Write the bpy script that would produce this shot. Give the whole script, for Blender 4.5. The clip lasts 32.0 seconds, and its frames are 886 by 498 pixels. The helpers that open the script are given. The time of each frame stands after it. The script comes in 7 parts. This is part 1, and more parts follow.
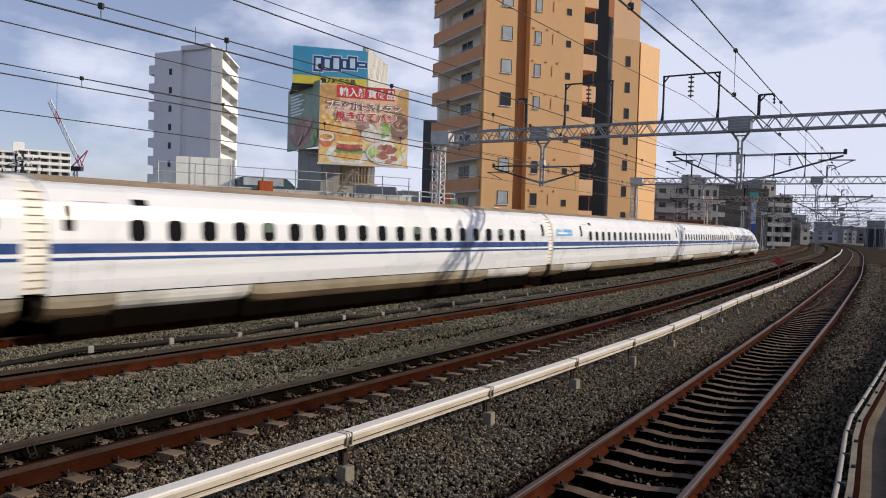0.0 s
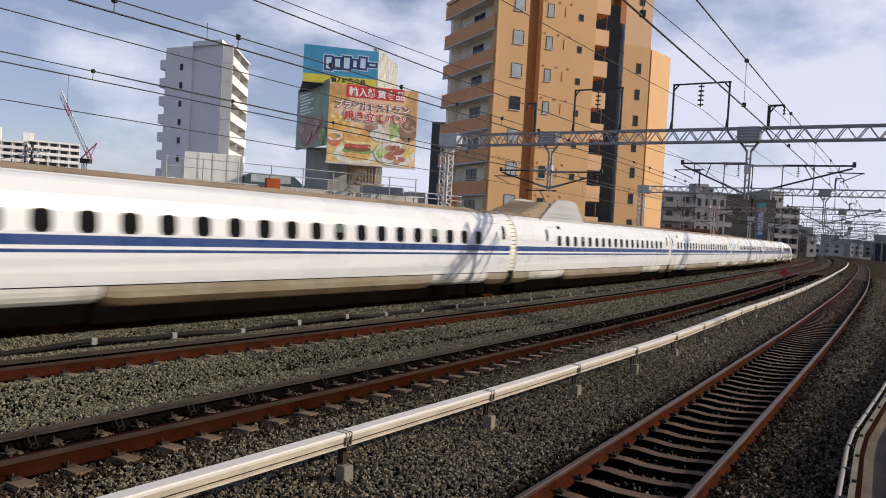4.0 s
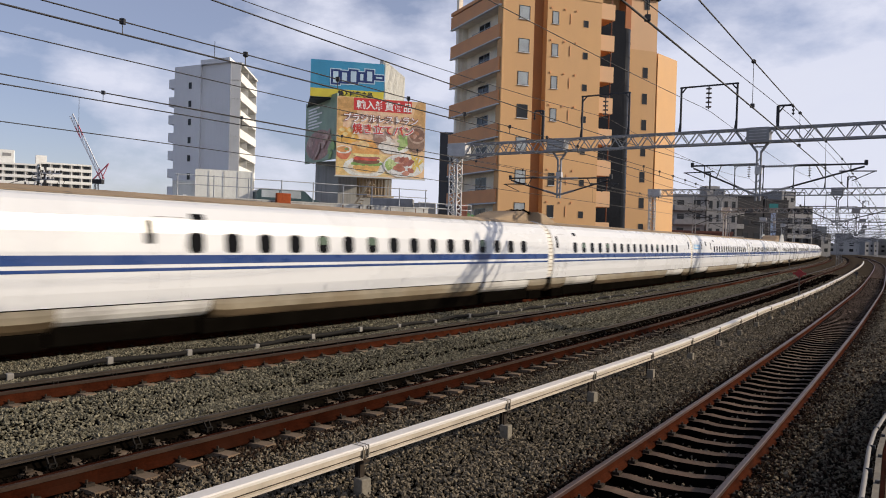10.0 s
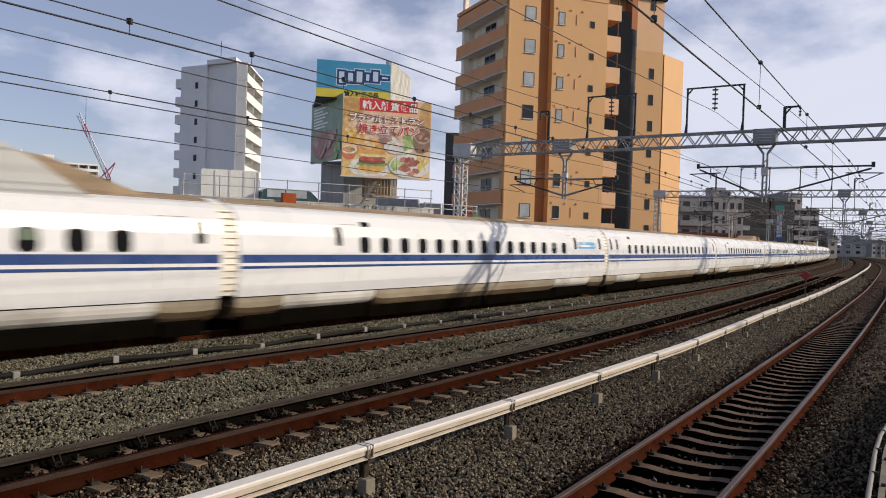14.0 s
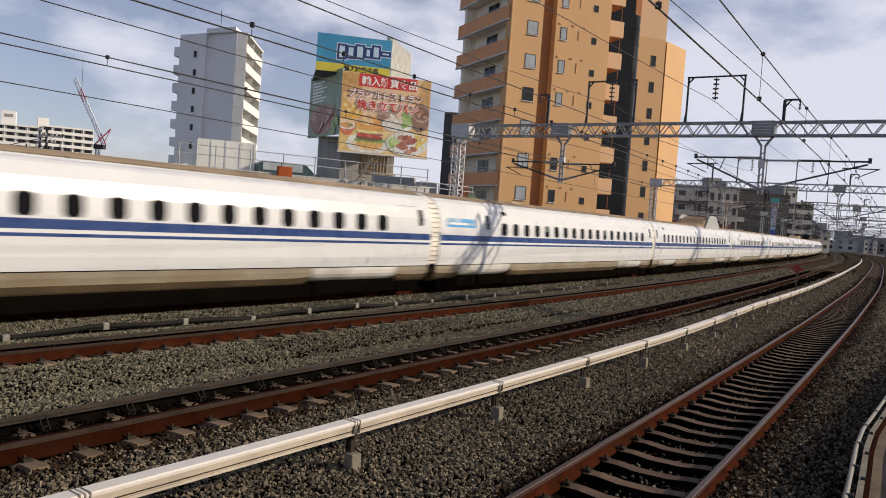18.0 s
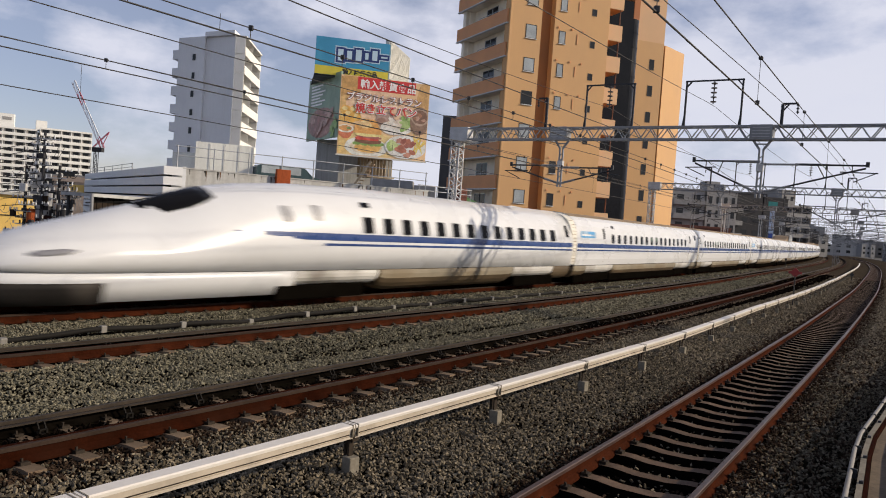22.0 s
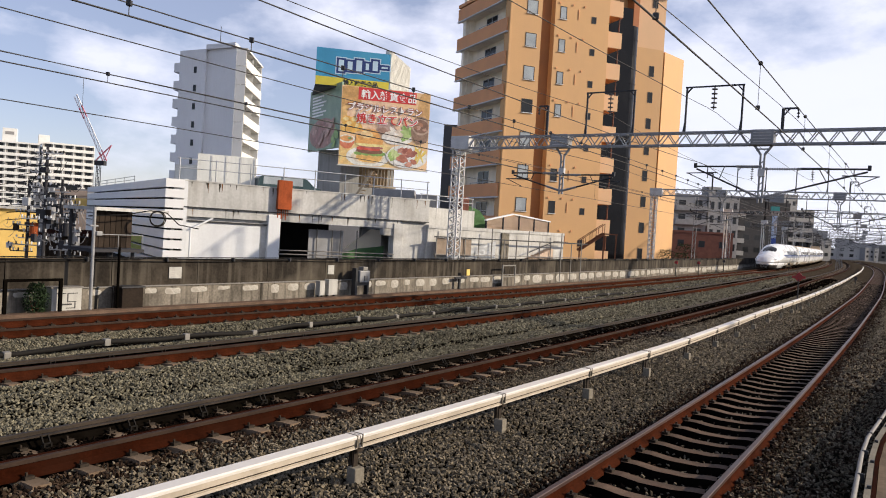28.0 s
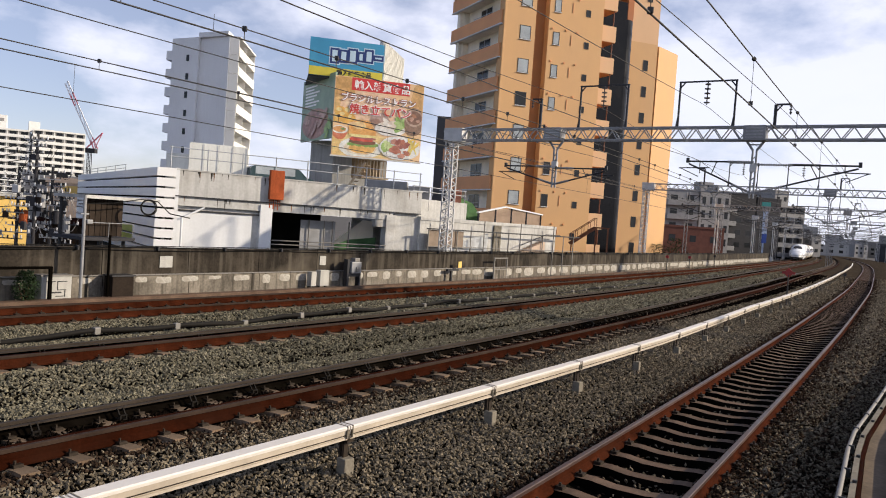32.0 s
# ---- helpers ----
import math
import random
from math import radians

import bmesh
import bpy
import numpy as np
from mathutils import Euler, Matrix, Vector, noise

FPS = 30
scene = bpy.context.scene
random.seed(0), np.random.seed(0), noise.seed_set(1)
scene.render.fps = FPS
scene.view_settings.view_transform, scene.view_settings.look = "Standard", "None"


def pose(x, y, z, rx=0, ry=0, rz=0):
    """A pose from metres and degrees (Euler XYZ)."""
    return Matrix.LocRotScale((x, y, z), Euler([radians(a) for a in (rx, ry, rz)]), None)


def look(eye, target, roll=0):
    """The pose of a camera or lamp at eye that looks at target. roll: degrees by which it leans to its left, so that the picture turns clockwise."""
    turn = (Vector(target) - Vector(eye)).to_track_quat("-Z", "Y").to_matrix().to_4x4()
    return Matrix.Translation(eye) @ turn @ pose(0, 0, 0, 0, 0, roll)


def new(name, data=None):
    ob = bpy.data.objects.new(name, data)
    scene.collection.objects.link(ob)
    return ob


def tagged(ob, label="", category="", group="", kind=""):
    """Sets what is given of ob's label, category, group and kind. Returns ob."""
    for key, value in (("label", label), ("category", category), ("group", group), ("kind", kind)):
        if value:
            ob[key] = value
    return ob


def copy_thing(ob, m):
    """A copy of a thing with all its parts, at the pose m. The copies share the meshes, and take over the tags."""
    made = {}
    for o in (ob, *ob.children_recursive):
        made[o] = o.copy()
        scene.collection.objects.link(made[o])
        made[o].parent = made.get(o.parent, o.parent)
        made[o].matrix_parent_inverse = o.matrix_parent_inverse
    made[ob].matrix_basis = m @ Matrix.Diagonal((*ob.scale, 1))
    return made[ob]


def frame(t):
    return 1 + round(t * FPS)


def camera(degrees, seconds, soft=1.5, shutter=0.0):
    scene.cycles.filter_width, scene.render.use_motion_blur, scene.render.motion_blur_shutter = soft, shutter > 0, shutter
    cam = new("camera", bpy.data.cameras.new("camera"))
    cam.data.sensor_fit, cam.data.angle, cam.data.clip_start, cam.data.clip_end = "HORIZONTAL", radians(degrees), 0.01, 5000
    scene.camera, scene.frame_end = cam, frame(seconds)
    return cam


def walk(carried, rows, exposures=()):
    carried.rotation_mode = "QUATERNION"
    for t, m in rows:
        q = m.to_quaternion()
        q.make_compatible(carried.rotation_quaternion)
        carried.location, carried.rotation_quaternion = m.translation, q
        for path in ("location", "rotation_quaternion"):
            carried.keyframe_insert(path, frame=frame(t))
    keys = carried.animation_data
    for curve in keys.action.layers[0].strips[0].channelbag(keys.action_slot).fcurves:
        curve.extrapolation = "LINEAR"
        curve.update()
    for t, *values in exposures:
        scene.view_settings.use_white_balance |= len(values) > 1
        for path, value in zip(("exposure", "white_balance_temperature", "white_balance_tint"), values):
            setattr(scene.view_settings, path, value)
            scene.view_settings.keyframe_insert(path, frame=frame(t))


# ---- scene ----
EYE = (0.0, 0.0, 2.662)
# seconds, yaw, pitch, roll of the hand-held camera, which stays on its spot
TURNS = [
    (0, -1.15, -1.70, -1.61), (0.5, -0.99, -1.48, -1.55), (1, -1.08, -1.14, -1.52), (1.5, -1.08, -0.88, -1.05), (2, -1.34, -0.98, -1.73), (2.5, -1.18, -0.85, -2.08),
    (3, -1.00, -0.66, -2.49), (3.5, -1.09, -1.43, -3.13), (5.5, 0.54, -1.69, -2.65), (6, 0.56, -1.75, -2.60), (6.5, 0.58, -1.78, -2.37), (7, 0.83, -1.41, -1.50),
    (7.5, 0.73, -0.93, -1.63), (8, 0.28, -1.36, -2.00), (8.5, -0.01, -1.28, -2.15), (9, -0.05, -1.17, -2.10), (9.5, -0.04, -0.85, -1.95), (10, 0.12, -0.83, -1.57),
    (10.5, 0.20, -0.94, -1.72), (11, 0.25, -1.03, -1.95), (11.5, 0.32, -1.15, -1.94), (12, 0.39, -0.52, -1.46), (12.5, 0.40, -0.74, -1.79), (13, 0.45, -0.81, -1.65),
    (13.5, 0.48, -0.78, -1.65), (15.5, 0.55, -1.08, -2.44), (16, 0.62, -1.16, -2.24), (16.5, 0.33, -1.39, -3.16), (17, 0.21, -2.21, -3.51), (17.5, 0.14, -2.12, -3.84),
    (18, 0.12, -2.33, -4.03), (18.5, 0.11, -2.47, -3.91), (19, 0.17, -2.56, -3.82), (19.5, 0.07, -2.35, -3.65), (20, 0.10, -2.26, -3.81), (20.5, 0.07, -2.49, -3.76),
    (21, 0.07, -2.37, -3.85), (21.5, 0.07, -2.31, -4.01), (22, -0.00, -2.07, -4.09), (22.5, -0.17, -2.19, -4.17), (23, -0.16, -2.08, -4.26), (23.5, -0.16, -2.23, -4.50),
    (24, -0.49, -2.31, -4.36), (24.5, -0.52, -2.05, -4.02), (25, -0.54, -1.78, -3.95), (25.5, -0.51, -1.65, -3.82), (27.5, 0.12, -1.29, -3.06), (28, 0.17, -1.41, -3.38),
    (28.5, 0.16, -1.49, -3.59), (29, 0.04, -1.48, -3.67), (29.5, 0.03, -1.48, -3.58), (30, 0.00, -1.54, -3.26), (30.5, 0.04, -1.61, -3.41), (31, -0.11, -1.50, -3.72),
    (31.5, -0.16, -1.71, -3.76), (32, -0.42, -1.98, -4.01),
]
cam = camera(60.9, 32.0, soft=1.0, shutter=0.65)
EXPOSURES = [(0, -0.12, 6500, 10), (3, -0.12, 6550, 10), (7, -0.12, 6830, 10), (12, -0.12, 6720, 10), (18, -0.17, 6930, 10), (22.5, -0.17, 6900, 10), (23, -0.14, 6910, 10), (24, 0.11, 6920, 10), (28, 0.22, 6800, 10), (32, 0.22, 6800, 10)]
walk(cam, [(t, pose(*EYE, 90 + p, r, y)) for t, y, p, r in TURNS], EXPOSURES)

# ---- light ----
SUN = Vector((0.905, -0.01, 0.41)).normalized()
world = bpy.data.worlds.new("sky")
scene.world = world
world.use_nodes = True
wn, wl = world.node_tree.nodes, world.node_tree.links
wn.clear()
sky = wn.new("ShaderNodeTexSky")
sky.sky_type, sky.sun_disc = "NISHITA", False
sky.sun_elevation, sky.sun_rotation = math.asin(SUN.z), math.atan2(SUN.x, SUN.y)
sky.air_density, sky.dust_density, sky.ozone_density = 1.0, 0.15, 3.0
wco = wn.new("ShaderNodeTexCoord")
wmap = wn.new("ShaderNodeMapping")
wmap.inputs["Scale"].default_value = (1.7, 1.7, 3.4)
wmap.inputs["Location"].default_value = (0.05, 0.2, 0.42)
wnoise = wn.new("ShaderNodeTexNoise")
wnoise.inputs["Scale"].default_value, wnoise.inputs["Detail"].default_value, wnoise.inputs["Roughness"].default_value = 2.1, 9.0, 0.55
wramp = wn.new("ShaderNodeValToRGB")
wramp.color_ramp.elements[0].position, wramp.color_ramp.elements[1].position = 0.41, 0.56
wramp.color_ramp.elements[0].color, wramp.color_ramp.elements[1].color = (0.25, 0.25, 0.25, 1), (0.95, 0.92, 0.92, 1)
wfade = wn.new("ShaderNodeMapRange")
wfade.inputs["From Min"].default_value, wfade.inputs["From Max"].default_value = 0.40, 0.75
wfade.inputs["To Min"].default_value, wfade.inputs["To Max"].default_value = 1.0, 0.25
wthin = wn.new("ShaderNodeMath")
wthin.operation = "MULTIPLY"
wtone = wn.new("ShaderNodeMix")
wtone.data_type = "RGBA"
wtone.inputs["A"].default_value, wtone.inputs["B"].default_value = (8.3, 8.8, 11.1, 1), (9.0, 9.45, 11.3, 1)
wsr = wn.new("ShaderNodeMapRange")
wsr.inputs["From Min"].default_value, wsr.inputs["From Max"].default_value = 0.36, 0.62
wsep = wn.new("ShaderNodeSeparateXYZ")
wadd = wn.new("ShaderNodeMath")
wadd.operation = "MULTIPLY_ADD"
wadd.inputs[1].default_value = 0.24
wgain = wn.new("ShaderNodeMix")
wgain.data_type = "RGBA"
wbg = wn.new("ShaderNodeBackground")
wbg.inputs["Strength"].default_value = 0.092
wout = wn.new("ShaderNodeOutputWorld")
wl.new(wco.outputs["Generated"], wmap.inputs["Vector"])
wl.new(wmap.outputs["Vector"], wnoise.inputs["Vector"])
wl.new(wco.outputs["Generated"], wsep.inputs["Vector"])
wl.new(wsep.outputs["X"], wadd.inputs[0])
wl.new(wnoise.outputs["Fac"], wadd.inputs[2])
wl.new(wadd.outputs["Value"], wramp.inputs["Fac"])
wl.new(wsep.outputs["Z"], wfade.inputs["Value"])
wl.new(wramp.outputs["Color"], wthin.inputs[0])
wl.new(wfade.outputs["Result"], wthin.inputs[1])
wl.new(wadd.outputs["Value"], wsr.inputs["Value"])
wl.new(wsr.outputs["Result"], wtone.inputs["Factor"])
wl.new(wtone.outputs["Result"], wgain.inputs["B"])
wl.new(wthin.outputs["Value"], wgain.inputs["Factor"])
wblue = wn.new("ShaderNodeMix")
wblue.data_type, wblue.blend_type = "RGBA", "MULTIPLY"
wblue.inputs["Factor"].default_value, wblue.inputs["B"].default_value = 1.0, (1.15, 1.04, 1.17, 1)
wl.new(sky.outputs["Color"], wblue.inputs["A"])
wl.new(wblue.outputs["Result"], wgain.inputs["A"])
wl.new(wgain.outputs["Result"], wbg.inputs["Color"])
wl.new(wbg.outputs["Background"], wout.inputs["Surface"])
sun = new("sun", bpy.data.lights.new("sun", "SUN"))
sun.data.energy, sun.data.angle, sun.data.color = 5.0, radians(1.0), (1.0, 0.87, 0.70)
sun.matrix_world = look(SUN * 100, (0, 0, 0))


# ---- materials ----
def mat(name, col, rough=0.6, metal=0.0, var=0.12, scale=1.5, fine=25.0, bump=0.08, streak=0.0, rand=0.0, island=0.0, stain=None, stain_amt=0.0, stain_scale=0.6, spec=0.5, streak_col=None):
    m = bpy.data.materials.new(name)
    m.use_nodes = True
    nt = m.node_tree
    n, l = nt.nodes, nt.links
    b = n["Principled BSDF"]
    b.inputs["Roughness"].default_value, b.inputs["Metallic"].default_value = rough, metal
    b.inputs["Specular IOR Level"].default_value = spec if rough < 0.78 else min(spec, 0.12)
    co = n.new("ShaderNodeTexCoord")

    def noise_tex(s, detail=4.0, sq=(1, 1, 1)):
        mp = n.new("ShaderNodeMapping")
        mp.inputs["Scale"].default_value = sq
        t = n.new("ShaderNodeTexNoise")
        t.inputs["Scale"].default_value, t.inputs["Detail"].default_value = s, detail
        l.new(co.outputs["Object"], mp.inputs["Vector"])
        l.new(mp.outputs["Vector"], t.inputs["Vector"])
        return t.outputs["Fac"]

    def mix(kind, fac, a, c):
        x = n.new("ShaderNodeMix")
        x.data_type, x.blend_type = "RGBA", kind
        for key, v in (("Factor", fac), ("A", a), ("B", c)):
            if hasattr(v, "links"):
                l.new(v, x.inputs[key])
            else:
                x.inputs[key].default_value = v
        return x.outputs["Result"]

    def ramp(v, lo, hi, a, c):
        r = n.new("ShaderNodeMapRange")
        r.inputs["From Min"].default_value, r.inputs["From Max"].default_value = lo, hi
        r.inputs["To Min"].default_value, r.inputs["To Max"].default_value = a, c
        l.new(v, r.inputs["Value"])
        return r.outputs["Result"]

    big, small = noise_tex(scale), noise_tex(fine, 6.0)
    c4 = (*col, 1)
    lo = tuple(max(0, v * (1 - var)) for v in col) + (1,)
    hi = tuple(min(1, v * (1 + var)) for v in col) + (1,)
    out = mix("MIX", ramp(big, 0.3, 0.7, 0, 1), lo, hi)
    lo2 = (1 - var * 0.8,) * 3 + (1,)
    out = mix("MULTIPLY", ramp(small, 0.35, 0.65, 1, 0), out, lo2)
    if stain is not None:
        out = mix("MIX", ramp(noise_tex(stain_scale, 8.0), 0.5, 0.72, 0, stain_amt), out, (*stain, 1))
    if streak:
        out = mix("MIX", ramp(noise_tex(2.5, 6.0, (1.6, 1.6, 0.12)), 0.48, 0.72, 0, streak), out, (*(streak_col or tuple(v * 0.35 for v in col)), 1))
    if rand or island:
        g = n.new("ShaderNodeObjectInfo").outputs["Random"] if rand else n.new("ShaderNodeNewGeometry").outputs["Random Per Island"]
        a = rand or island
        r = ramp(g, 0, 1, 1 - a, 1 + a * 0.6)
        v = n.new("ShaderNodeVectorMath")
        v.operation = "SCALE"
        l.new(out, v.inputs[0])
        l.new(r, v.inputs["Scale"])
        out = v.outputs["Vector"]
    l.new(out, b.inputs["Base Color"])
    l.new(ramp(big, 0.3, 0.7, max(0.03, rough - 0.07), min(1, rough + 0.07)), b.inputs["Roughness"])
    if bump:
        bp = n.new("ShaderNodeBump")
        bp.inputs["Strength"].default_value, bp.inputs["Distance"].default_value = bump, 0.02
        l.new(small, bp.inputs["Height"])
        l.new(bp.outputs["Normal"], b.inputs["Normal"])
    return m


M_train = mat("train white paint", (0.63, 0.642, 0.66), 0.28, var=0.03, scale=0.4, fine=3, bump=0.0)
M_screen = mat("grey screen plate", (0.40, 0.41, 0.41), 0.5, var=0.08, scale=0.6, bump=0.02)
M_trim = mat("train cream bellows", (0.70, 0.675, 0.61), 0.6, var=0.1, bump=0.05)
M_skirt = mat("brown skirt paint", (0.095, 0.066, 0.036), 0.55, var=0.35, scale=0.5, fine=6, bump=0.02, stain=(0.04, 0.026, 0.013), stain_amt=0.9, stain_scale=0.35)
M_skirt_u = mat("pale tan upper skirt paint", (0.25, 0.215, 0.155), 0.5, var=0.2, scale=0.5, fine=6, bump=0.02, stain=(0.15, 0.105, 0.055), stain_amt=0.9, stain_scale=0.4)
M_skirt_w = mat("pale skirt panel", (0.64, 0.63, 0.60), 0.45, var=0.15, scale=0.8, bump=0.02, stain=(0.08, 0.055, 0.03), stain_amt=0.8, stain_scale=0.5)
M_cabpane = mat("pale crew window", (0.36, 0.36, 0.37), 0.3, var=0.1, bump=0.0)
M_under = mat("black underframe", (0.004, 0.0033, 0.0026), 0.85, var=0.3, spec=0.0)
M_blue = mat("blue stripe paint", (0.010, 0.042, 0.17), 0.3, var=0.05, bump=0.0)
M_tglass = mat("dark train glass", (0.008, 0.008, 0.009), 0.12, var=0.1, bump=0.0, spec=0.04)
M_tgreen = mat("green window blind", (0.045, 0.085, 0.05), 0.3, var=0.1, bump=0.0)
M_roofg = mat("tan grimy roof", (0.33, 0.25, 0.17), 0.8, var=0.25, scale=0.6, bump=0.05)
M_logo = mat("light blue emblem", (0.06, 0.30, 0.60), 0.3, var=0.05, bump=0.0)
M_logo_l = mat("pale blue emblem", (0.30, 0.46, 0.62), 0.3, var=0.2, scale=2.5, bump=0.0)
M_lamp = mat("lamp glass", (0.22, 0.22, 0.235), 0.15, var=0.1, bump=0.0)
M_rust = mat("rusty rail steel", (0.023, 0.0056, 0.0024), 0.85, var=0.4, scale=3, fine=40, bump=0.12, stain=(0.025, 0.009, 0.005), stain_amt=0.7, stain_scale=1.3, spec=0.01)
M_rust_o = mat("orange rusty rail steel", (0.047, 0.0125, 0.0055), 0.85, var=0.4, scale=3, fine=40, bump=0.12, stain=(0.03, 0.011, 0.006), stain_amt=0.6, stain_scale=1.3, spec=0.01)
M_head = mat("worn rail head", (0.038, 0.025, 0.019), 0.65, 0.0, var=0.25, scale=2, fine=30, bump=0.03, spec=0.05)
M_head1 = mat("half-polished rail head", (0.060, 0.034, 0.029), 0.5, 0.3, var=0.25, scale=2, fine=30, bump=0.03)
M_guard = mat("weathered guard steel", (0.035, 0.026, 0.019), 0.7, 0.0, var=0.3, scale=3, bump=0.08, spec=0.15)
M_chair = mat("dark clamp steel", (0.009, 0.0072, 0.006), 0.7, var=0.3, scale=3, bump=0.06, spec=0.15)
M_guard2 = mat("grey weathered rail head", (0.038, 0.029, 0.022), 0.6, var=0.3, scale=3, bump=0.06, spec=0.15)
M_nearblack = mat("near-black rail web and sleeper side", (0.005, 0.004, 0.0032), 0.9, var=0.4, scale=3, bump=0.1, spec=0.0)
M_tie = mat("concrete sleeper", (0.185, 0.135, 0.093), 0.9, var=0.25, scale=3, fine=50, bump=0.2, rand=0.25, stain=(0.14, 0.075, 0.045), stain_amt=0.6, stain_scale=2.5)
M_tie_d = mat("rust-stained sleeper", (0.118, 0.080, 0.058), 0.85, var=0.3, scale=3, fine=50, bump=0.2, rand=0.25, stain=(0.09, 0.05, 0.035), stain_amt=0.6, stain_scale=2.5)
M_bal = mat("grey ballast stone", (0.176, 0.148, 0.108), 0.95, var=0.2, scale=8, fine=60, bump=0.1, island=0.65, spec=0.0)
M_bal_t = mat("tan ballast stone", (0.190, 0.174, 0.126), 0.95, var=0.2, scale=8, fine=60, bump=0.1, island=0.65, spec=0.0)
M_bal_b = mat("rust-brown ballast stone", (0.055, 0.037, 0.026), 0.95, var=0.25, scale=8, fine=60, bump=0.1, island=0.65, spec=0.0)
M_bal_k = mat("near-black ballast stone", (0.007, 0.005, 0.004), 0.95, var=0.25, scale=8, fine=60, bump=0.1, island=0.65, spec=0.0)
M_bed_far = mat("average-toned far ballast", (0.062, 0.050, 0.038), 1.0, var=0.4, scale=2.5, fine=14, bump=0.8, spec=0.0, stain=(0.03, 0.02, 0.014), stain_amt=0.6, stain_scale=0.3)
M_bed = mat("ballast bed with gap shade", (0.008, 0.0068, 0.005), 1.0, var=0.4, scale=3, fine=22, bump=0.9, spec=0.0)
M_white = mat("white beam paint", (0.66, 0.625, 0.58), 0.45, var=0.06, scale=2, fine=20, bump=0.03, stain=(0.42, 0.38, 0.33), stain_amt=0.35, stain_scale=2.0)
M_beamside = mat("beam side paint", (0.47, 0.41, 0.335), 0.55, var=0.12, scale=3, bump=0.04)
M_post = mat("pale concrete block", (0.20, 0.18, 0.145), 0.9, var=0.2, scale=6, bump=0.2)
M_wall = mat("sooty concrete wall", (0.034, 0.028, 0.022), 0.9, var=0.45, scale=0.9, fine=14, bump=0.25, streak=0.5, streak_col=(0.15, 0.132, 0.106), stain=(0.10, 0.086, 0.068), stain_amt=0.8, stain_scale=0.7)
M_plinth = mat("stained plinth concrete", (0.20, 0.178, 0.148), 0.9, var=0.4, scale=1.2, fine=14, bump=0.25, streak=0.9, streak_col=(0.018, 0.015, 0.012), stain=(0.27, 0.245, 0.205), stain_amt=0.6, stain_scale=0.9)
M_patch = mat("pale wall patch", (0.44, 0.42, 0.375), 0.85, var=0.3, scale=3, fine=20, bump=0.08, stain=(0.17, 0.15, 0.125), stain_amt=0.9, stain_scale=2.4)
M_conc = mat("weathered concrete", (0.52, 0.52, 0.505), 0.9, var=0.16, scale=0.5, fine=8, bump=0.08, streak=0.4, streak_col=(0.22, 0.215, 0.20), stain=(0.27, 0.25, 0.215), stain_amt=0.75, stain_scale=0.55)
M_hut = mat("pale hut concrete", (0.66, 0.67, 0.64), 0.85, var=0.08, scale=0.5, fine=9, bump=0.04, streak=0.2, stain=(0.42, 0.42, 0.39), stain_amt=0.4)
M_timber = mat("sooty timber panel", (0.040, 0.029, 0.022), 0.85, var=0.35, scale=2, bump=0.1, rand=0.4)
M_conc_w = mat("white rendered wall", (0.66, 0.68, 0.70), 0.8, var=0.06, scale=0.6, fine=10, bump=0.03, streak=0.12)
M_cab = mat("grey-white cabinet paint", (0.40, 0.395, 0.37), 0.7, var=0.12, scale=2, bump=0.04, streak=0.3)
M_louv = mat("white louvre panel", (0.70, 0.71, 0.72), 0.6, var=0.05, scale=0.8, bump=0.02)
M_dark = mat("interior shade black", (0.02, 0.02, 0.02), 0.9, var=0.2)
M_galv = mat("galvanised steel", (0.52, 0.52, 0.52), 0.5, 0.05, var=0.15, scale=2, fine=30, bump=0.04)
M_galv_d = mat("grey painted steel", (0.25, 0.255, 0.265), 0.5, 0.05, var=0.15, scale=2, fine=30, bump=0.04)
M_iron = mat("dark fittings", (0.035, 0.036, 0.04), 0.55, 0.4, var=0.2, bump=0.05)
M_wire = mat("dark copper wire", (0.02, 0.018, 0.018), 0.7, 0.0, var=0.2, bump=0.0)
M_cable = mat("black cable", (0.012, 0.011, 0.010), 0.75, var=0.25, scale=3, bump=0.05, spec=0.12)
M_clamp = mat("grey clamp", (0.19, 0.18, 0.165), 0.6, var=0.15, bump=0.05)
M_red = mat("red paint", (0.30, 0.022, 0.022), 0.5, var=0.2, bump=0.03)
M_rustbox = mat("rust-orange drain box", (0.37, 0.085, 0.03), 0.8, var=0.35, scale=1.5, fine=20, bump=0.15, streak=0.5)
M_ceram = mat("brown insulator", (0.05, 0.035, 0.03), 0.25, var=0.1, bump=0.0)
M_glass = mat("window glass", (0.028, 0.03, 0.032), 0.1, var=0.2, scale=0.6, bump=0.0, spec=0.25)
M_curt = mat("curtained window", (0.36, 0.40, 0.42), 0.12, var=0.25, scale=0.7, bump=0.0)
M_orange = mat("orange tile cladding", (0.605, 0.354, 0.161), 0.75, var=0.06, scale=0.25, fine=14, bump=0.06, streak=0.03)
M_orange_l = mat("pale and lit orange tile cladding", (0.68, 0.42, 0.235), 0.75, var=0.06, scale=0.25, fine=14, bump=0.06)
M_brownor = mat("brown-orange parapet tile", (0.70, 0.335, 0.155), 0.75, var=0.08, scale=0.5, fine=14, bump=0.06)
M_brown = mat("dark brown cladding", (0.17, 0.052, 0.018), 0.7, var=0.12, scale=0.4, fine=14, bump=0.05)
M_recess = mat("darker brown recess", (0.34, 0.145, 0.05), 0.75, var=0.1, scale=0.4, fine=14, bump=0.05)
M_pier = mat("red-brown pier cladding", (0.40, 0.125, 0.035), 0.7, var=0.1, scale=0.4, fine=14, bump=0.05)
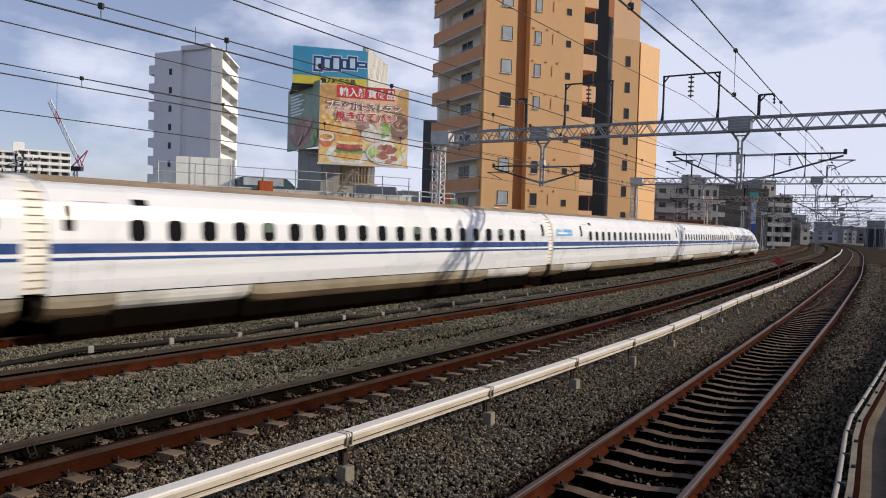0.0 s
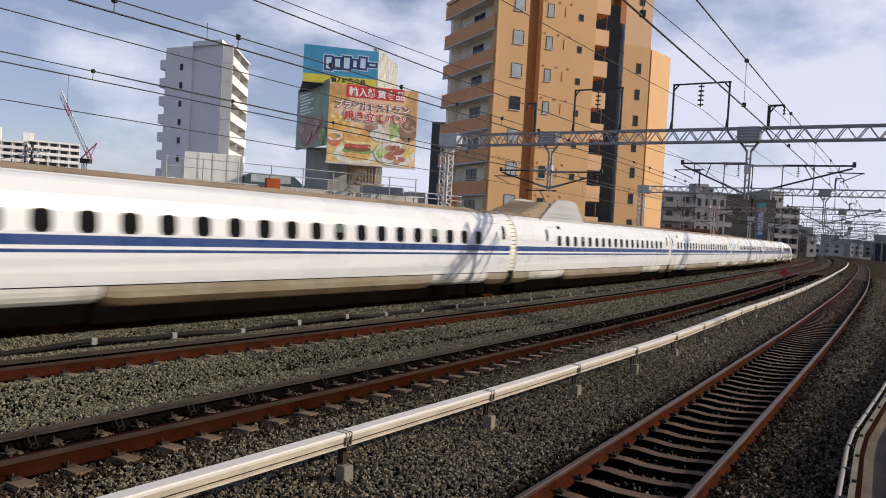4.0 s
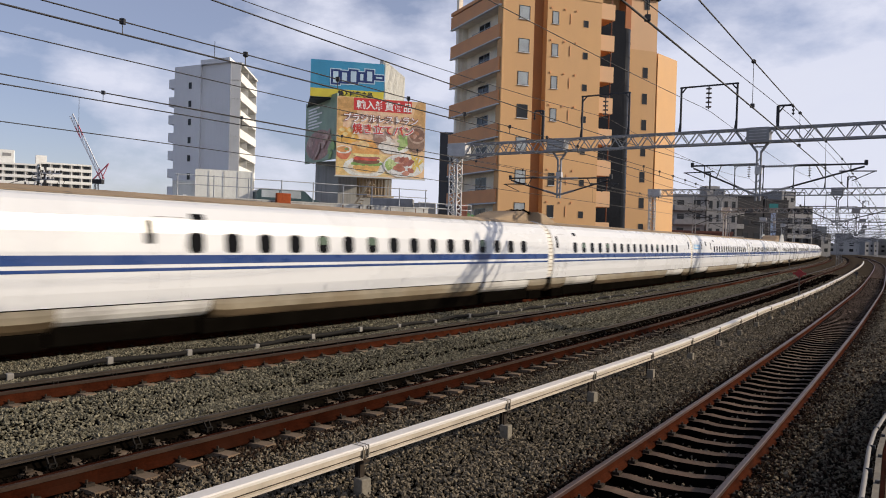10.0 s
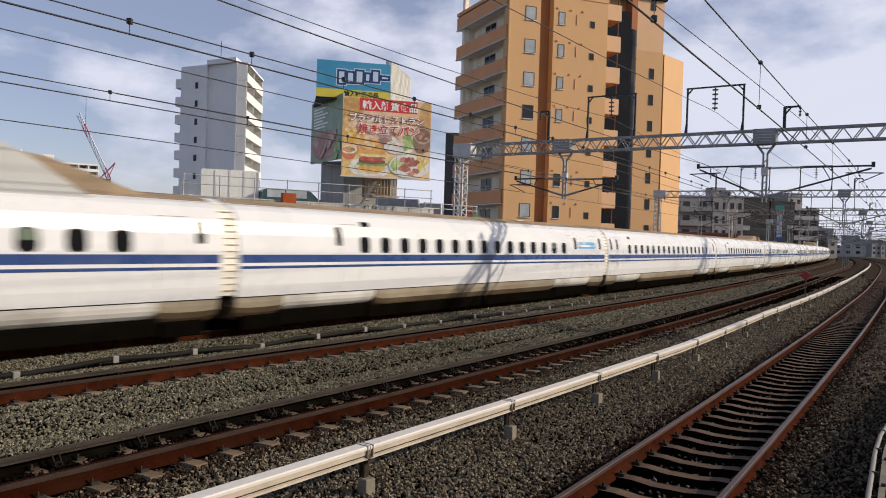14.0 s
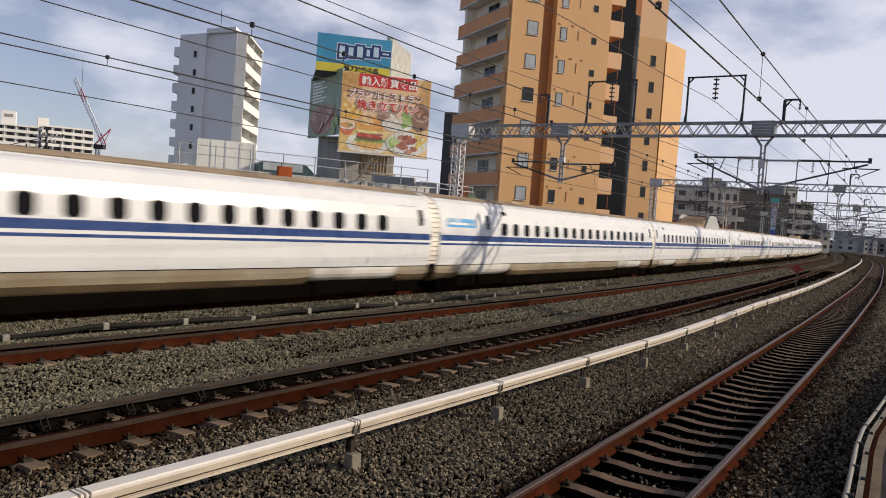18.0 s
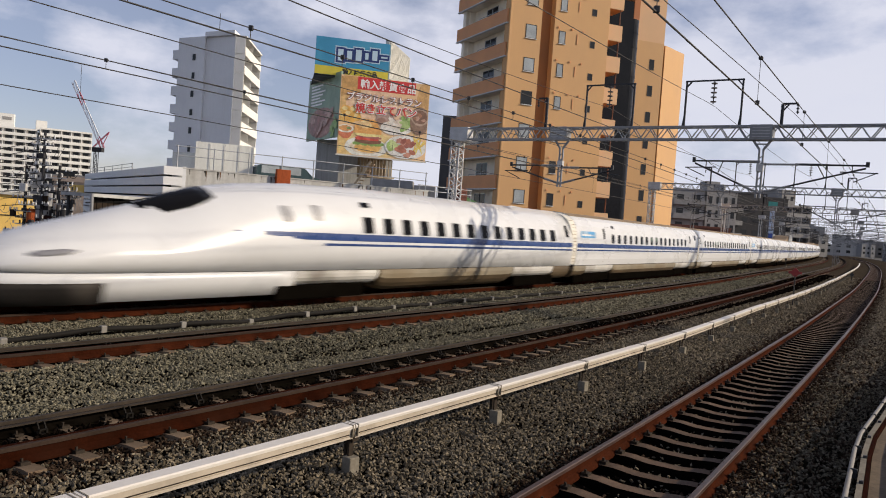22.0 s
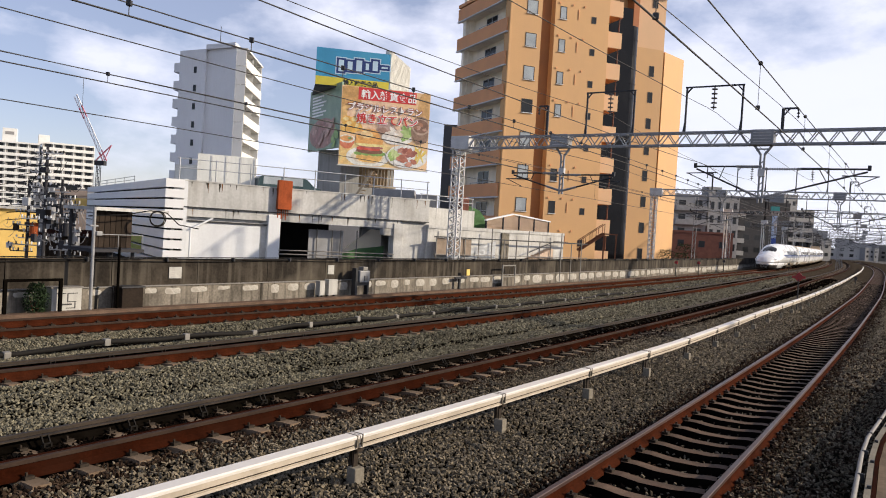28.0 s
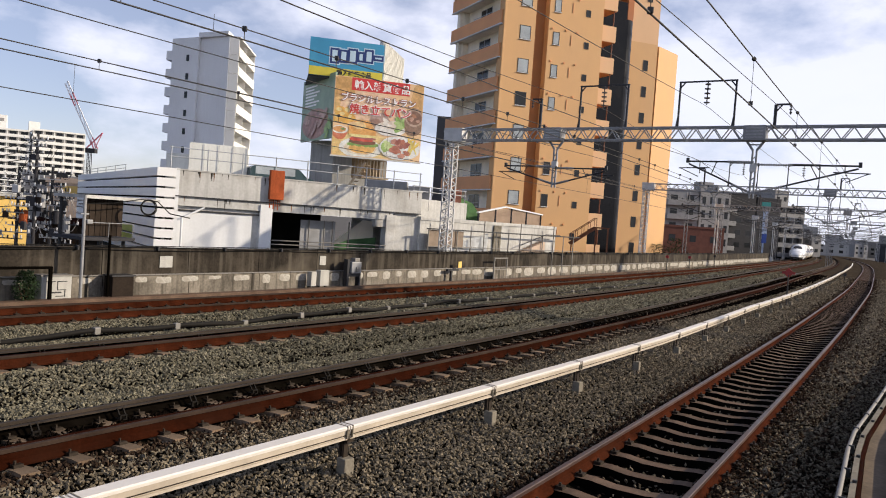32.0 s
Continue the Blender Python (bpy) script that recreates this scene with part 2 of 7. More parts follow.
M_cream = mat("cream balcony wall", (0.86, 0.80, 0.68), 0.8, var=0.08, bump=0.04)
M_blackp = mat("black tower panel and recess shade", (0.006, 0.006, 0.007), 0.16, var=0.2, scale=0.5, bump=0.0, spec=0.2)
M_grey_t = mat("grey tower render", (0.79, 0.795, 0.81), 0.85, var=0.05, scale=0.2, fine=6, bump=0.03, streak=0.06)
M_white_t = mat("white balcony render", (0.80, 0.79, 0.75), 0.8, var=0.05, scale=0.4, bump=0.03)
M_rail = mat("metal handrail", (0.36, 0.38, 0.40), 0.5, 0.5, var=0.1, bump=0.0)
M_farw = mat("far cream flats", (0.80, 0.80, 0.77), 0.85, var=0.06, bump=0.0)
M_farg = mat("far grey flats", (0.30, 0.295, 0.29), 0.85, var=0.1, bump=0.0)
M_farm = mat("far recess shade and print beige", (0.44, 0.43, 0.41), 0.85, var=0.1, bump=0.0)
M_fard = mat("far dark block", (0.045, 0.045, 0.05), 0.8, var=0.15, bump=0.0)
M_brick = mat("brown brick block", (0.15, 0.065, 0.05), 0.9, var=0.15, scale=1, bump=0.05)
M_yellow = mat("yellow wall", (0.78, 0.53, 0.17), 0.8, var=0.08, bump=0.03)
M_green = mat("green slope", (0.13, 0.26, 0.12), 0.9, var=0.25, scale=2, bump=0.1)
M_peach = mat("peach fence panel", (0.52, 0.40, 0.31), 0.8, var=0.1, bump=0.03)
M_leaf = mat("leaves", (0.034, 0.058, 0.026), 0.8, var=0.3, scale=4, bump=0.0, island=0.4)
M_town = mat("town ground", (0.11, 0.105, 0.10), 0.95, var=0.25, scale=0.1, fine=2, bump=0.05)
M_asph = mat("roof deck concrete", (0.36, 0.36, 0.35), 0.9, var=0.15, scale=0.5, bump=0.05)
M_lime = mat("lime panel", (0.30, 0.34, 0.06), 0.7, var=0.1, bump=0.02)


# ---- geometry helpers ----
def link(name, bm, material, parent=None, label="", smooth=False):
    me = bpy.data.meshes.new(name)
    bm.to_mesh(me)
    bm.free()
    me.materials.append(material)
    if smooth:
        for p in me.polygons:
            p.use_smooth = True
    ob = new(name, me)
    if parent is not None:
        ob.parent = parent
    if label:
        ob["label"] = label
    return ob


def part(name, bm, material, parent, label="", smooth=False):
    return link(name, bm, material, parent, label, smooth)


def again(name, me, parent, m):
    """Another object on a mesh that is there already."""
    ob = new(name, me)
    ob.parent = parent
    ob.matrix_basis = m
    return ob


def empty(name, m=None, label="", category="", group="", kind=""):
    ob = new(name)
    if m is not None:
        ob.matrix_basis = m
    return tagged(ob, label, category, group, kind)


def box(bm, a, b, bevel=0.0):
    a, b = Vector(a), Vector(b)
    r = bmesh.ops.create_cube(bm, size=1, matrix=Matrix.LocRotScale((a + b) / 2, None, [abs(v) for v in (b - a)]))
    if bevel:
        es = list({e for v in r["verts"] for e in v.link_edges})
        bmesh.ops.bevel(bm, geom=es, offset=bevel, segments=2, affect="EDGES", profile=0.6)
    return bm


def boxes(*pairs, bevel=0.0):
    bm = bmesh.new()
    for a, b in pairs:
        box(bm, a, b, bevel)
    return bm


def rod(bm, a, b, r, n=6, r2=None):
    a, b = Vector(a), Vector(b)
    d = b - a
    m = Matrix.Translation((a + b) / 2) @ d.to_track_quat("Z", "Y").to_matrix().to_4x4()
    bmesh.ops.create_cone(bm, cap_ends=True, segments=n, radius1=r, radius2=r if r2 is None else r2, depth=d.length, matrix=m)
    return bm


def rods(pairs, r, n=6):
    bm = bmesh.new()
    for a, b in pairs:
        rod(bm, a, b, r, n)
    return bm


def bar(bm, a, b, w, h):
    """A square bar from a to b."""
    a, b = Vector(a), Vector(b)
    d = b - a
    m = Matrix.Translation((a + b) / 2) @ d.to_track_quat("Y", "Z").to_matrix().to_4x4()
    bmesh.ops.create_cube(bm, size=1, matrix=m @ Matrix.Diagonal((w, d.length, h, 1)))
    return bm


def prism(bm, pts, z0, z1):
    """An upright prism over the ground polygon pts."""
    lo = [bm.verts.new((p[0], p[1], z0)) for p in pts]
    hi = [bm.verts.new((p[0], p[1], z1)) for p in pts]
    bm.faces.new(lo[::-1])
    bm.faces.new(hi)
    for i in range(len(pts)):
        j = (i + 1) % len(pts)
        bm.faces.new((lo[i], lo[j], hi[j], hi[i]))
    bmesh.ops.recalc_face_normals(bm, faces=bm.faces)
    return bm


def sweep(bm, ring, stations, closed=True):
    """ring: (e, z) points; stations: a function of the index list giving world points for every ring point."""
    rows = [[bm.verts.new(p) for p in row] for row in stations]
    k = len(ring)
    for r0, r1 in zip(rows, rows[1:]):
        for i in range(k if closed else k - 1):
            j = (i + 1) % k
            bm.faces.new((r0[i], r0[j], r1[j], r1[i]))
    if closed:
        bm.faces.new(rows[0][::-1])
        bm.faces.new(rows[-1])
    bmesh.ops.recalc_face_normals(bm, faces=bm.faces)
    return bm


# ---- the line: arc length s along the far main track, e to its left, z over its rail heads ----
KS = [-560, -100, -30, 40, 90, 150, 230, 300, 700]
KV = [0.0, -0.6, -2.535, -1.339, -0.2, -0.5, -0.3, -0.6, -0.8]
LS = np.arange(-560, 700.1, 0.5)
_k = np.interp(LS, KS, KV) / 1000
LT = np.concatenate([[0], np.cumsum((_k[1:] + _k[:-1]) * 0.25)])
_i0 = int(np.argmin(abs(LS)))
PSI = radians(36.612)
LT = LT - LT[_i0] + PSI
LX = np.concatenate([[0], np.cumsum((np.sin(LT[1:]) + np.sin(LT[:-1])) * 0.25)])
LY = np.concatenate([[0], np.cumsum((np.cos(LT[1:]) + np.cos(LT[:-1])) * 0.25)])
LX = LX - LX[_i0] - 17.715 * math.cos(PSI)
LY = LY - LY[_i0] + 17.715 * math.sin(PSI)


def heading(s):
    return float(np.interp(s, LS, LT))


def along(s, e=0.0, z=0.0):
    h = heading(s)
    return Vector((float(np.interp(s, LS, LX)) - math.cos(h) * e, float(np.interp(s, LS, LY)) + math.sin(h) * e, z))


def on_line(s, e=0.0, z=0.0, turn=0.0):
    """A pose on the line: y runs along it, x to its right."""
    p = along(s, e, z)
    return Matrix.Translation(p) @ Matrix.Rotation(-heading(s) + radians(turn), 4, "Z")


def smooth_nodes(s, ss, ee):
    return float(np.mean([np.interp(s + d, ss, ee) for d in (-9, -6, -3, 0, 3, 6, 9)]))


def near_rail(track, s):
    """Offset of each track's near rail."""
    if track == 1:
        return smooth_nodes(s, [-40, -5, 15, 40, 80, 140, 700], [-18.0, -15.42, -14.235, -13.43, -13.1, -13.1, -13.1]) - 0.7175
    if track == 2:
        return smooth_nodes(s, [-60, -5, 15, 40, 80, 140, 700], [-10.6, -9.83, -9.30, -8.55, -7.9, -8.2, -8.3])
    if track == 3:
        return smooth_nodes(s, [-60, -5, 15, 40, 80, 140, 700], [-5.0, -4.9, -4.95, -4.75, -4.1, -4.15, -4.3])
    return -0.7175


GAUGE = 1.435
FAR_DROP = {1: 0.04, 2: 0.144, 3: 0.165, 4: 0.0}


def bed_z(s, e):
    """Height of the ballast."""
    xs, zs = [-40.0], [-0.06]
    for tr in (1, 2, 3, 4):
        n = near_rail(tr, s)
        d = FAR_DROP[tr]
        lift = -0.27 if tr in (1, 4) else -0.215
        cover = -0.10 if tr == 1 else -0.165
        out = -0.07 if tr in (2, 3) else (-0.11 if tr == 1 else -0.14)
        xs += [n - 1.5, n - 0.62, n - 0.42, n - 0.2, n + 0.25, n + GAUGE - 0.1, n + GAUGE + 0.06, n + GAUGE + 0.45, n + GAUGE + 1.3]
        first = {1: -0.06, 2: -0.19}.get(tr, -0.26)
        zs += [first, cover, -0.225 + (0.10 if tr == 1 else 0), -0.235 + (0.09 if tr == 1 else 0), lift - d * 0.2, lift - d, out - d, out - d - 0.02, -0.19 if tr == 1 else -0.29 - d * 0.4]
    xs += [2.95, 6]
    zs += [-0.26, -0.26]
    return float(np.interp(e, xs, zs))


# ---- ground ----
bm = bmesh.new()
R0 = 2600
ring = [bm.verts.new((math.cos(a) * R0, math.sin(a) * R0, -0.62)) for a in np.linspace(0, 2 * math.pi, 49)[:-1]]
bm.faces.new(ring)
tagged(link("ground", bm, M_town), "flat grey town ground behind the railway", "ground", kind="structure")

# track bed, near-black: the shade between the stones is put into its colour
bm = bmesh.new()
ES = np.concatenate([np.arange(-22, 3.01, 0.25)])
SS = np.concatenate([np.arange(-40, 40, 0.5), np.arange(40, 120, 2), np.arange(120, 420, 6)])
rows = []
for s in SS:
    row = []
    for e in ES:
        p = along(s, e, bed_z(s, e) - 0.03)
        p.z += 0.012 * noise.noise((p.x * 2.2, p.y * 2.2, 0))
        row.append(bm.verts.new(p))
    rows.append(row)
for r0, r1 in zip(rows, rows[1:]):
    for i in range(len(ES) - 1):
        bm.faces.new((r0[i], r0[i + 1], r1[i + 1], r1[i]))
bmesh.ops.recalc_face_normals(bm, faces=bm.faces)
# plain sheets in the stones' average tone, where few or none lie
far = bmesh.new()
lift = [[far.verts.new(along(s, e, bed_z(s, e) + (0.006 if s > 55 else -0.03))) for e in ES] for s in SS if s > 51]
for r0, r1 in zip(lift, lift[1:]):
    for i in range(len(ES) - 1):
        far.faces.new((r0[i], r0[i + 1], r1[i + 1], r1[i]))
# plain ballast outside the camera's view, where the loose stones are left out
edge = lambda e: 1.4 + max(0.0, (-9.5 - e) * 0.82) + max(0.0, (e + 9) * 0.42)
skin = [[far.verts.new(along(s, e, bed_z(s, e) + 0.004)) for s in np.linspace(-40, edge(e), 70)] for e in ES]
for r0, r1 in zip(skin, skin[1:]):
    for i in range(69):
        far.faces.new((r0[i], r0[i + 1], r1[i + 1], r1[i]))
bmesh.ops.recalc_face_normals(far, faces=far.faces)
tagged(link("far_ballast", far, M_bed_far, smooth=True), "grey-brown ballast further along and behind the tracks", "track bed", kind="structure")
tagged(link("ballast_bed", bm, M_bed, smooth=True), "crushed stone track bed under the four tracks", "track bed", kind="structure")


# ---- rails and sleepers ----
def stations(ring, s0, s1, off, z):
    out = []
    s = s0
    while s < s1 + 0.01:
        o = off(s)
        out.append([along(s, o + e, z + h) for e, h in ring])
        s += 0.75 if s < 50 else 3.0
    return out


WEB = [(-0.07, -0.20), (0.07, -0.20), (0.07, -0.18), (0.012, -0.13), (0.012, -0.045), (-0.012, -0.045), (-0.012, -0.13), (-0.07, -0.18)]
HEAD = [(-0.034, -0.045), (0.034, -0.045), (0.034, -0.008), (0.026, 0.0), (-0.026, 0.0), (-0.034, -0.008)]
END = 330


def build_track(tr, label, head_mat, tie_mat, s0, tie_drop):
    root = empty("railway_track", None, label, "railway track", "parallel tracks", "structure")
    near = lambda s: near_rail(tr, s)
    far = lambda s: near_rail(tr, s) + GAUGE
    for off, z in ((near, 0.0), (far, -FAR_DROP[tr])):
        bm = bmesh.new()
        sweep(bm, WEB, stations(WEB, s0, END, off, z))
        rail = part("rail", bm, M_rust_o if tr in (1, 4) or tr == 3 and off is near else M_rust if off is near or tr == 4 else M_nearblack, root, "rusty steel rail" if off is near or tr in (1, 4) else "near-black rail")
        bm = bmesh.new()
        sweep(bm, HEAD, stations(HEAD, s0, END, off, z))
        part("rail_head", bm, head_mat if off is near or tr in (1, 4) else M_guard2, rail, "worn running surface")
    # sleepers
    bm = bmesh.new()
    prof = [(-1.13, -0.2), (-1.13, -0.012), (-0.98, 0.0), (-0.45, 0.0), (-0.2, -0.03), (0.2, -0.03), (0.45, 0.0), (0.98, 0.0), (1.13, -0.012), (1.13, -0.2)]
    fr = [bm.verts.new((x, -0.12 if z < -0.1 else -0.095, z)) for x, z in prof]
    bk = [bm.verts.new((x, 0.12 if z < -0.1 else 0.095, z)) for x, z in prof]
    bm.faces.new(fr)
    bm.faces.new(bk[::-1])
    for i in range(len(prof)):
        j = (i + 1) % len(prof)
        bm.faces.new((fr[j], fr[i], bk[i], bk[j]))
    bmesh.ops.recalc_face_normals(bm, faces=bm.faces)
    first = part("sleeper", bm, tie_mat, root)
    me = first.data
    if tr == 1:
        # the sides' shade is put into their colour; only the tops stay light
        me.materials.append(M_nearblack)
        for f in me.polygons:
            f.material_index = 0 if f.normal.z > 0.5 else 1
    tilt = math.atan2(FAR_DROP[tr], GAUGE)
    clip = None
    for i in range(1, 200):
        s = s0 + 0.3 + i * 0.58
        o = near_rail(tr, s) + GAUGE / 2
        m = on_line(s, o, -0.202 - FAR_DROP[tr] / 2 - tie_drop) @ Matrix.Rotation(-tilt, 4, "Y") @ Matrix.Rotation(random.uniform(-0.012, 0.012), 4, "Z")
        if i == 1:
            first.matrix_basis = m
        else:
            again("sleeper", me, root, m)
        if s < 45:
            if clip is None:
                b2 = bmesh.new()
                for sx in (-1, 1):
                    for q in (-0.105, 0.105):
                        x = sx * GAUGE / 2 + q
                        box(b2, (x - 0.045, -0.05, 0.0), (x + 0.045, 0.05, 0.035))
                        rod(b2, (x, -0.02, 0.03), (x, -0.02, 0.075), 0.016, 6)
                clip = part("fastening", b2, M_guard, root, "rusty rail clips")
                clip.matrix_basis = m
            else:
                again("fastening", clip.data, root, m)
    # clamp chairs on the inner side of the far rail
    if tr in (2, 3):
        me = None
        s = s0 + 0.55
        k = 0
        # guard bars inside the rails
        rg = [(-0.135, -0.055), (-0.135, -0.035), (-0.075, -0.035), (-0.075, -0.055)]
        bm = bmesh.new()
        sweep(bm, rg, stations(rg, s0, END, far, -FAR_DROP[tr]))
        part("guard_bar", bm, M_guard2, root, "grey-brown guard bar beside the rail")
        rg = [(0.085, -0.05), (0.085, -0.012), (0.125, -0.012), (0.125, -0.05)]
        bm = bmesh.new()
        sweep(bm, rg, stations(rg, s0, END, near, 0.0))
        part("guard_bar", bm, M_rust, root, "rusty guard bar inside the near rail")
        while s < 60:
            m = on_line(s, near_rail(tr, s) + GAUGE - 0.13, -FAR_DROP[tr] - 0.19) @ Matrix.Scale(0.85, 4)
            if me is None:
                b2 = bmesh.new()
                for q in (-0.055, 0.045):
                    bar(b2, (-0.07, q + 0.005, 0.155), (0.02, q + 0.005, 0.165), 0.02, 0.026)
                    bar(b2, (0.02, q + 0.005, 0.165), (0.12, q + 0.005, 0.03), 0.02, 0.028)
                    bar(b2, (0.12, q + 0.005, 0.0), (0.12, q + 0.005, 0.085), 0.022, 0.026)
                box(b2, (0.10, -0.055, 0.07), (0.13, 0.056, 0.09))
                box(b2, (-0.05, -0.05, 0.0), (0.13, 0.05, 0.02))
                ob = part("chair", b2, M_chair, root, "steel clamp chair at the far rail")
                ob.matrix_basis, me = m, ob.data
            else:
                again("chair", me, root, m)
            s += (1.16, 1.16, 1.74, 1.16, 1.16)[k % 5]
            k += 1
    # the far rest as one mesh
    bm = bmesh.new()
    s = s0 + 0.3 + 200 * 0.58
    while s < 260:
        mm = on_line(s, near_rail(tr, s) + GAUGE / 2, -0.30 - FAR_DROP[tr] / 2 - tie_drop) @ Matrix.Diagonal((2.4, 0.22, 0.2, 1))
        bmesh.ops.create_cube(bm, size=1, matrix=mm)
        s += 0.58
    tagged(part("far_sleepers", bm, tie_mat, root), kind="stuff")
    return root


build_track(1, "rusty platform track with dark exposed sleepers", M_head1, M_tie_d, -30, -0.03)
build_track(2, "canted main track with pale sleeper ends", M_head, M_tie, -14, 0.0)
build_track(3, "canted main track with clamp chairs", M_head, M_tie, -18, 0.0)
build_track(4, "rusty far main track beside the concrete wall", M_head, M_tie, -22, 0.0)

# ---- white beam on posts beside the platform track ----
beam_e = lambda s: float(np.interp(s, [-20, 3, 9, 17, 29, 60, 90, 200], [-12.3, -12.15, -12.06, -11.9, -11.35, -10.9, -10.75, -10.7]))
beam = empty("white_duct_beam", None, "long white-painted steel duct beam on low posts", "duct beam", "", "structure")
JO = [6.0 + 3.05 * k for k in range(-6, 60)]
for k, (a, b) in enumerate(zip(JO, JO[1:])):
    if a > 170:
        break
    bm = bmesh.new()
    rg = [(-0.060, 0.235), (-0.072, 0.322), (0.072, 0.322), (0.060, 0.235)]
    st = [[along(s, beam_e(s) + e, z) for e, z in rg] for s in np.linspace(a + 0.012, b - 0.012, 4)]
    sweep(bm, rg, st)
    seg = part("beam_length", bm, M_beamside, beam, "tan side of the duct")
    bm = bmesh.new()
    rg = [(-0.084, 0.318), (-0.088, 0.345), (-0.074, 0.358), (0.074, 0.358), (0.086, 0.345), (0.080, 0.324)]
    sweep(bm, rg, [[along(s, beam_e(s) + e, z) for e, z in rg] for s in np.linspace(a + 0.01, b - 0.01, 4)])
    part("cap", bm, M_white, seg, "white cap of the duct")
    bm = bmesh.new()
    rg = [(-0.076, 0.252), (-0.076, 0.258), (-0.064, 0.258), (-0.064, 0.252)]
    sweep(bm, rg, [[along(s, beam_e(s) + e, z) for e, z in rg] for s in np.linspace(a + 0.02, b - 0.02, 3)])
    part("side_lip", bm, M_guard, seg)
    bm = bmesh.new()
    rg = [(-0.070, 0.205), (-0.070, 0.232), (0.06, 0.232), (0.06, 0.205)]
    sweep(bm, rg, [[along(s, beam_e(s) + e, z) for e, z in rg] for s in np.linspace(a + 0.02, b - 0.02, 3)])
    part("under_rail", bm, M_beamside, seg)
    if a < 100:
        m = on_line(a, beam_e(a), 0)
        bm = boxes(((-0.092, -0.05, 0.22), (0.092, -0.035, 0.363)), ((-0.092, 0.035, 0.22), (0.092, 0.05, 0.363)), bevel=0.004)
        part("joint_strap", bm, M_post, seg).matrix_basis = m
        bm = boxes(((-0.04, -0.035, -0.1), (-0.02, 0.035, 0.2)), ((0.02, -0.035, -0.1), (0.04, 0.035, 0.2)), ((-0.10, -0.05, 0.175), (0.10, 0.05, 0.203)))
        part("support_leg", bm, M_guard, seg).matrix_basis = m
        bm = boxes(((-0.02, -0.07, -0.34), (0.12, 0.07, 0.0)), bevel=0.015)
        part("foot_block", bm, M_post, seg).matrix_basis = m @ Matrix.Rotation(random.uniform(-0.15, 0.15), 4, "Z")

# ---- black pipe between the far tracks ----
pipe = empty("cable_pipe", None, "black cable pipe held by pale clamps between tracks", "pipe", "", "structure")
bm = bmesh.new()
rg = [(0.055 * math.cos(a), 0.055 * math.sin(a)) for a in np.linspace(0, 2 * math.pi, 9)[:-1]]
pe = lambda s: -2.45 + 0.17 * math.sin(s * 0.55) * math.sin(s * 0.21 + 1) + 0.15 * math.exp(-((s - 15) / 2.0) ** 2)
pz = lambda s: -0.20 + 0.035 * math.sin(s * 0.9) + 0.03 * math.sin(s * 2.3 + 1)
sweep(bm, rg, [[along(s, pe(s) + e, pz(s) + z) for e, z in rg] for s in np.arange(-18, 150, 0.8)])
part("pipe_run", bm, M_cable, pipe, smooth=True)
me = None
for k in range(40):
    s = -13.6 + 2.02 * k
    bm = boxes(((-0.066, -0.07, -0.09), (0.066, 0.07, 0.066)), bevel=0.025)
    m = on_line(s, pe(s), pz(s)) @ Matrix.Rotation(random.uniform(-0.1, 0.1), 4, "Y")
    if me is None:
        ob = part("clamp", bm, M_clamp, pipe)
        ob.matrix_basis, me = m, ob.data
    else:
        bm.free()
        again("clamp", me, pipe, m)

# ---- concrete wall ----
WE = 3.0
wall = empty("wall_north", None, "sooty concrete retaining wall beside the far track", "wall", "", "structure")
s = -24.0
while s < 150:
    ln = 3.0 if s < 60 else 6.0
    g = 0.012
    q = [s + g, s + ln / 2, s + ln - g]
    bm = bmesh.new()
    rg = [(0.0, -0.7), (0.0, 0.40), (0.03, 0.43), (0.16, 0.43), (0.16, -0.7)]
    sweep(bm, rg, [[along(k, WE + e, z) for e, z in rg] for k in q])
    part("plinth_panel", bm, M_plinth, wall, "lighter stained lower panel")
    bm = bmesh.new()
    rg = [(0.17, -0.7), (0.17, 0.43), (0.09, 0.431), (0.09, 1.24), (0.12, 1.27), (0.28, 1.27), (0.30, 1.24), (0.30, -0.7)]
    sweep(bm, rg, [[along(k, WE + e, z) for e, z in rg] for k in q])
    part("wall_panel", bm, M_wall, wall)
    s += ln
bm = bmesh.new()
for dz, de in ((0.02, 0.06), (-0.05, 0.055), (0.035, 0.16)):
    rg = [(0.015 * math.cos(a), 0.015 * math.sin(a)) for a in np.linspace(0, 2 * math.pi, 7)[:-1]]
    sweep(bm, rg, [[along(k, WE + de + e, 1.27 + dz - 0.05 * abs(math.sin(k * 0.42 + dz * 30)) * (0 if de > 0.1 else 1) + z) for e, z in rg] for k in np.arange(-22, 140, 0.8)])
part("wall_cables", bm, M_cable, wall, "black cables sagging along the wall top", smooth=True)
bm = boxes()
for k in np.arange(-20, 100, 2.6):
    bmesh.ops.create_cube(bm, size=1, matrix=on_line(k, WE + 0.05, 1.25) @ Matrix.Diagonal((0.16, 0.05, 0.12, 1)))
part("cable_hooks", bm, M_iron, wall)
rg = [(-0.03, 0.425), (-0.03, 0.455), (0.08, 0.455), (0.08, 0.432)]
bm = bmesh.new()
sweep(bm, rg, [[along(k, WE + e, z) for e, z in rg] for k in np.arange(-22, 140, 1.5)])
part("ledge_conduit", bm, M_clamp, wall)
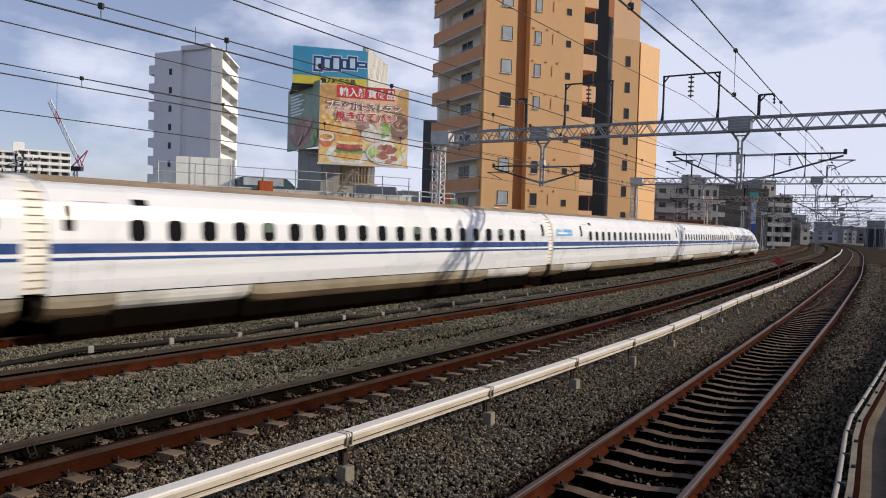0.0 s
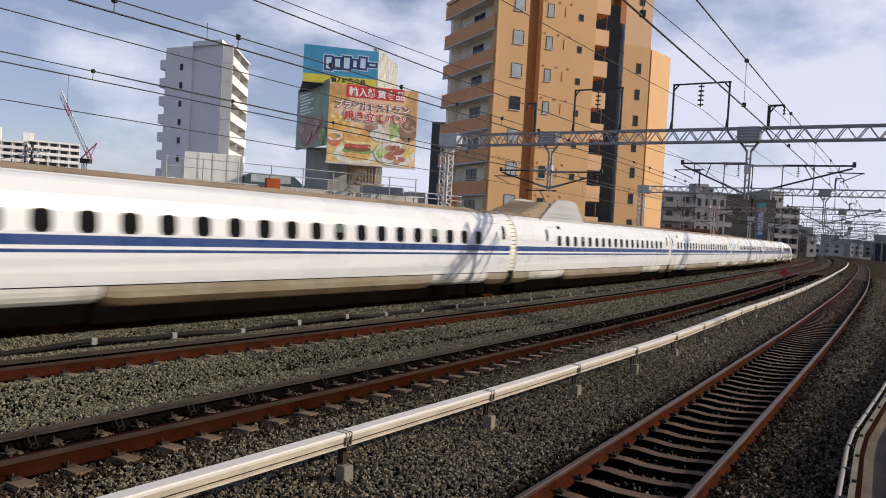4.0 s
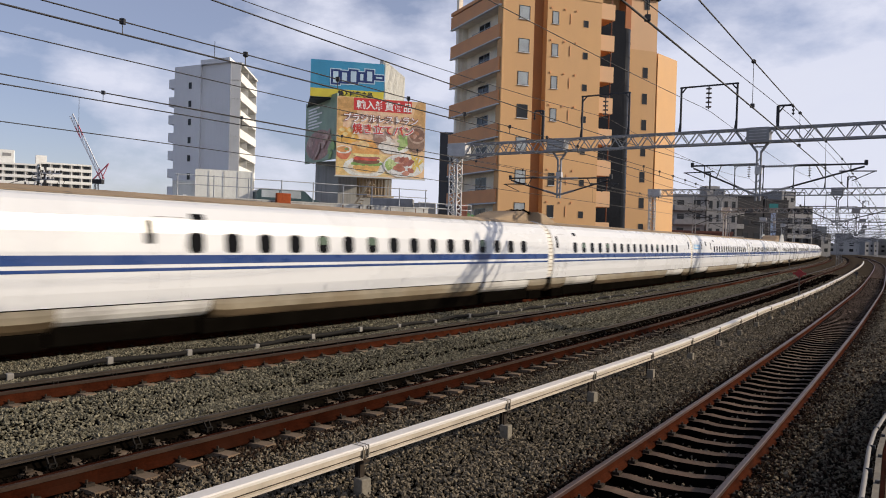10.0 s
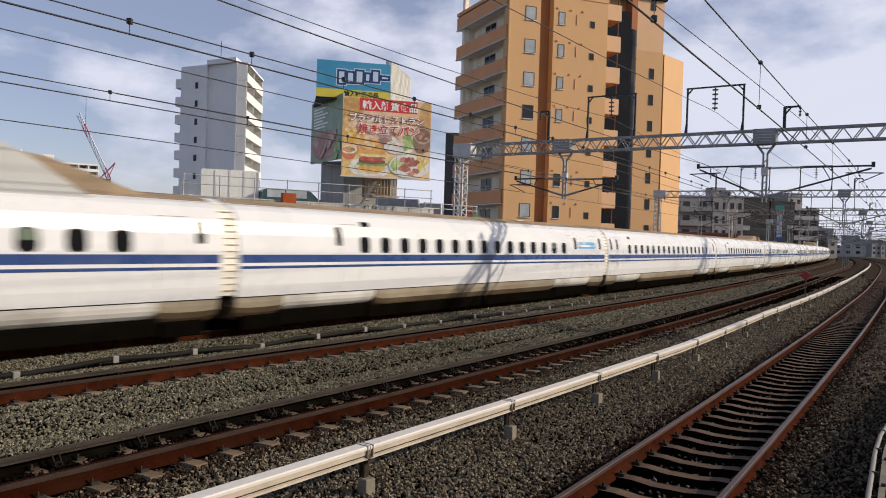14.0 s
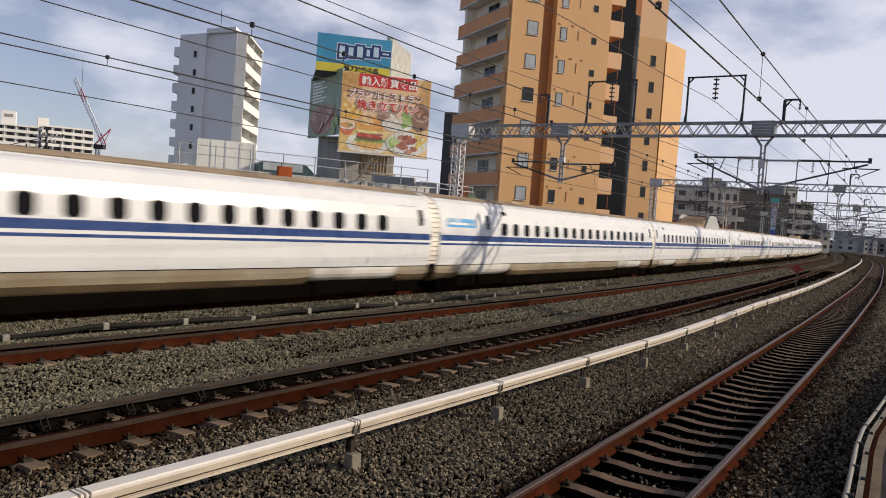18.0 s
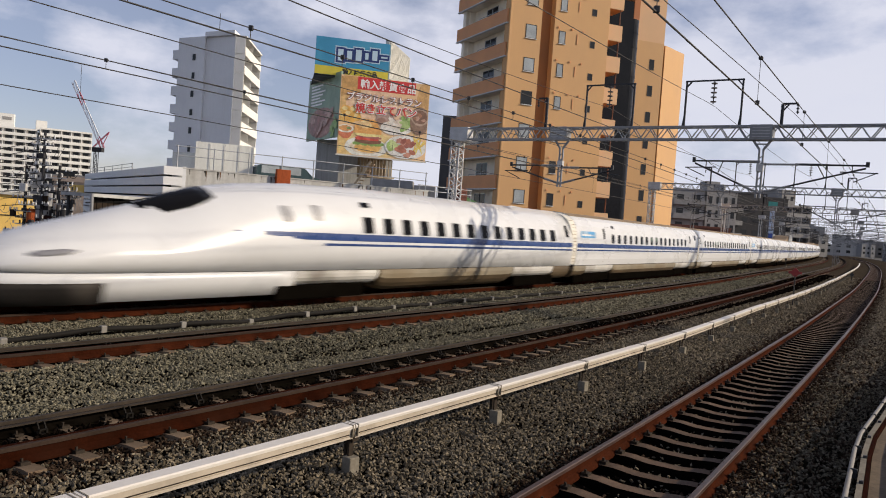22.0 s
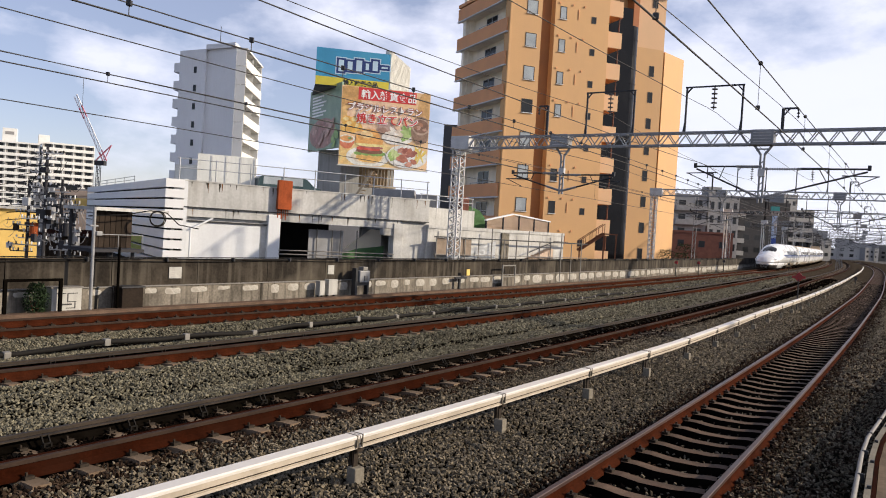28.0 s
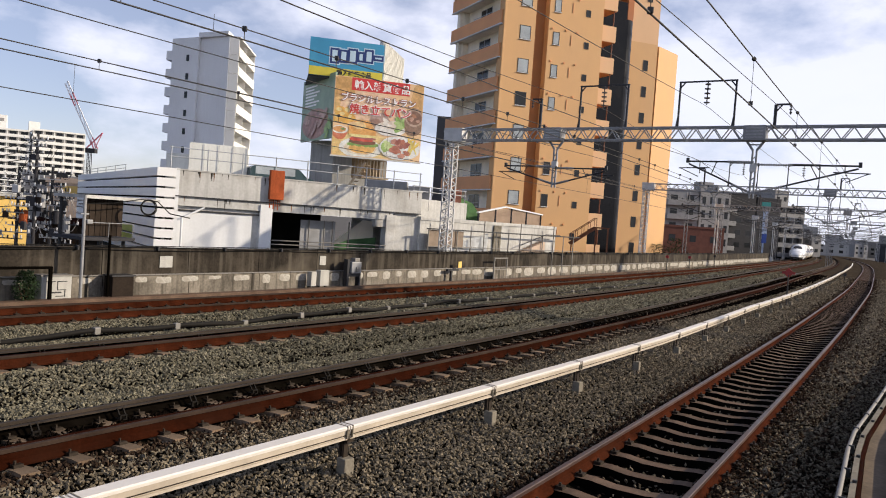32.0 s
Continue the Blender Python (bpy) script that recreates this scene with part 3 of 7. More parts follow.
# pale patches on the plinth
s = 7.4
while s < 146:
    w = random.uniform(0.35, 0.75) if s < 30 else random.uniform(0.7, 1.6) if s < 70 else random.uniform(2.0, 3.6)
    gap = random.uniform(0.25, 0.6) if s < 30 else random.uniform(0.12, 0.75)
    h = random.uniform(0.3, 0.5) if s > 33 else random.uniform(0.22, 0.34) if s > 17 else random.uniform(0.12, 0.22)
    bm = bmesh.new()
    pts = []
    for k in range(20):
        a = 2 * math.pi * k / 20
        cx, cz = math.cos(a), math.sin(a)
        pts.append((math.copysign(abs(cx) ** 0.5, cx) * w / 2, math.copysign(abs(cz) ** 0.6, cz) * h / 2 + 0.012 * random.uniform(-1, 1)))
    lo = [bm.verts.new((-0.01, x, z)) for x, z in pts]
    hi = [bm.verts.new((0.006, x * 0.98, z * 0.98)) for x, z in pts]
    bm.faces.new(hi)
    for k in range(20):
        j = (k + 1) % 20
        bm.faces.new((lo[k], lo[j], hi[j], hi[k]))
    bmesh.ops.recalc_face_normals(bm, faces=bm.faces)
    part("whitewash_patch", bm, M_patch, wall).matrix_basis = on_line(s + w / 2, WE, 0.40 - h / 2 - 0.03)
    s += w + gap


# ---- the train ----
# half section of the body (x, z) from the sill to the roof's middle
HALF = [(1.60, 0.945), (1.655, 1.25), (1.68, 1.7), (1.672, 2.15), (1.63, 2.6), (1.53, 2.95), (1.34, 3.25), (1.05, 3.45), (0.6, 3.57), (0.0, 3.6)]


def side_x(z):
    return float(np.interp(z, [p[1] for p in HALF], [p[0] for p in HALF]))


LEN, PITCH_C = 24.5, 25.0


def body_mesh(y0, y1):
    ring = [(x, z) for x, z in HALF] + [(-x, z) for x, z in HALF[-2::-1]]
    bm = bmesh.new()
    sweep(bm, ring, [[(x, y, z) for x, z in ring] for y in np.linspace(y0, y1, 9)])
    return bm


def side_strip(z0, z1, y0, y1, side, t=0.004, seg=6):
    """A painted band on the body's side."""
    bm = bmesh.new()
    ring = [(side_x(z0) - 0.01, z0), (side_x(z0) + t, z0), (side_x((z0 + z1) / 2) + t, (z0 + z1) / 2), (side_x(z1) + t, z1), (side_x(z1) - 0.01, z1)]
    sweep(bm, ring, [[(side * x, y, z) for x, z in ring] for y in np.linspace(y0, y1, seg)])
    return bm


def pane_mesh(w, z0, z1, r=0.09, t=0.006, side=1):
    """A rounded pane that follows the body's side, its middle at y = 0."""
    bm = bmesh.new()
    zs = [z0, z0 + 0.15 * r, z0 + 0.5 * r, z0 + r] + [z0 + r + (z1 - z0 - 2 * r) * k / 5 for k in range(1, 5)] + [z1 - r, z1 - 0.5 * r, z1 - 0.15 * r, z1]
    rows = []
    for z in zs:
        d = max(0.0, r - min(z - z0, z1 - z))
        hw = w / 2 - r + math.sqrt(max(0.0, r * r - d * d))
        x = side_x(z)
        rows.append([bm.verts.new((side * (x - 0.02), hw, z)), bm.verts.new((side * (x + t), hw, z)), bm.verts.new((side * (x + t), -hw, z)), bm.verts.new((side * (x - 0.02), -hw, z))])
    for p, q in zip(rows, rows[1:]):
        for i in range(3):
            bm.faces.new((p[i], p[i + 1], q[i + 1], q[i]))
    bmesh.ops.recalc_face_normals(bm, faces=bm.faces)
    return bm


STORE = {}


def shared(name, make, material, parent, m=Matrix.Identity(4), label=""):
    store = STORE
    if name not in store:
        ob = part(name.split("__")[0], make(), material, parent, label)
        store[name] = ob.data
        ob.matrix_basis = m
        return ob
    ob = again(name.split("__")[0], store[name], parent, m)
    if label:
        ob["label"] = label
    return ob


SKIRT = [(1.59, 0.925), (1.588, 0.82), (1.56, 0.70), (1.485, 0.58), (1.36, 0.48), (1.17, 0.40)]


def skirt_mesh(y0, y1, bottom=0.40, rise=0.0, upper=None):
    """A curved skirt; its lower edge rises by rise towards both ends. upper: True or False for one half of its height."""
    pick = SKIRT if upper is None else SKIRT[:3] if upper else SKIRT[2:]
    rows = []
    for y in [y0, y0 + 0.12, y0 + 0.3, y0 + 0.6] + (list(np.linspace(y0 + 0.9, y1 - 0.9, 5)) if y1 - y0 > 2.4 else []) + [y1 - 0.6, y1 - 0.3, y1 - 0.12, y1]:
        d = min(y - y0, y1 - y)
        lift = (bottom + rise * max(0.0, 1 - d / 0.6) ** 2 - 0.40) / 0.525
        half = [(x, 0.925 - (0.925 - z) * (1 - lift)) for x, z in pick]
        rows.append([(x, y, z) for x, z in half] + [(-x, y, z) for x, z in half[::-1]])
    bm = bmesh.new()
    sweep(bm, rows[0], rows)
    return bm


def bogie_mesh():
    bm = bmesh.new()
    for y in (-1.25, 1.25):
        for x in (-0.74, 0.74):
            rod(bm, (x - 0.07, y, 0.43), (x + 0.07, y, 0.43), 0.43, 20)
        rod(bm, (-0.9, y, 0.43), (0.9, y, 0.43), 0.09, 10)
    for x in (-1.05, 1.05):
        box(bm, (x - 0.08, -1.8, 0.45), (x + 0.08, 1.8, 0.68), 0.03)
    # added side boxes, black stand-ins for the shade beside the wheels
    for x in (-1.4, 1.4):
        box(bm, (x - 0.06, -1.9, 0.08), (x + 0.06, 1.9, 0.5), 0.03)
    box(bm, (-1.0, -0.4, 0.5), (1.0, 0.4, 0.8), 0.04)
    return bm


def rib_mesh():
    bm = bmesh.new()
    for k in range(13):
        z = 1.12 + k * 0.17
        x = side_x(z) * 0.984
        box(bm, (-x - 0.02, -0.2, z), (x + 0.02, 0.2, z + 0.022))
    return bm


def bellows_mesh():
    ring = [(x * 0.982, 1.0 + (z - 0.945) * 0.965) for x, z in HALF] + [(-x * 0.982, 1.0 + (z - 0.945) * 0.965) for x, z in HALF[-2::-1]]
    bm = bmesh.new()
    sweep(bm, ring, [[(x, y, z) for x, z in ring] for y in (-0.33, 0.0, 0.33)])
    return bm


def ramp_mesh(ys):
    """A low tan fairing on the roof: rows of (y, half width, height)."""
    bm = bmesh.new()
    ring = lambda w, h: [(w, 3.42), (w * 0.95, 3.46 + h * 0.8), (w * 0.75, 3.46 + h), (-w * 0.75, 3.46 + h), (-w * 0.95, 3.46 + h * 0.8), (-w, 3.42)]
    sweep(bm, ring(1, 1), [[(x, y, z) for x, z in ring(w, h)] for y, w, h in ys])
    return bm


def screen_mesh(x):
    """A grey side plate of the pantograph screen."""
    bm = bmesh.new()
    pr = [(-9.1, 3.30), (-7.7, 4.12), (-7.1, 4.38), (-6.2, 4.46), (-5.1, 4.44), (-4.6, 4.34), (-3.3, 3.30)]
    a = [bm.verts.new((x - 0.04, y, z)) for y, z in pr]
    b = [bm.verts.new((x + 0.04, y, z)) for y, z in pr]
    bm.faces.new(a)
    bm.faces.new(b[::-1])
    for i in range(len(pr)):
        j = (i + 1) % len(pr)
        bm.faces.new((a[i], a[j], b[j], b[i]))
    bmesh.ops.recalc_face_normals(bm, faces=bm.faces)
    return bm


def roof_strip(y0, y1):
    bm = bmesh.new()
    ring = [(1.12, 3.425), (1.06, 3.46), (0.6, 3.582), (0, 3.612), (-0.6, 3.582), (-1.06, 3.46), (-1.12, 3.425), (0, 3.55)]
    sweep(bm, ring, [[(x, y, z) for x, z in ring] for y in np.linspace(y0, y1, 6)])
    return bm


def fit_side(car, side, y_lo, y_hi, n_win, first, logo, green, near=(-11.8,), far=(11.65,), pitch=1.035):
    """Stripes, panes, doors and plates on one side of a car. y runs towards the far end."""
    sg = "R" if side > 0 else "L"
    shared("blue_stripe__%s%.2f%.2f" % (sg, y_lo, y_hi), lambda: side_strip(1.85, 2.07, y_lo, y_hi, side), M_blue, car, label="broad dark blue stripe")
    shared("thin_stripe__%s%.2f%.2f" % (sg, y_lo, y_hi), lambda: side_strip(1.69, 1.765, y_lo, y_hi, side), M_blue, car, label="thin dark blue stripe")
    for k in range(n_win):
        pane = shared("window_pane__" + sg, lambda: pane_mesh(0.48, 2.12, 2.63, 0.13, side=side), M_tglass, car, Matrix.Translation((0, first + pitch * k, 0)))
        if k in green:
            def blind():
                bm = pane_mesh(0.42, 2.36, 2.60, 0.09, side=side)
                bmesh.ops.translate(bm, verts=bm.verts, vec=(side * 0.005, 0, 0))
                return bm
            shared("blind__" + sg, blind, M_tgreen, pane, label="green half-drawn blind")
    for y in near + far:
        shared("door_pane__" + sg, lambda: pane_mesh(0.26, 2.34, 2.90, 0.06, side=side), M_tglass, car, Matrix.Translation((0, y, 0)), "narrow door window")
    for y in [v + 0.55 for v in near] + [v - 0.75 for v in far]:
        def seam():
            bm = bmesh.new()
            for z0, z1, a, b in ((1.02, 3.0, -0.44, -0.43), (1.02, 3.0, 0.43, 0.44), (2.99, 3.0, -0.44, 0.44)):
                x = side_x((z0 + z1) / 2)
                ring = [(side_x(z) + 0.0025, z) for z in np.linspace(z0, z1, 8)]
                rows = [[bm.verts.new((side * (x2 + d), y2, z2)) for x2, z2 in ring] for y2, d in ((a, 0), (b, 0.001))]
                for i in range(7):
                    bm.faces.new((rows[0][i], rows[0][i + 1], rows[1][i + 1], rows[1][i]))
            bmesh.ops.recalc_face_normals(bm, faces=bm.faces)
            return bm
        shared("door_seam__" + sg, seam, M_skirt, car, Matrix.Translation((0, y, 0)), "fine door outline")
    shared("destination_display__" + sg, lambda: pane_mesh(0.42, 2.95, 3.10, 0.03, side=side), M_tglass, car, Matrix.Translation((0, first + 0.12, 0)), "black destination display")
    if logo:
        def emblem():
            return pane_mesh(2.2, 2.36, 2.70, 0.16, side=side)

        def emblem_band(w, z0, z1):
            bm = pane_mesh(w, z0, z1, 0.03, side=side)
            bmesh.ops.translate(bm, verts=bm.verts, vec=(side * 0.004, 0, 0))
            return bm
        shared("emblem__" + sg, emblem, M_logo_l, car, Matrix.Translation((0, logo, 0)), "pale blue train emblem")
        for k, (w, z0, z1, mm) in enumerate(((2.05, 2.375, 2.45, M_logo), (0.9, 2.55, 2.69, M_logo), (1.3, 2.46, 2.54, M_louv))):
            shared("emblem_band__%s%d" % (sg, k), lambda: emblem_band(w, z0, z1), mm, car, Matrix.Translation((0, logo + (0.0, 0.45, -0.2)[k], 0)), "white emblem band" if k == 2 else "blue emblem band")


PLAN = {2: (17, -6.995, 1.035, (-8.4,), (11.65,)), 4: (18, -7.5, 1.035, (-8.95,), (11.65,)), 6: (15, -4.45, 1.035, (-5.8, -9.1), (11.65,)),
        7: (17, -9.66, 1.135, (-11.8,), (11.65,)), 8: (16, -7.1, 1.132, (-8.4,), ()), 9: (17, -8.8, 1.13, (-10.85, -11.8), (11.6,)),
        10: (15, -7.2, 1.035, (-8.4,), (8.6, 11.6)), 12: (18, -7.4, 1.035, (-8.75,), (11.65,)), 14: (16, -6.995, 1.035, (-8.4,), (9.85,))}
MARKS = {14: -10.75, 2: -10.75, 12: -10.75, 6: -10.75, 10: 9.95}
HIGH = {6: (-7.6,), 14: (11.35,)}


def build_car(index):
    """One car, its middle at y = 0; the last and first cars have noses."""
    end = index in (0, 15)
    car = empty("end_car" if end else "train_car", None, "white express train end car with a long duck-bill nose" if end else
                ("white express train car with blue stripes and roof screen" if index in (4, 11) else "white express train car with blue stripes and small windows"), "train car", "cars of the train")
    if not end:
        shared("body_shell", lambda: body_mesh(-LEN / 2, LEN / 2), M_train, car)
        shared("roof_strip", lambda: roof_strip(-LEN / 2 + 0.05, LEN / 2 - 0.05), M_roofg, car, label="tan grimy roof top")
        shared("sill_line", lambda: boxes(((-1.598, -LEN / 2 + 0.02, 0.92), (1.598, LEN / 2 - 0.02, 0.95))), M_under, car, label="dark seam under the body")
        # one skirt built as two bands: paler above, darker towards the bottom
        shared("skirt__up", lambda: skirt_mesh(-6.5, 6.5, 0.21, 0.14, True), M_skirt_u, car, label="paler tan upper skirt band")
        shared("skirt__low", lambda: skirt_mesh(-6.5, 6.5, 0.21, 0.14, False), M_skirt, car, label="darker brown lower skirt band")
        for y in (-11.4, 11.4):
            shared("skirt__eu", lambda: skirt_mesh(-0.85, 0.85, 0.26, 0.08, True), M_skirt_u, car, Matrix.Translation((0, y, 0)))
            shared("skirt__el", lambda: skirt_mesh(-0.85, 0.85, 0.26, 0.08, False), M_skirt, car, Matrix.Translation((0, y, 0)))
        # added black boxes that stand in for the shade under the floor
        for k, (a, b) in enumerate(((-LEN / 2 + 0.3, -10.75), (-6.75, 6.75), (10.75, LEN / 2 - 0.3))):
            shared("under_box__%d" % k, lambda: boxes(((-1.48, a, 0.03), (1.48, b, 0.42)), bevel=0.04), M_under, car, label="added black box for the shade under the floor")
        for y in (-8.75, 8.75):
            shared("bogie", bogie_mesh, M_under, car, Matrix.Translation((0, y, 0)), "dark bogie with two wheelsets")
            shared("bogie_cover", lambda: skirt_mesh(-2.2, 2.2, 0.44, 0.04), M_skirt_w, car, Matrix.Translation((0, y, 0)), "pale bogie side cover")
        shared("gangway_bellows", bellows_mesh, M_trim, car, Matrix.Translation((0, -LEN / 2 - 0.25, 0)), "cream gangway bellows between cars")
        tagged(shared("bellows_steps", rib_mesh, M_roofg, car, Matrix.Translation((0, -LEN / 2 - 0.25, 0)), "thin dark step bars"), kind="stuff")
        shared("coupler_box", lambda: boxes(((-0.9, -0.55, 0.45), (0.9, 0.55, 0.9)), ((-1.5, -0.75, 0.86), (1.5, 0.75, 0.93)), bevel=0.03), M_under, car, Matrix.Translation((0, -LEN / 2 - 0.25, 0)))
        g = random.Random(index)
        green = {g.randrange(20) for _ in range(3)} if g.random() < 0.7 else set()
        for side in (1, -1):
            # windows, first window, pitch and the near and far door panes of each car
            count, start, pitch, near, far = PLAN.get(index, (20, -10.1, 1.035, (-11.8,), (11.65,)))
            fit_side(car, side, -LEN / 2 + 0.02, LEN / 2 - 0.02, count, start, MARKS.get(index, 0), green if side > 0 else set(), near, far, pitch)
            for y in HIGH.get(index, ()):
                shared("high_pane__" + ("R" if side > 0 else "L"), lambda: pane_mesh(0.40, 2.60, 2.98, 0.07, side=side), M_tglass, car, Matrix.Translation((0, y, 0)), "small high washroom pane")
        if index in (4, 11):
            turned = Matrix.Identity(4) if index == 4 else Matrix.Rotation(math.pi, 4, "Z")
            for x in (1.2, -1.2):
                part("screen_plate", screen_mesh(x), M_screen, car, "grey pantograph side screen").matrix_basis = turned
            part("roof_fairing", ramp_mesh([(-10.6, 0.9, 0.05), (-9.4, 1.1, 0.40), (-8.3, 1.12, 0.72), (-7.6, 1.12, 0.80)]), M_roofg, car, "tan grimy roof fairing").matrix_basis = turned
            part("roof_fairing", ramp_mesh([(-5.0, 1.12, 0.85), (-4.0, 1.12, 0.62), (-2.8, 1.1, 0.3), (-1.6, 0.9, 0.05)]), M_roofg, car, "tan grimy roof fairing").matrix_basis = turned
            bm = bmesh.new()
            for a, b in (((0, -6.9, 3.6), (0, -5.7, 4.25)), ((0, -5.7, 4.25), (0, -6.5, 4.85)), ((-0.9, -6.5, 4.9), (0.9, -6.5, 4.9))):
                rod(bm, a, b, 0.035, 6)
            for x in (-0.5, 0.5):
                for y in (-7.0, -6.0):
                    rod(bm, (x, y, 3.5), (x, y, 3.85), 0.09, 8)
            part("pantograph", bm, M_iron, car, "single-arm pantograph with insulators").matrix_basis = turned
        if index == 8:
            part("roof_fairing", ramp_mesh([(8.6, 0.6, 0.04), (9.8, 0.9, 0.32), (10.8, 1.0, 0.52), (11.4, 1.0, 0.55)]), M_roofg, car, "tan cable joint fairing")
        if index == 7:
            part("roof_fairing", ramp_mesh([(-12.2, 1.0, 0.55), (-11.6, 1.0, 0.50), (-10.6, 0.9, 0.26), (-9.6, 0.6, 0.04)]), M_roofg, car, "tan cable joint fairing")
            bm = bmesh.new()
            for x in (-0.3, 0.0, 0.3):
                rod(bm, (x, -13.6, 3.95), (x, -12.9, 4.05), 0.05, 8)
                rod(bm, (x, -12.9, 4.05), (x, -12.2, 3.95), 0.09, 8)
            part("roof_cable_joint", bm, M_under, car, "black roof cable joint")
    else:
        build_end(car)
    return car


def nose_ring(u):
    """Section of the nose at u metres from its tip."""
    top = float(np.interp(u, [0, 0.25, 0.7, 1.3, 2.2, 3.1, 3.9, 4.8, 5.8, 7.1, 9.0, 12.5], [1.16, 1.40, 1.65, 1.87, 2.10, 2.32, 2.54, 2.86, 3.13, 3.33, 3.49, 3.6]))
    wid = float(np.interp(u, [0, 0.25, 0.7, 1.4, 2.6, 4.0, 6.0, 8.0, 10.0], [0.35, 0.72, 1.02, 1.26, 1.45, 1.56, 1.63, 1.67, 1.68]))
    mid = float(np.interp(u, [0, 1, 3, 5, 7, 10], [1.0, 1.15, 1.3, 1.45, 1.7, 1.7]))
    k = float(np.interp(u, [0, 3.3, 4.1, 6.1, 9.0], [1.9, 1.7, 1.35, 1.75, 2.35]))
    pts = [(wid * 0.955, 0.945)]
    for a in np.linspace(0, math.pi / 2, 15):
        c, s = math.cos(a), math.sin(a)
        pts.append((wid * c ** (2 / k), mid + (top - mid) * s ** (2 / k)))
    return pts


def build_end(car):
    us = [0.0, 0.1, 0.25, 0.45, 0.7, 1.0, 1.4, 2, 2.6, 3.3, 4, 4.6, 5.2, 5.7, 6.2, 6.7, 7.2, 7.8, 8.4, 9.2, 10.0, 11.2]
    y_tip = -LEN / 2 - 2.6
    bm = bmesh.new()
    rows = []
    for u in us:
        h = nose_ring(u)
        rows.append([(x, y_tip + u, z) for x, z in h] + [(-x, y_tip + u, z) for x, z in h[-2::-1]])
    body = [(x, z) for x, z in nose_ring(12.5)]
    for y in np.linspace(y_tip + 12.5, LEN / 2, 8):
        rows.append([(x, y, z) for x, z in body] + [(-x, y, z) for x, z in body[-2::-1]])
    sweep(bm, rows[0], rows)
    part("body_shell", bm, M_train, car, "smooth white body with a duck-bill nose", smooth=True)
    # lower valance of the nose
    bm = bmesh.new()
    rows = []
    for u in us[1:]:
        w = nose_ring(u)[0][0]
        if u > 8.5:
            break
        rows.append([(w * 0.985, y_tip + u, 0.925), (w * 0.96, y_tip + u, 0.7), (w * 0.86, y_tip + u, 0.24), (-w * 0.86, y_tip + u, 0.24), (-w * 0.96, y_tip + u, 0.7), (-w * 0.985, y_tip + u, 0.925)])
    sweep(bm, rows[0], rows)
    part("front_valance", bm, M_train, car, "white lower valance", smooth=True)
    # plough is painted dark: the shade under the nose is put into its colour
    bm = bmesh.new()
    rows = []
    for u in us[1:9]:
        w = nose_ring(u)[0][0] * float(np.interp(u, [0, 1.5, 2.6], [1.01, 1.01, 0.99]))
        rows.append([(w * 0.975, y_tip + u, 0.70), (w * 0.95, y_tip + u, 0.56), (w * 0.87, y_tip + u, 0.20), (-w * 0.87, y_tip + u, 0.20), (-w * 0.95, y_tip + u, 0.56), (-w * 0.975, y_tip + u, 0.70)])
    sweep(bm, rows[0], rows)
    part("snow_plough", bm, mat("plough paint with nose shade", (0.022, 0.02, 0.019), 0.6, var=0.4, scale=0.8, bump=0.02, stain=(0.07, 0.062, 0.055), stain_amt=0.7, stain_scale=0.8, spec=0.1), car, "front plough darkened for the shade under the nose", smooth=True)
    part("sill_line", boxes(((-1.50, -9.0, 0.92), (1.50, LEN / 2 - 0.02, 0.95))), M_under, car)
    part("skirt", skirt_mesh(-2.6, 6.5, 0.21, 0.14, True), M_skirt_u, car, "paler tan upper skirt band")
    part("skirt", skirt_mesh(-2.6, 6.5, 0.21, 0.14, False), M_skirt, car, "darker brown lower skirt band")
    part("skirt", skirt_mesh(10.4, 12.2, 0.30), M_skirt, car)
    part("bogie_cover", skirt_mesh(-6.5, -2.7, 0.45), M_skirt_w, car, "pale bogie side cover")
    for y in (-7.2 + 2.0, 8.75):
        shared("bogie", bogie_mesh, M_under, car, Matrix.Translation((0, y, 0)), "dark bogie with two wheelsets")
    shared("bogie_cover", lambda: skirt_mesh(-2.2, 2.2, 0.44, 0.04), M_skirt_w, car, Matrix.Translation((0, 8.75, 0)), "pale bogie side cover")
    # windscreen: a dark band over the nose's shoulder
    bm = bmesh.new()
    rows = []
    for u in (3.95, 4.2, 4.5, 4.8, 5.2, 5.6, 5.95):
        h = nose_ring(u)
        sec = h[9:]
        w = float(np.interp(u, [3.95, 4.4, 5.4, 5.95], [0.4, 0.95, 1.0, 0.82]))
        pts = []
        for f in np.linspace(1, -1, 13):
            xx = abs(f) * w * sec[0][0]
            zz = float(np.interp(-xx, [-p[0] for p in h[1:]], [p[1] for p in h[1:]]))
            pts.append((math.copysign(xx, f), y_tip + u, zz + 0.012))
        rows.append(pts)
    sweep(bm, rows[0], rows, closed=False)
    bmesh.ops.solidify(bm, geom=bm.faces[:], thickness=0.01)
    part("windscreen", bm, M_tglass, car, "dark wrap-round windscreen", smooth=True)
    # head lamps on the nose's cheeks
    for sd in (1, -1):
        bm = bmesh.new()
        rows = []
        for u in (0.95, 1.15, 1.4, 1.7, 1.95):
            h = nose_ring(u)
            dz = 0.065 if u not in (0.95, 1.95) else 0.015
            zc = float(np.interp(u, [0.95, 1.95], [1.34, 1.44]))
            row = []
            for z in (zc - dz, zc, zc + dz):
                xx = float(np.interp(z, [p[1] for p in h[1:]], [p[0] for p in h[1:]]))
                row.append((sd * (xx + 0.012), y_tip + u, z))
            rows.append(row)
        sweep(bm, rows[0], rows, closed=False)
        bmesh.ops.solidify(bm, geom=bm.faces[:], thickness=0.008)
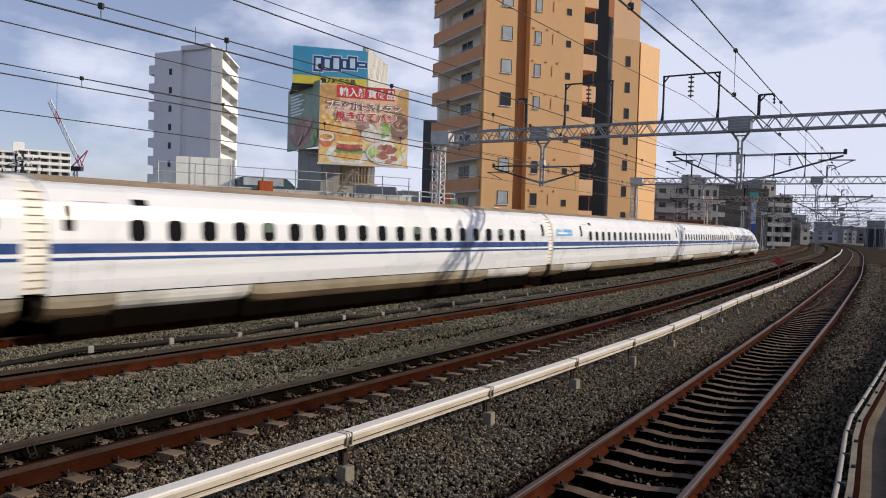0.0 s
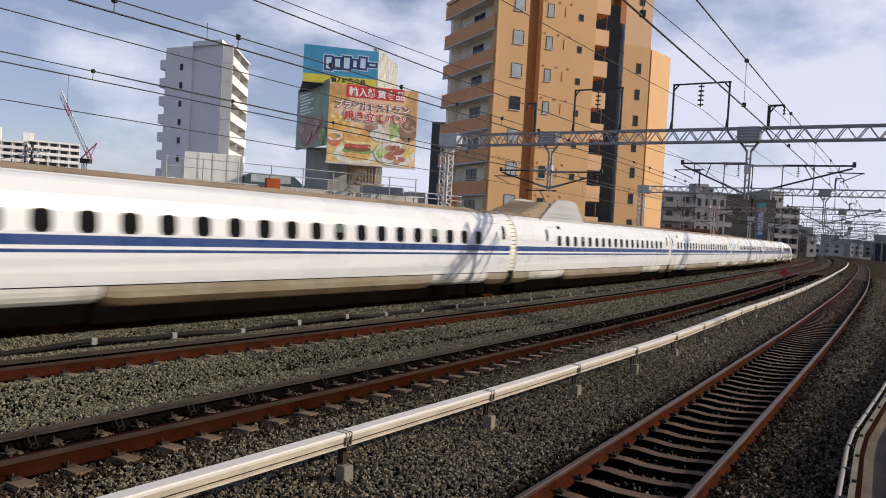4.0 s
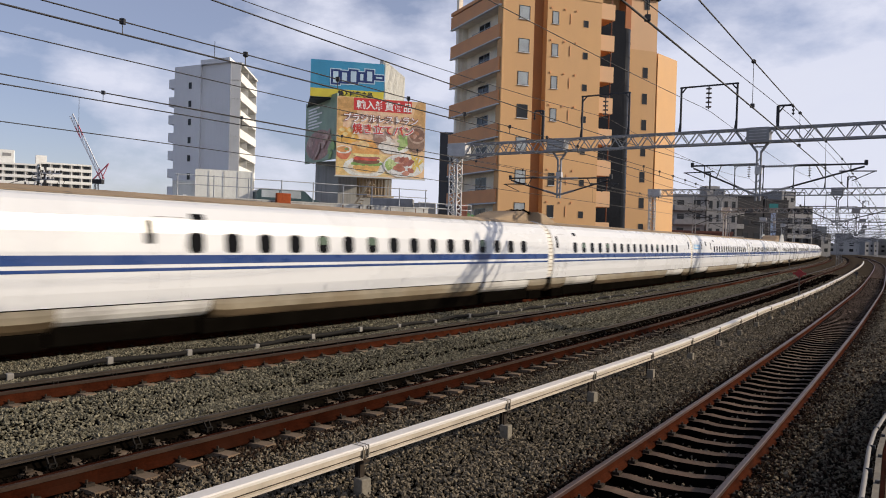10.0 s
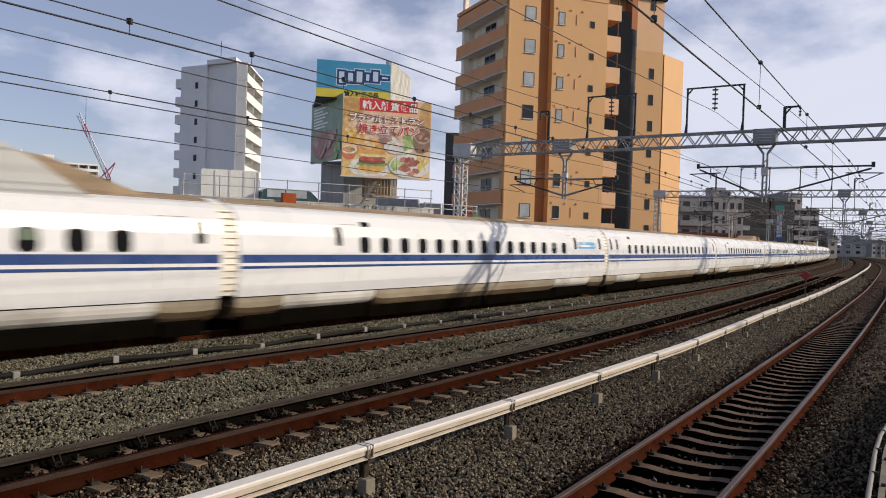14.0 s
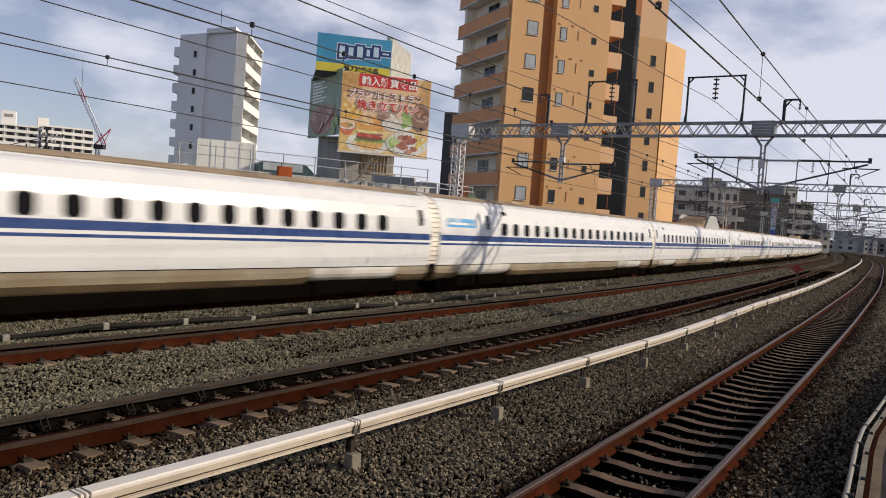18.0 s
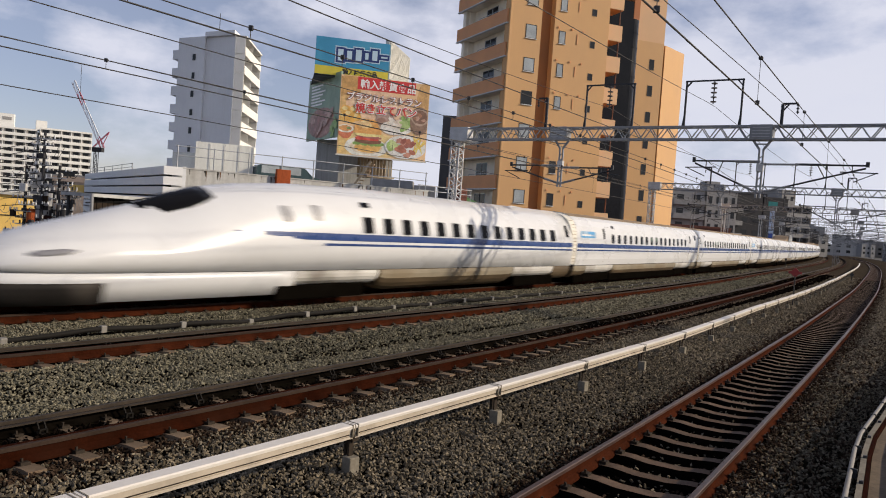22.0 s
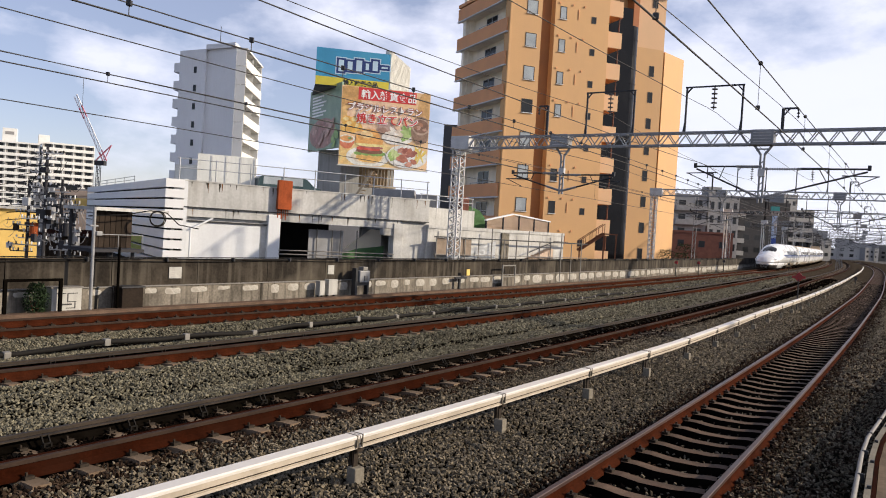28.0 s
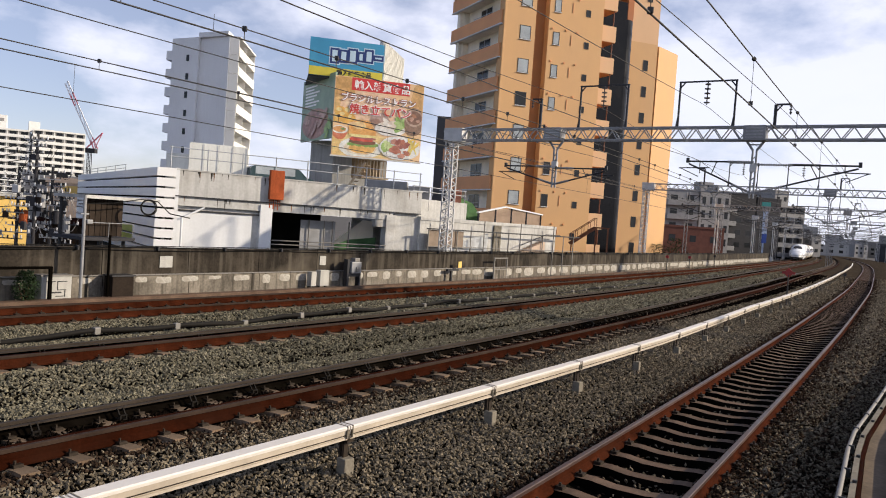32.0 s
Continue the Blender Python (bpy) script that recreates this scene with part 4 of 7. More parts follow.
        part("head_lamp", bm, M_lamp, car, "slim swept head lamp", smooth=True)
        # stripe that starts as a point on the cheek
        sg = "R" if sd > 0 else "L"
        bm = bmesh.new()
        rows = []
        for u, z0, z1 in ((6.1, 2.03, 2.06), (7.2, 1.96, 2.065), (8.5, 1.86, 2.07), (10.2, 1.85, 2.07)):
            h = nose_ring(u)
            zs = [z0, (z0 + z1) / 2, z1]
            rows.append([(sd * (float(np.interp(z, [p[1] for p in h], [p[0] for p in h])) + 0.006), y_tip + u, z) for z in zs])
        for y in np.linspace(y_tip + 12, LEN / 2 - 0.02, 5):
            h = nose_ring(12.5)
            rows.append([(sd * (float(np.interp(z, [p[1] for p in h], [p[0] for p in h])) + 0.006), y, z) for z in (1.85, 1.96, 2.07)])
        sweep(bm, rows[0], rows, closed=False)
        part("blue_stripe", bm, M_blue, car, "blue stripe tapering onto the nose")
        bm = bmesh.new()
        rows = []
        for y in np.linspace(y_tip + 9.4, LEN / 2 - 0.02, 5):
            h = nose_ring(12.5)
            rows.append([(sd * (float(np.interp(z, [p[1] for p in h], [p[0] for p in h])) + 0.006), y, z) for z in (1.69, 1.73, 1.765)])
        sweep(bm, rows[0], rows, closed=False)
        part("thin_stripe", bm, M_blue, car)

        def cheek_pane(u, w, z0, z1, name, label, pane=M_tglass):
            h = nose_ring(u if u < 11.2 else 12.5)
            b = bmesh.new()
            rows = []
            for yy in (-w / 2, w / 2):
                rows.append([(sd * (float(np.interp(z, [p[1] for p in h], [p[0] for p in h])) + (0.016 if u < 11.2 else 0.034)), y_tip + u + yy, z) for z in np.linspace(z0, z1, 11)])
            sweep(b, rows[0], rows, closed=False)
            bmesh.ops.solidify(b, geom=b.faces[:], thickness=0.008)
            part(name, b, pane, car, label)
        cheek_pane(8.0, 0.42, 2.36, 2.80, "cab_pane", "crew door window", M_cabpane)
        cheek_pane(9.2, 0.42, 2.44, 2.88, "cab_pane", "", M_cabpane)
        cheek_pane(11.5, 0.42, 2.95, 3.10, "destination_display", "")
        for k in range(14):
            cheek_pane(11.45 + 1.035 * k, 0.48, 2.12, 2.63, "window_pane", "")
        cheek_pane(26.5, 0.26, 2.34, 2.90, "door_pane", "")
    shared("gangway_bellows", bellows_mesh, M_trim, car, Matrix.Translation((0, LEN / 2 + 0.25, 0)), "cream gangway bellows between cars")
    bm = boxes(((-0.9, -8.0, 0.5), (0.9, 12.2, 0.9)))
    part("underframe", bm, M_under, car)


CARS = []
for index in range(16):
    CARS.append(build_car(index))


def tail_tip(t):
    """Arc length of the rear nose tip."""
    run = np.interp(t, [0, 2.25, 4.5, 6.75, 9, 11, 13, 15.0, 17, 18.75, 20.5, 22.5, 23, 24, 25.5, 28, 30, 32],
                    [-294.35, -268.8, -242.0, -213.9, -184.85, -157.6, -129.35, -99.7, -69.4, -43.3, -16.9, 14.5, 22.5, 38.5, 62.8, 104.6, 139.3, 175.0])
    late = np.interp(t, [0, 0.5, 1, 1.5, 2.5, 3.5, 4.5, 5.5, 6.5, 7.5, 8.5, 9.5, 11, 12, 13, 15.5, 16, 16.5, 17.5, 18, 18.5, 19, 19.5, 20.5, 21.5], [0.15, 0.45, 0.8, 0.98, 1.03, 1.07, 0.97, 0.83, 0.68, 0.58, 0.30, 0.20, 0.06, 0.1, 0.33, 1.1, 1.33, 1.38, 1.37, 1.28, 1.15, 0.92, 0.6, 0.15, 0.0])
    return float(run - late)


def motions():
    times = [0.5 * k for k in range(65)]
    for index, car in enumerate(CARS):
        rows = []
        for t in times:
            # rear car has index 15; the leading one, index 0, is turned about
            base = tail_tip(t) + 14.85 + (15 - index) * PITCH_C
            p, q = along(base - 8.75), along(base + 8.75)
            d = q - p
            m = Matrix.Translation((p + q) / 2) @ Matrix.Rotation(math.atan2(-d.x, d.y), 4, "Z")
            if index == 0:
                m = m @ Matrix.Rotation(math.pi, 4, "Z")
            rows.append((t, m))
        walk(car, rows)


# ---- gantries over the tracks; x to the right of the far main track, z up ----
def truss(bm, x0, x1, z0, z1, w, step):
    n = max(2, round((x1 - x0) / step))
    for y in (-w, w):
        for z in (z0, z1):
            bar(bm, (x0, y, z), (x1, y, z), 0.07, 0.07)
        for i in range(n):
            a, b = x0 + (x1 - x0) * i / n, x0 + (x1 - x0) * (i + 1) / n
            m = (a + b) / 2
            bar(bm, (a, y, z0), (m, y, z1), 0.04, 0.04)
            bar(bm, (m, y, z1), (b, y, z0), 0.04, 0.04)
    for i in range(n + 1):
        a = x0 + (x1 - x0) * i / n
        for z in (z0, z1):
            bar(bm, (a, -w, z), (a, w, z), 0.04, 0.04)
    return bm


def insulator(bm, a, b, r=0.07, n=6):
    a, b = Vector(a), Vector(b)
    rod(bm, a, b, 0.025, 6)
    for i in range(n):
        p = a.lerp(b, (i + 0.5) / n)
        d = (b - a).normalized() * 0.02
        rod(bm, p - d, p + d, r, 10)


def arm_set(root, x, xs, zt, zl, dirn):
    """A hinged bracket from the hanger at x out to xs."""
    bm = bmesh.new()
    mid = x + (xs - x) * 0.38
    insulator(bm, (x, 0, zt), (mid, 0, zt), 0.052, 16)
    part("insulator", bm, M_galv_d, root)
    bm = bmesh.new()
    insulator(bm, (x, 0, zl), (x + (xs - x) * 0.3, 0, zl + (zt - 0.1 - zl) * 0.3), 0.052, 14)
    part("insulator", bm, M_galv_d, root)
    bm = bmesh.new()
    rod(bm, (mid, 0, zt), (xs, 0, zt), 0.035, 8)
    rod(bm, (x + (xs - x) * 0.3, 0, zl + (zt - 0.1 - zl) * 0.3), (xs - dirn * 0.05, 0, zt - 0.1), 0.035, 8)
    rod(bm, (x + (xs - x) * 0.55, 0, zt), (x + (xs - x) * 0.62, 0, zl + (zt - zl) * 0.6), 0.02, 6)
    rod(bm, (xs - dirn * 0.9, 0, zt - 0.25), (xs + dirn * 0.35, 0, zt - 0.28), 0.022, 6)
    rod(bm, (xs - dirn * 0.5, 0, zt), (xs - dirn * 0.5, 0, zt - 0.27), 0.02, 6)
    rod(bm, (xs + dirn * 0.3, 0, zt - 0.28), (xs - dirn * 0.45, 0.05, zt - 0.62), 0.018, 6)
    box(bm, (xs - 0.06, -0.05, zt - 0.06), (xs + 0.06, 0.05, zt + 0.14), 0.01)
    part("bracket_arm", bm, M_iron, root, "dark hinged catenary bracket")


def build_gantry(slim=False):
    root = empty("catenary_gantry", None, "grey steel lattice gantry carrying overhead wires across tracks", "gantry", "gantries along the line")
    bm = bmesh.new()
    for x in (-3.93, -3.47):
        for y in (-0.22, 0.22):
            if not slim:
                bar(bm, (x, y, -0.2), (x, y, 6.8), 0.06, 0.06)
        if slim:
            bar(bm, (x + math.copysign(0.08, -3.7 - x), 0, -0.2), (x + math.copysign(0.08, -3.7 - x), 0, 6.8), 0.13, 0.16)
    n = 15
    for i in range(0 if slim else n):
        a, b = 0.9 + 5.9 * i / n, 0.9 + 5.9 * (i + 1) / n
        m = (a + b) / 2
        for y in (-0.22, 0.22):
            bar(bm, (-3.93, y, a), (-3.47, y, m), 0.032, 0.032)
            bar(bm, (-3.47, y, m), (-3.93, y, b), 0.032, 0.032)
        for x in (-3.93, -3.47):
            bar(bm, (x, -0.22, a), (x, 0.22, m), 0.032, 0.032)
            bar(bm, (x, 0.22, m), (x, -0.22, b), 0.032, 0.032)
    part("twin_post" if slim else "lattice_post", bm, M_galv, root, "slim twin steel post" if slim else "galvanised lattice post")
    part("post_foot", boxes(((-4.0, -0.3, -0.6), (-3.4, 0.3, 0.45)), bevel=0.03), M_conc, root, "concrete post foot")
    bm = bmesh.new()
    for x in (24.0, 24.46):
        for y in (-0.22, 0.22):
            bar(bm, (x, y, -0.2), (x, y, 6.8), 0.06, 0.06)
    for i in range(n):
        a, b = 0.3 + 6.5 * i / n, 0.3 + 6.5 * (i + 1) / n
        for y in (-0.22, 0.22):
            bar(bm, (24.0, y, a), (24.46, y, b), 0.032, 0.032)
    part("lattice_post", bm, M_galv, root, "galvanised lattice post")
    part("truss_beam", truss(bmesh.new(), -3.0, 24.6, 6.82, 7.34, 0.22, 0.72), M_galv_d, root, "grey lattice beam")
    part("end_box", boxes(((-4.05, -0.28, 6.74), (-3.0, 0.28, 7.42)), bevel=0.03), M_galv, root, "plated beam end")
    for x0, x1 in ((1.45, 2.3), (10.2, 11.05)):
        bm = boxes(((x0, -0.28, 6.78), (x1, 0.28, 7.39)), bevel=0.02)
        part("splice_box", bm, M_galv_d, root, "plated beam joint")
        part("splice_ribs", boxes(*[((x0 + 0.1, -0.295, z), (x1 - 0.1, -0.27, z + 0.02)) for z in (6.9, 7.02, 7.14, 7.26)]), M_galv, root)
    for x, zl in ((2.0, 4.65), (10.65, 4.5)):
        bm = bmesh.new()
        for sx in (-1, 1):
            bar(bm, (x + sx * 0.34, 0, 6.8), (x + sx * 0.075, 0, 6.42), 0.07, 0.09)
            bar(bm, (x + sx * 0.075, 0, 6.45), (x + sx * 0.075, 0, zl), 0.065, 0.09)
        for k in range(6):
            z = zl + 0.15 + k * (6.2 - zl) / 6
            bar(bm, (x - 0.075, 0, z), (x + 0.075, 0, z + 0.12), 0.04, 0.04)
        bar(bm, (x - 0.22, 0, 6.64), (x + 0.22, 0, 6.64), 0.05, 0.05)
        part("hanger", bm, M_galv_d, root, "forked drop post")
        part("hanger_plate", boxes(((x - 0.13, -0.1, 5.55), (x + 0.13, 0.1, 5.85)), bevel=0.01), M_galv, root)
    arm_set(root, 2.0, -0.55, 5.62, 4.8, -1)
    arm_set(root, 2.0, 4.5, 5.55, 4.8, 1)
    arm_set(root, 10.65, 8.05, 5.95, 4.7, -1)
    arm_set(root, 10.65, 14.4, 5.85, 4.7, 1)
    for x0, x1 in ((3.05, 5.25), (7.5, 9.75)):
        bm = bmesh.new()
        for x in (x0, x1):
            bar(bm, (x, 0, 7.3), (x, 0, 9.25), 0.07, 0.07)
            bar(bm, (x - 0.08, 0, 7.3), (x, 0, 7.9), 0.05, 0.05)
        bar(bm, (x0 - 0.05, 0, 9.25), (x1 + 0.05, 0, 9.25), 0.06, 0.06)
        bar(bm, (x0, 0, 9.0), (x0 + 0.2, 0, 9.23), 0.05, 0.05)
        bar(bm, (x1, 0, 9.0), (x1 - 0.2, 0, 9.23), 0.05, 0.05)
        part("feeder_frame", bm, M_iron, root, "portal frame for a feeder wire")
        bm = bmesh.new()
        insulator(bm, ((x0 + x1) / 2, 0, 9.22), ((x0 + x1) / 2, 0, 8.28), 0.12, 5)
        part("insulator", bm, M_ceram, root, "hanging disc insulator")
    for x, zt, d in ((1.1, 8.75, -0.45), (11.3, 8.22, 0.55)):
        bm = bmesh.new()
        bar(bm, (x, 0, 7.3), (x, 0, zt), 0.11, 0.09)
        bar(bm, (x, 0, zt), (x + d, 0, zt), 0.07, 0.07)
        bar(bm, (x, 0, zt - 0.3), (x + d * 0.45, 0, zt), 0.05, 0.05)
        insulator(bm, (x + d, 0, zt), (x + d, 0, zt - 0.4), 0.055, 3)
        part("short_mast", bm, M_iron, root, "short mast with insulator")
    return root


GANTRY = build_gantry()
GANTRY.matrix_basis = on_line(31.0)
copy_thing(GANTRY, on_line(64))
GANTRY_SLIM = build_gantry(True)
GANTRY_SLIM.matrix_basis = on_line(97)
for s in (130, 163, 196, 229, 262, 295, 328, 361):
    copy_thing(GANTRY_SLIM, on_line(s))


def build_mast():
    root = empty("line_mast", None, "slim grey mast with bracket arms beside the tracks", "mast", "masts along the line")
    bm = bmesh.new()
    for x in (-0.16, 0.16):
        bar(bm, (x, 0, -0.6), (x, 0, 8.2), 0.07, 0.09)
    for k in range(12):
        bar(bm, (-0.16, 0, 0.6 * k), (0.16, 0, 0.6 * k + 0.6), 0.035, 0.035)
    part("post", bm, M_galv_d, root)
    for z, w in ((7.6, 1.5), (5.7, 2.6)):
        bm = bmesh.new()
        rod(bm, (0, 0, z), (w, 0, z), 0.045, 6)
        rod(bm, (0, 0, z - 0.9), (w * 0.8, 0, z - 0.05), 0.035, 6)
        part("arm", bm, M_iron, root)
        bm = bmesh.new()
        insulator(bm, (w, 0, z), (w, 0, z - 0.45), 0.09, 3)
        part("insulator", bm, M_ceram, root)
    return root


MAST = build_mast()
MAST.matrix_basis = on_line(84, 4.6)
mr = random.Random(12)
for k in range(30):
    s = 100 + 9.5 * k + mr.uniform(-3, 3)
    e = mr.choice((5.0, 6.5, -6.6, -19.5, -24.0, -29.0))
    copy_thing(MAST, on_line(s, e, 0, mr.choice((0, 180))))


# ---- overhead wires ----
def wire_run(off, zf, s0, s1, r, name, parent, step=1.5):
    rg = [(r * math.cos(a), r * math.sin(a)) for a in np.linspace(0, 2 * math.pi, 6)[:-1]]
    bm = bmesh.new()
    sweep(bm, rg, [[along(s, off(s) + e, zf(s) + z) for e, z in rg] for s in np.arange(s0, s1, step)])
    return part(name, bm, M_wire, parent, smooth=True)


def span(s, low, high, a=-2.0, ln=33.0):
    u = ((s - a) % ln) / ln
    return low + (high - low) * (2 * u - 1) ** 2


centre = {1: lambda s: near_rail(1, s) + 0.72, 2: lambda s: smooth_nodes(s, [-60, 5, 18, 36, 80, 140, 700], [-9.6, -9.25, -9.2, -8.1, -7.2, -7.5, -7.6]), 3: lambda s: near_rail(3, s) + 0.72, 4: lambda s: 0.0}
WIRES = {1: (5.0, 5.03, 5.77, 5.91), 2: (4.98, 5.13, 5.61, 6.05), 3: (5.04, 5.20, 5.86, 6.05), 4: (4.96, 5.78, 5.98, 6.1)}
for tr, (zc, za, zm, zh) in WIRES.items():
    root = empty("overhead_wires", None, "dark contact and carrier wires above a track", "overhead wires", "overhead lines", "structure")
    o = centre[tr]
    wire_run(o, lambda s: zc, -60, 230, 0.012, "contact_wire", root)
    if tr != 1:
        wire_run(o, lambda s: za, -60, 160, 0.009, "auxiliary_wire", root)
    wire_run(o, lambda s: span(s, zm, zh), -60, 230, 0.011, "carrier_wire", root)
    bm, b2 = bmesh.new(), bmesh.new()
    for k in range(-8, 40):
        s = (0.0, 1.9, 1.2, 1.0, 2.2)[tr] + (0, 5.5, 1.8, 3.2, 3.0)[tr] * k
        if tr == 4:
            continue
        rod(bm, along(s, o(s), zc), along(s, o(s), za), 0.006, 4)
        for z in (za,):
            p = along(s, o(s), z)
            box(b2, p + Vector((-0.03, -0.03, -0.035)), p + Vector((0.03, 0.03, 0.035)), 0.01)
        if tr == 1:
            rod(bm, along(s, o(s), zc), along(s, o(s), span(s, zm, zh)), 0.005, 4)
            p = along(s, o(s), span(s, zm, zh))
            bmesh.ops.create_icosphere(b2, subdivisions=1, radius=0.045, matrix=Matrix.Translation(p))
    if tr == 4:
        for s in (9.2, 21.0, 40.0):
            rod(bm, along(s, 0, zc), along(s, 0, za), 0.005, 4)
    else:
        part("dropper_clamps", b2, M_iron, root, "small dark wire clamps")
    part("droppers", bm, M_wire, root)
for e, zt, sag in ((-4.15, 8.25, 0.48), (-8.62, 8.25, 0.32), (-11.85, 7.73, 0.1)):
    root = empty("feeder_wire", None, "thin feeder wire slung over the gantries", "feeder wire", "overhead lines", "structure")
    wire_run(lambda s: e, lambda s: span(s, zt - sag, zt), -60, 230, 0.011, "feeder", root)


# ---- buildings ----
GZ = -0.62


def frame_at(x, y, ux, uy):
    """A local frame: x along the facade (ux, uy), y into the house, z up."""
    return Matrix.Translation((x, y, 0)) @ Matrix.Rotation(math.atan2(uy, ux), 4, "Z")


def window(root, m, x, z, w, h, y=0.0, glass=None, frame_mat=None, sill=True):
    """A window in the plane y of the local frame m, its middle at x, z."""
    bm = boxes(((x - w / 2 - 0.05, y - 0.03, z - h / 2 - 0.05), (x - w / 2, y + 0.05, z + h / 2 + 0.05)), ((x + w / 2, y - 0.03, z - h / 2 - 0.05), (x + w / 2 + 0.05, y + 0.05, z + h / 2 + 0.05)),
               ((x - w / 2, y - 0.03, z + h / 2), (x + w / 2, y + 0.05, z + h / 2 + 0.05)), ((x - w / 2, y - 0.03, z - h / 2 - 0.05), (x + w / 2, y + 0.05, z - h / 2)))
    win = part("window_frame", bm, frame_mat or M_iron, root)
    win.matrix_basis = m
    part("pane", boxes(((x - w / 2, y - 0.012, z - h / 2), (x + w / 2, y + 0.03, z + h / 2))), glass or M_glass, win)
    if sill:
        part("sill", boxes(((x - w / 2 - 0.08, y - 0.10, z - h / 2 - 0.11), (x + w / 2 + 0.08, y + 0.02, z - h / 2 - 0.052)), bevel=0.01), M_conc_w, win)
    return win


def orange_flats():
    root = empty("apartment_block", None, "tall orange tiled apartment block with brown balconies", "apartment building")
    F = frame_at(4.47, 65.0, 9.19, 3.5)
    top = 24.3
    # front wall with a recess coloured darker than the two faces beside it
    def wl(name, a, b, material, label=""):
        ob = part(name, boxes((a, b)), material, root, label)
        ob.matrix_basis = F
        return ob
    wl("front_wall", (0, 0, GZ), (3.05, 0.9, top), M_orange)
    wl("inner_wall", (1.9, 0.9, GZ), (3.05, 9, top), M_orange)
    wl("recess_wall", (3.05, 0.75, GZ), (4.33, 9, top - 0.05), M_recess, "brown recessed strip")
    wl("front_wall", (4.33, 0, GZ), (9.83, 9, top), M_orange)
    wl("roof_edge", (-0.04, -0.05, top), (3.1, 0.95, top + 0.35), M_orange)
    wl("roof_edge", (4.28, -0.05, top), (9.9, 9, top + 0.35), M_orange)
    rng = random.Random(5)
    for k in range(8):
        z = 2.5 + 2.85 * k
        window(root, F, 2.1, z, 0.95, 1.08, glass=M_curt if rng.random() < 0.92 else M_glass)
        window(root, F, 5.15, z - 0.05, 0.55, 1.0, glass=M_curt if rng.random() < 0.8 else M_glass)
        window(root, F, 8.25, z - 0.25, 0.38, 0.5, sill=False)
        p = part("drain_pipe", boxes(((6.62, -0.05, z - 0.45), (6.70, 0.0, z + 0.45)), bevel=0.02), M_brownor, root)
        p.matrix_basis = F
        for x in (6.1, 7.25, 4.75):
            bm = bmesh.new()
            rod(bm, (x, -0.08, z + 0.78), (x, 0.0, z + 0.78), 0.09, 10)
            part("vent_cap", bm, M_brownor, root).matrix_basis = F
    # balcony side
    ux, uy = 4.08, -8.6
    ln = math.hypot(ux, uy)
    B = frame_at(0.39, 73.6, ux, uy)
    def bw(name, a, b, material, label="", bevel=0.0):
        ob = part(name, boxes((a, b), bevel=bevel), material, root, label)
        ob.matrix_basis = B
        return ob
    bw("side_wall", (0.9, 1.05, GZ), (ln - 0.9, 4, top), M_cream, "cream wall behind the balconies")
    bw("corner_wall", (ln - 0.9, 0.05, GZ), (ln + 0.02, 3, top - 0.02), M_orange)
    bw("end_wall", (0.0, 1.3, GZ), (0.9, 4, top), M_cream)
    bw("end_pier", (-0.28, 0.5, GZ), (0.9, 1.3, top), M_cream, "cream pier at the balcony end")
    for k in range(9):
        z0 = 0.35 + 2.85 * k
        bal = bw("balcony_parapet", (-0.45, -0.15, z0 - 0.15), (ln - 0.25, 0.0, z0 + 1.0), M_brownor, "brown-orange balcony parapet", 0.02)
        part("balcony_end", boxes(((-0.45, 0.0, z0 - 0.15), (-0.3, 1.4, z0 + 1.0))), M_brownor, bal)
        part("balcony_slab", boxes(((-0.45, 0.0, z0 - 0.2), (ln - 0.4, 1.5, z0 - 0.02))), M_cream, bal)
        part("slab_edge", boxes(((-0.5, -0.19, z0 - 0.27), (ln - 0.2, 0.05, z0 - 0.17))), M_conc_w, bal, "pale slab edge")
        part("handrail", rods([((ln * 0.42, -0.05, z0 + 1.14), (ln * 0.78, -0.05, z0 + 1.14)), ((ln * 0.42, -0.05, z0 + 1.0), (ln * 0.42, -0.05, z0 + 1.14)), ((ln * 0.78, -0.05, z0 + 1.0), (ln * 0.78, -0.05, z0 + 1.14))], 0.03), M_rail, bal)
        part("column", boxes(((0.25, 0.1, z0 + 1.0), (0.75, 0.5, z0 + 2.65))), M_cream, bal)
        window(root, B, ln * 0.46, z0 + 1.2, 2.0, 2.1, 1.05, frame_mat=M_rail, sill=False)
        for a, b in (((-0.03, 1.0, 0.15), (0.03, 1.04, 2.25)), ((-1.0, 0.95, 1.5), (1.0, 0.99, 1.54)), ((-1.0, 0.95, 1.3), (1.0, 0.99, 1.33))):
            part("window_bar", boxes(((ln * 0.46 + a[0], a[1], z0 + a[2]), (ln * 0.46 + b[0], b[1], z0 + b[2]))), M_rail, root, "pale window rail").matrix_basis = B
        window(root, B, ln * 0.79, z0 + 1.5, 1.2, 1.35, 1.05, frame_mat=M_rail, sill=False)
    bw("roof_edge", (-0.5, -0.15, top), (ln, 1.5, top + 0.3), M_brownor)
    # small balconies at the far end of the front
    for k in range(9):
        z0 = 0.2 + 2.85 * k
        # paler tile: the strong light on these parapets is put into the colour
        part("balcony_parapet", boxes(((9.84, 0.35, z0), (11.5, 0.5, z0 + 1.45)), bevel=0.03), M_orange_l, root).matrix_basis = F
        part("balcony_slab", boxes(((9.84, 0.5, z0), (11.5, 2.4, z0 + 0.15))), M_brownor, root).matrix_basis = F
        bm = bmesh.new()
        rod(bm, (11.2, 0.45, z0 + 1.45), (11.2, 0.45, z0 + 2.85), 0.05, 6)
        part("balcony_post", bm, M_brown, root).matrix_basis = F
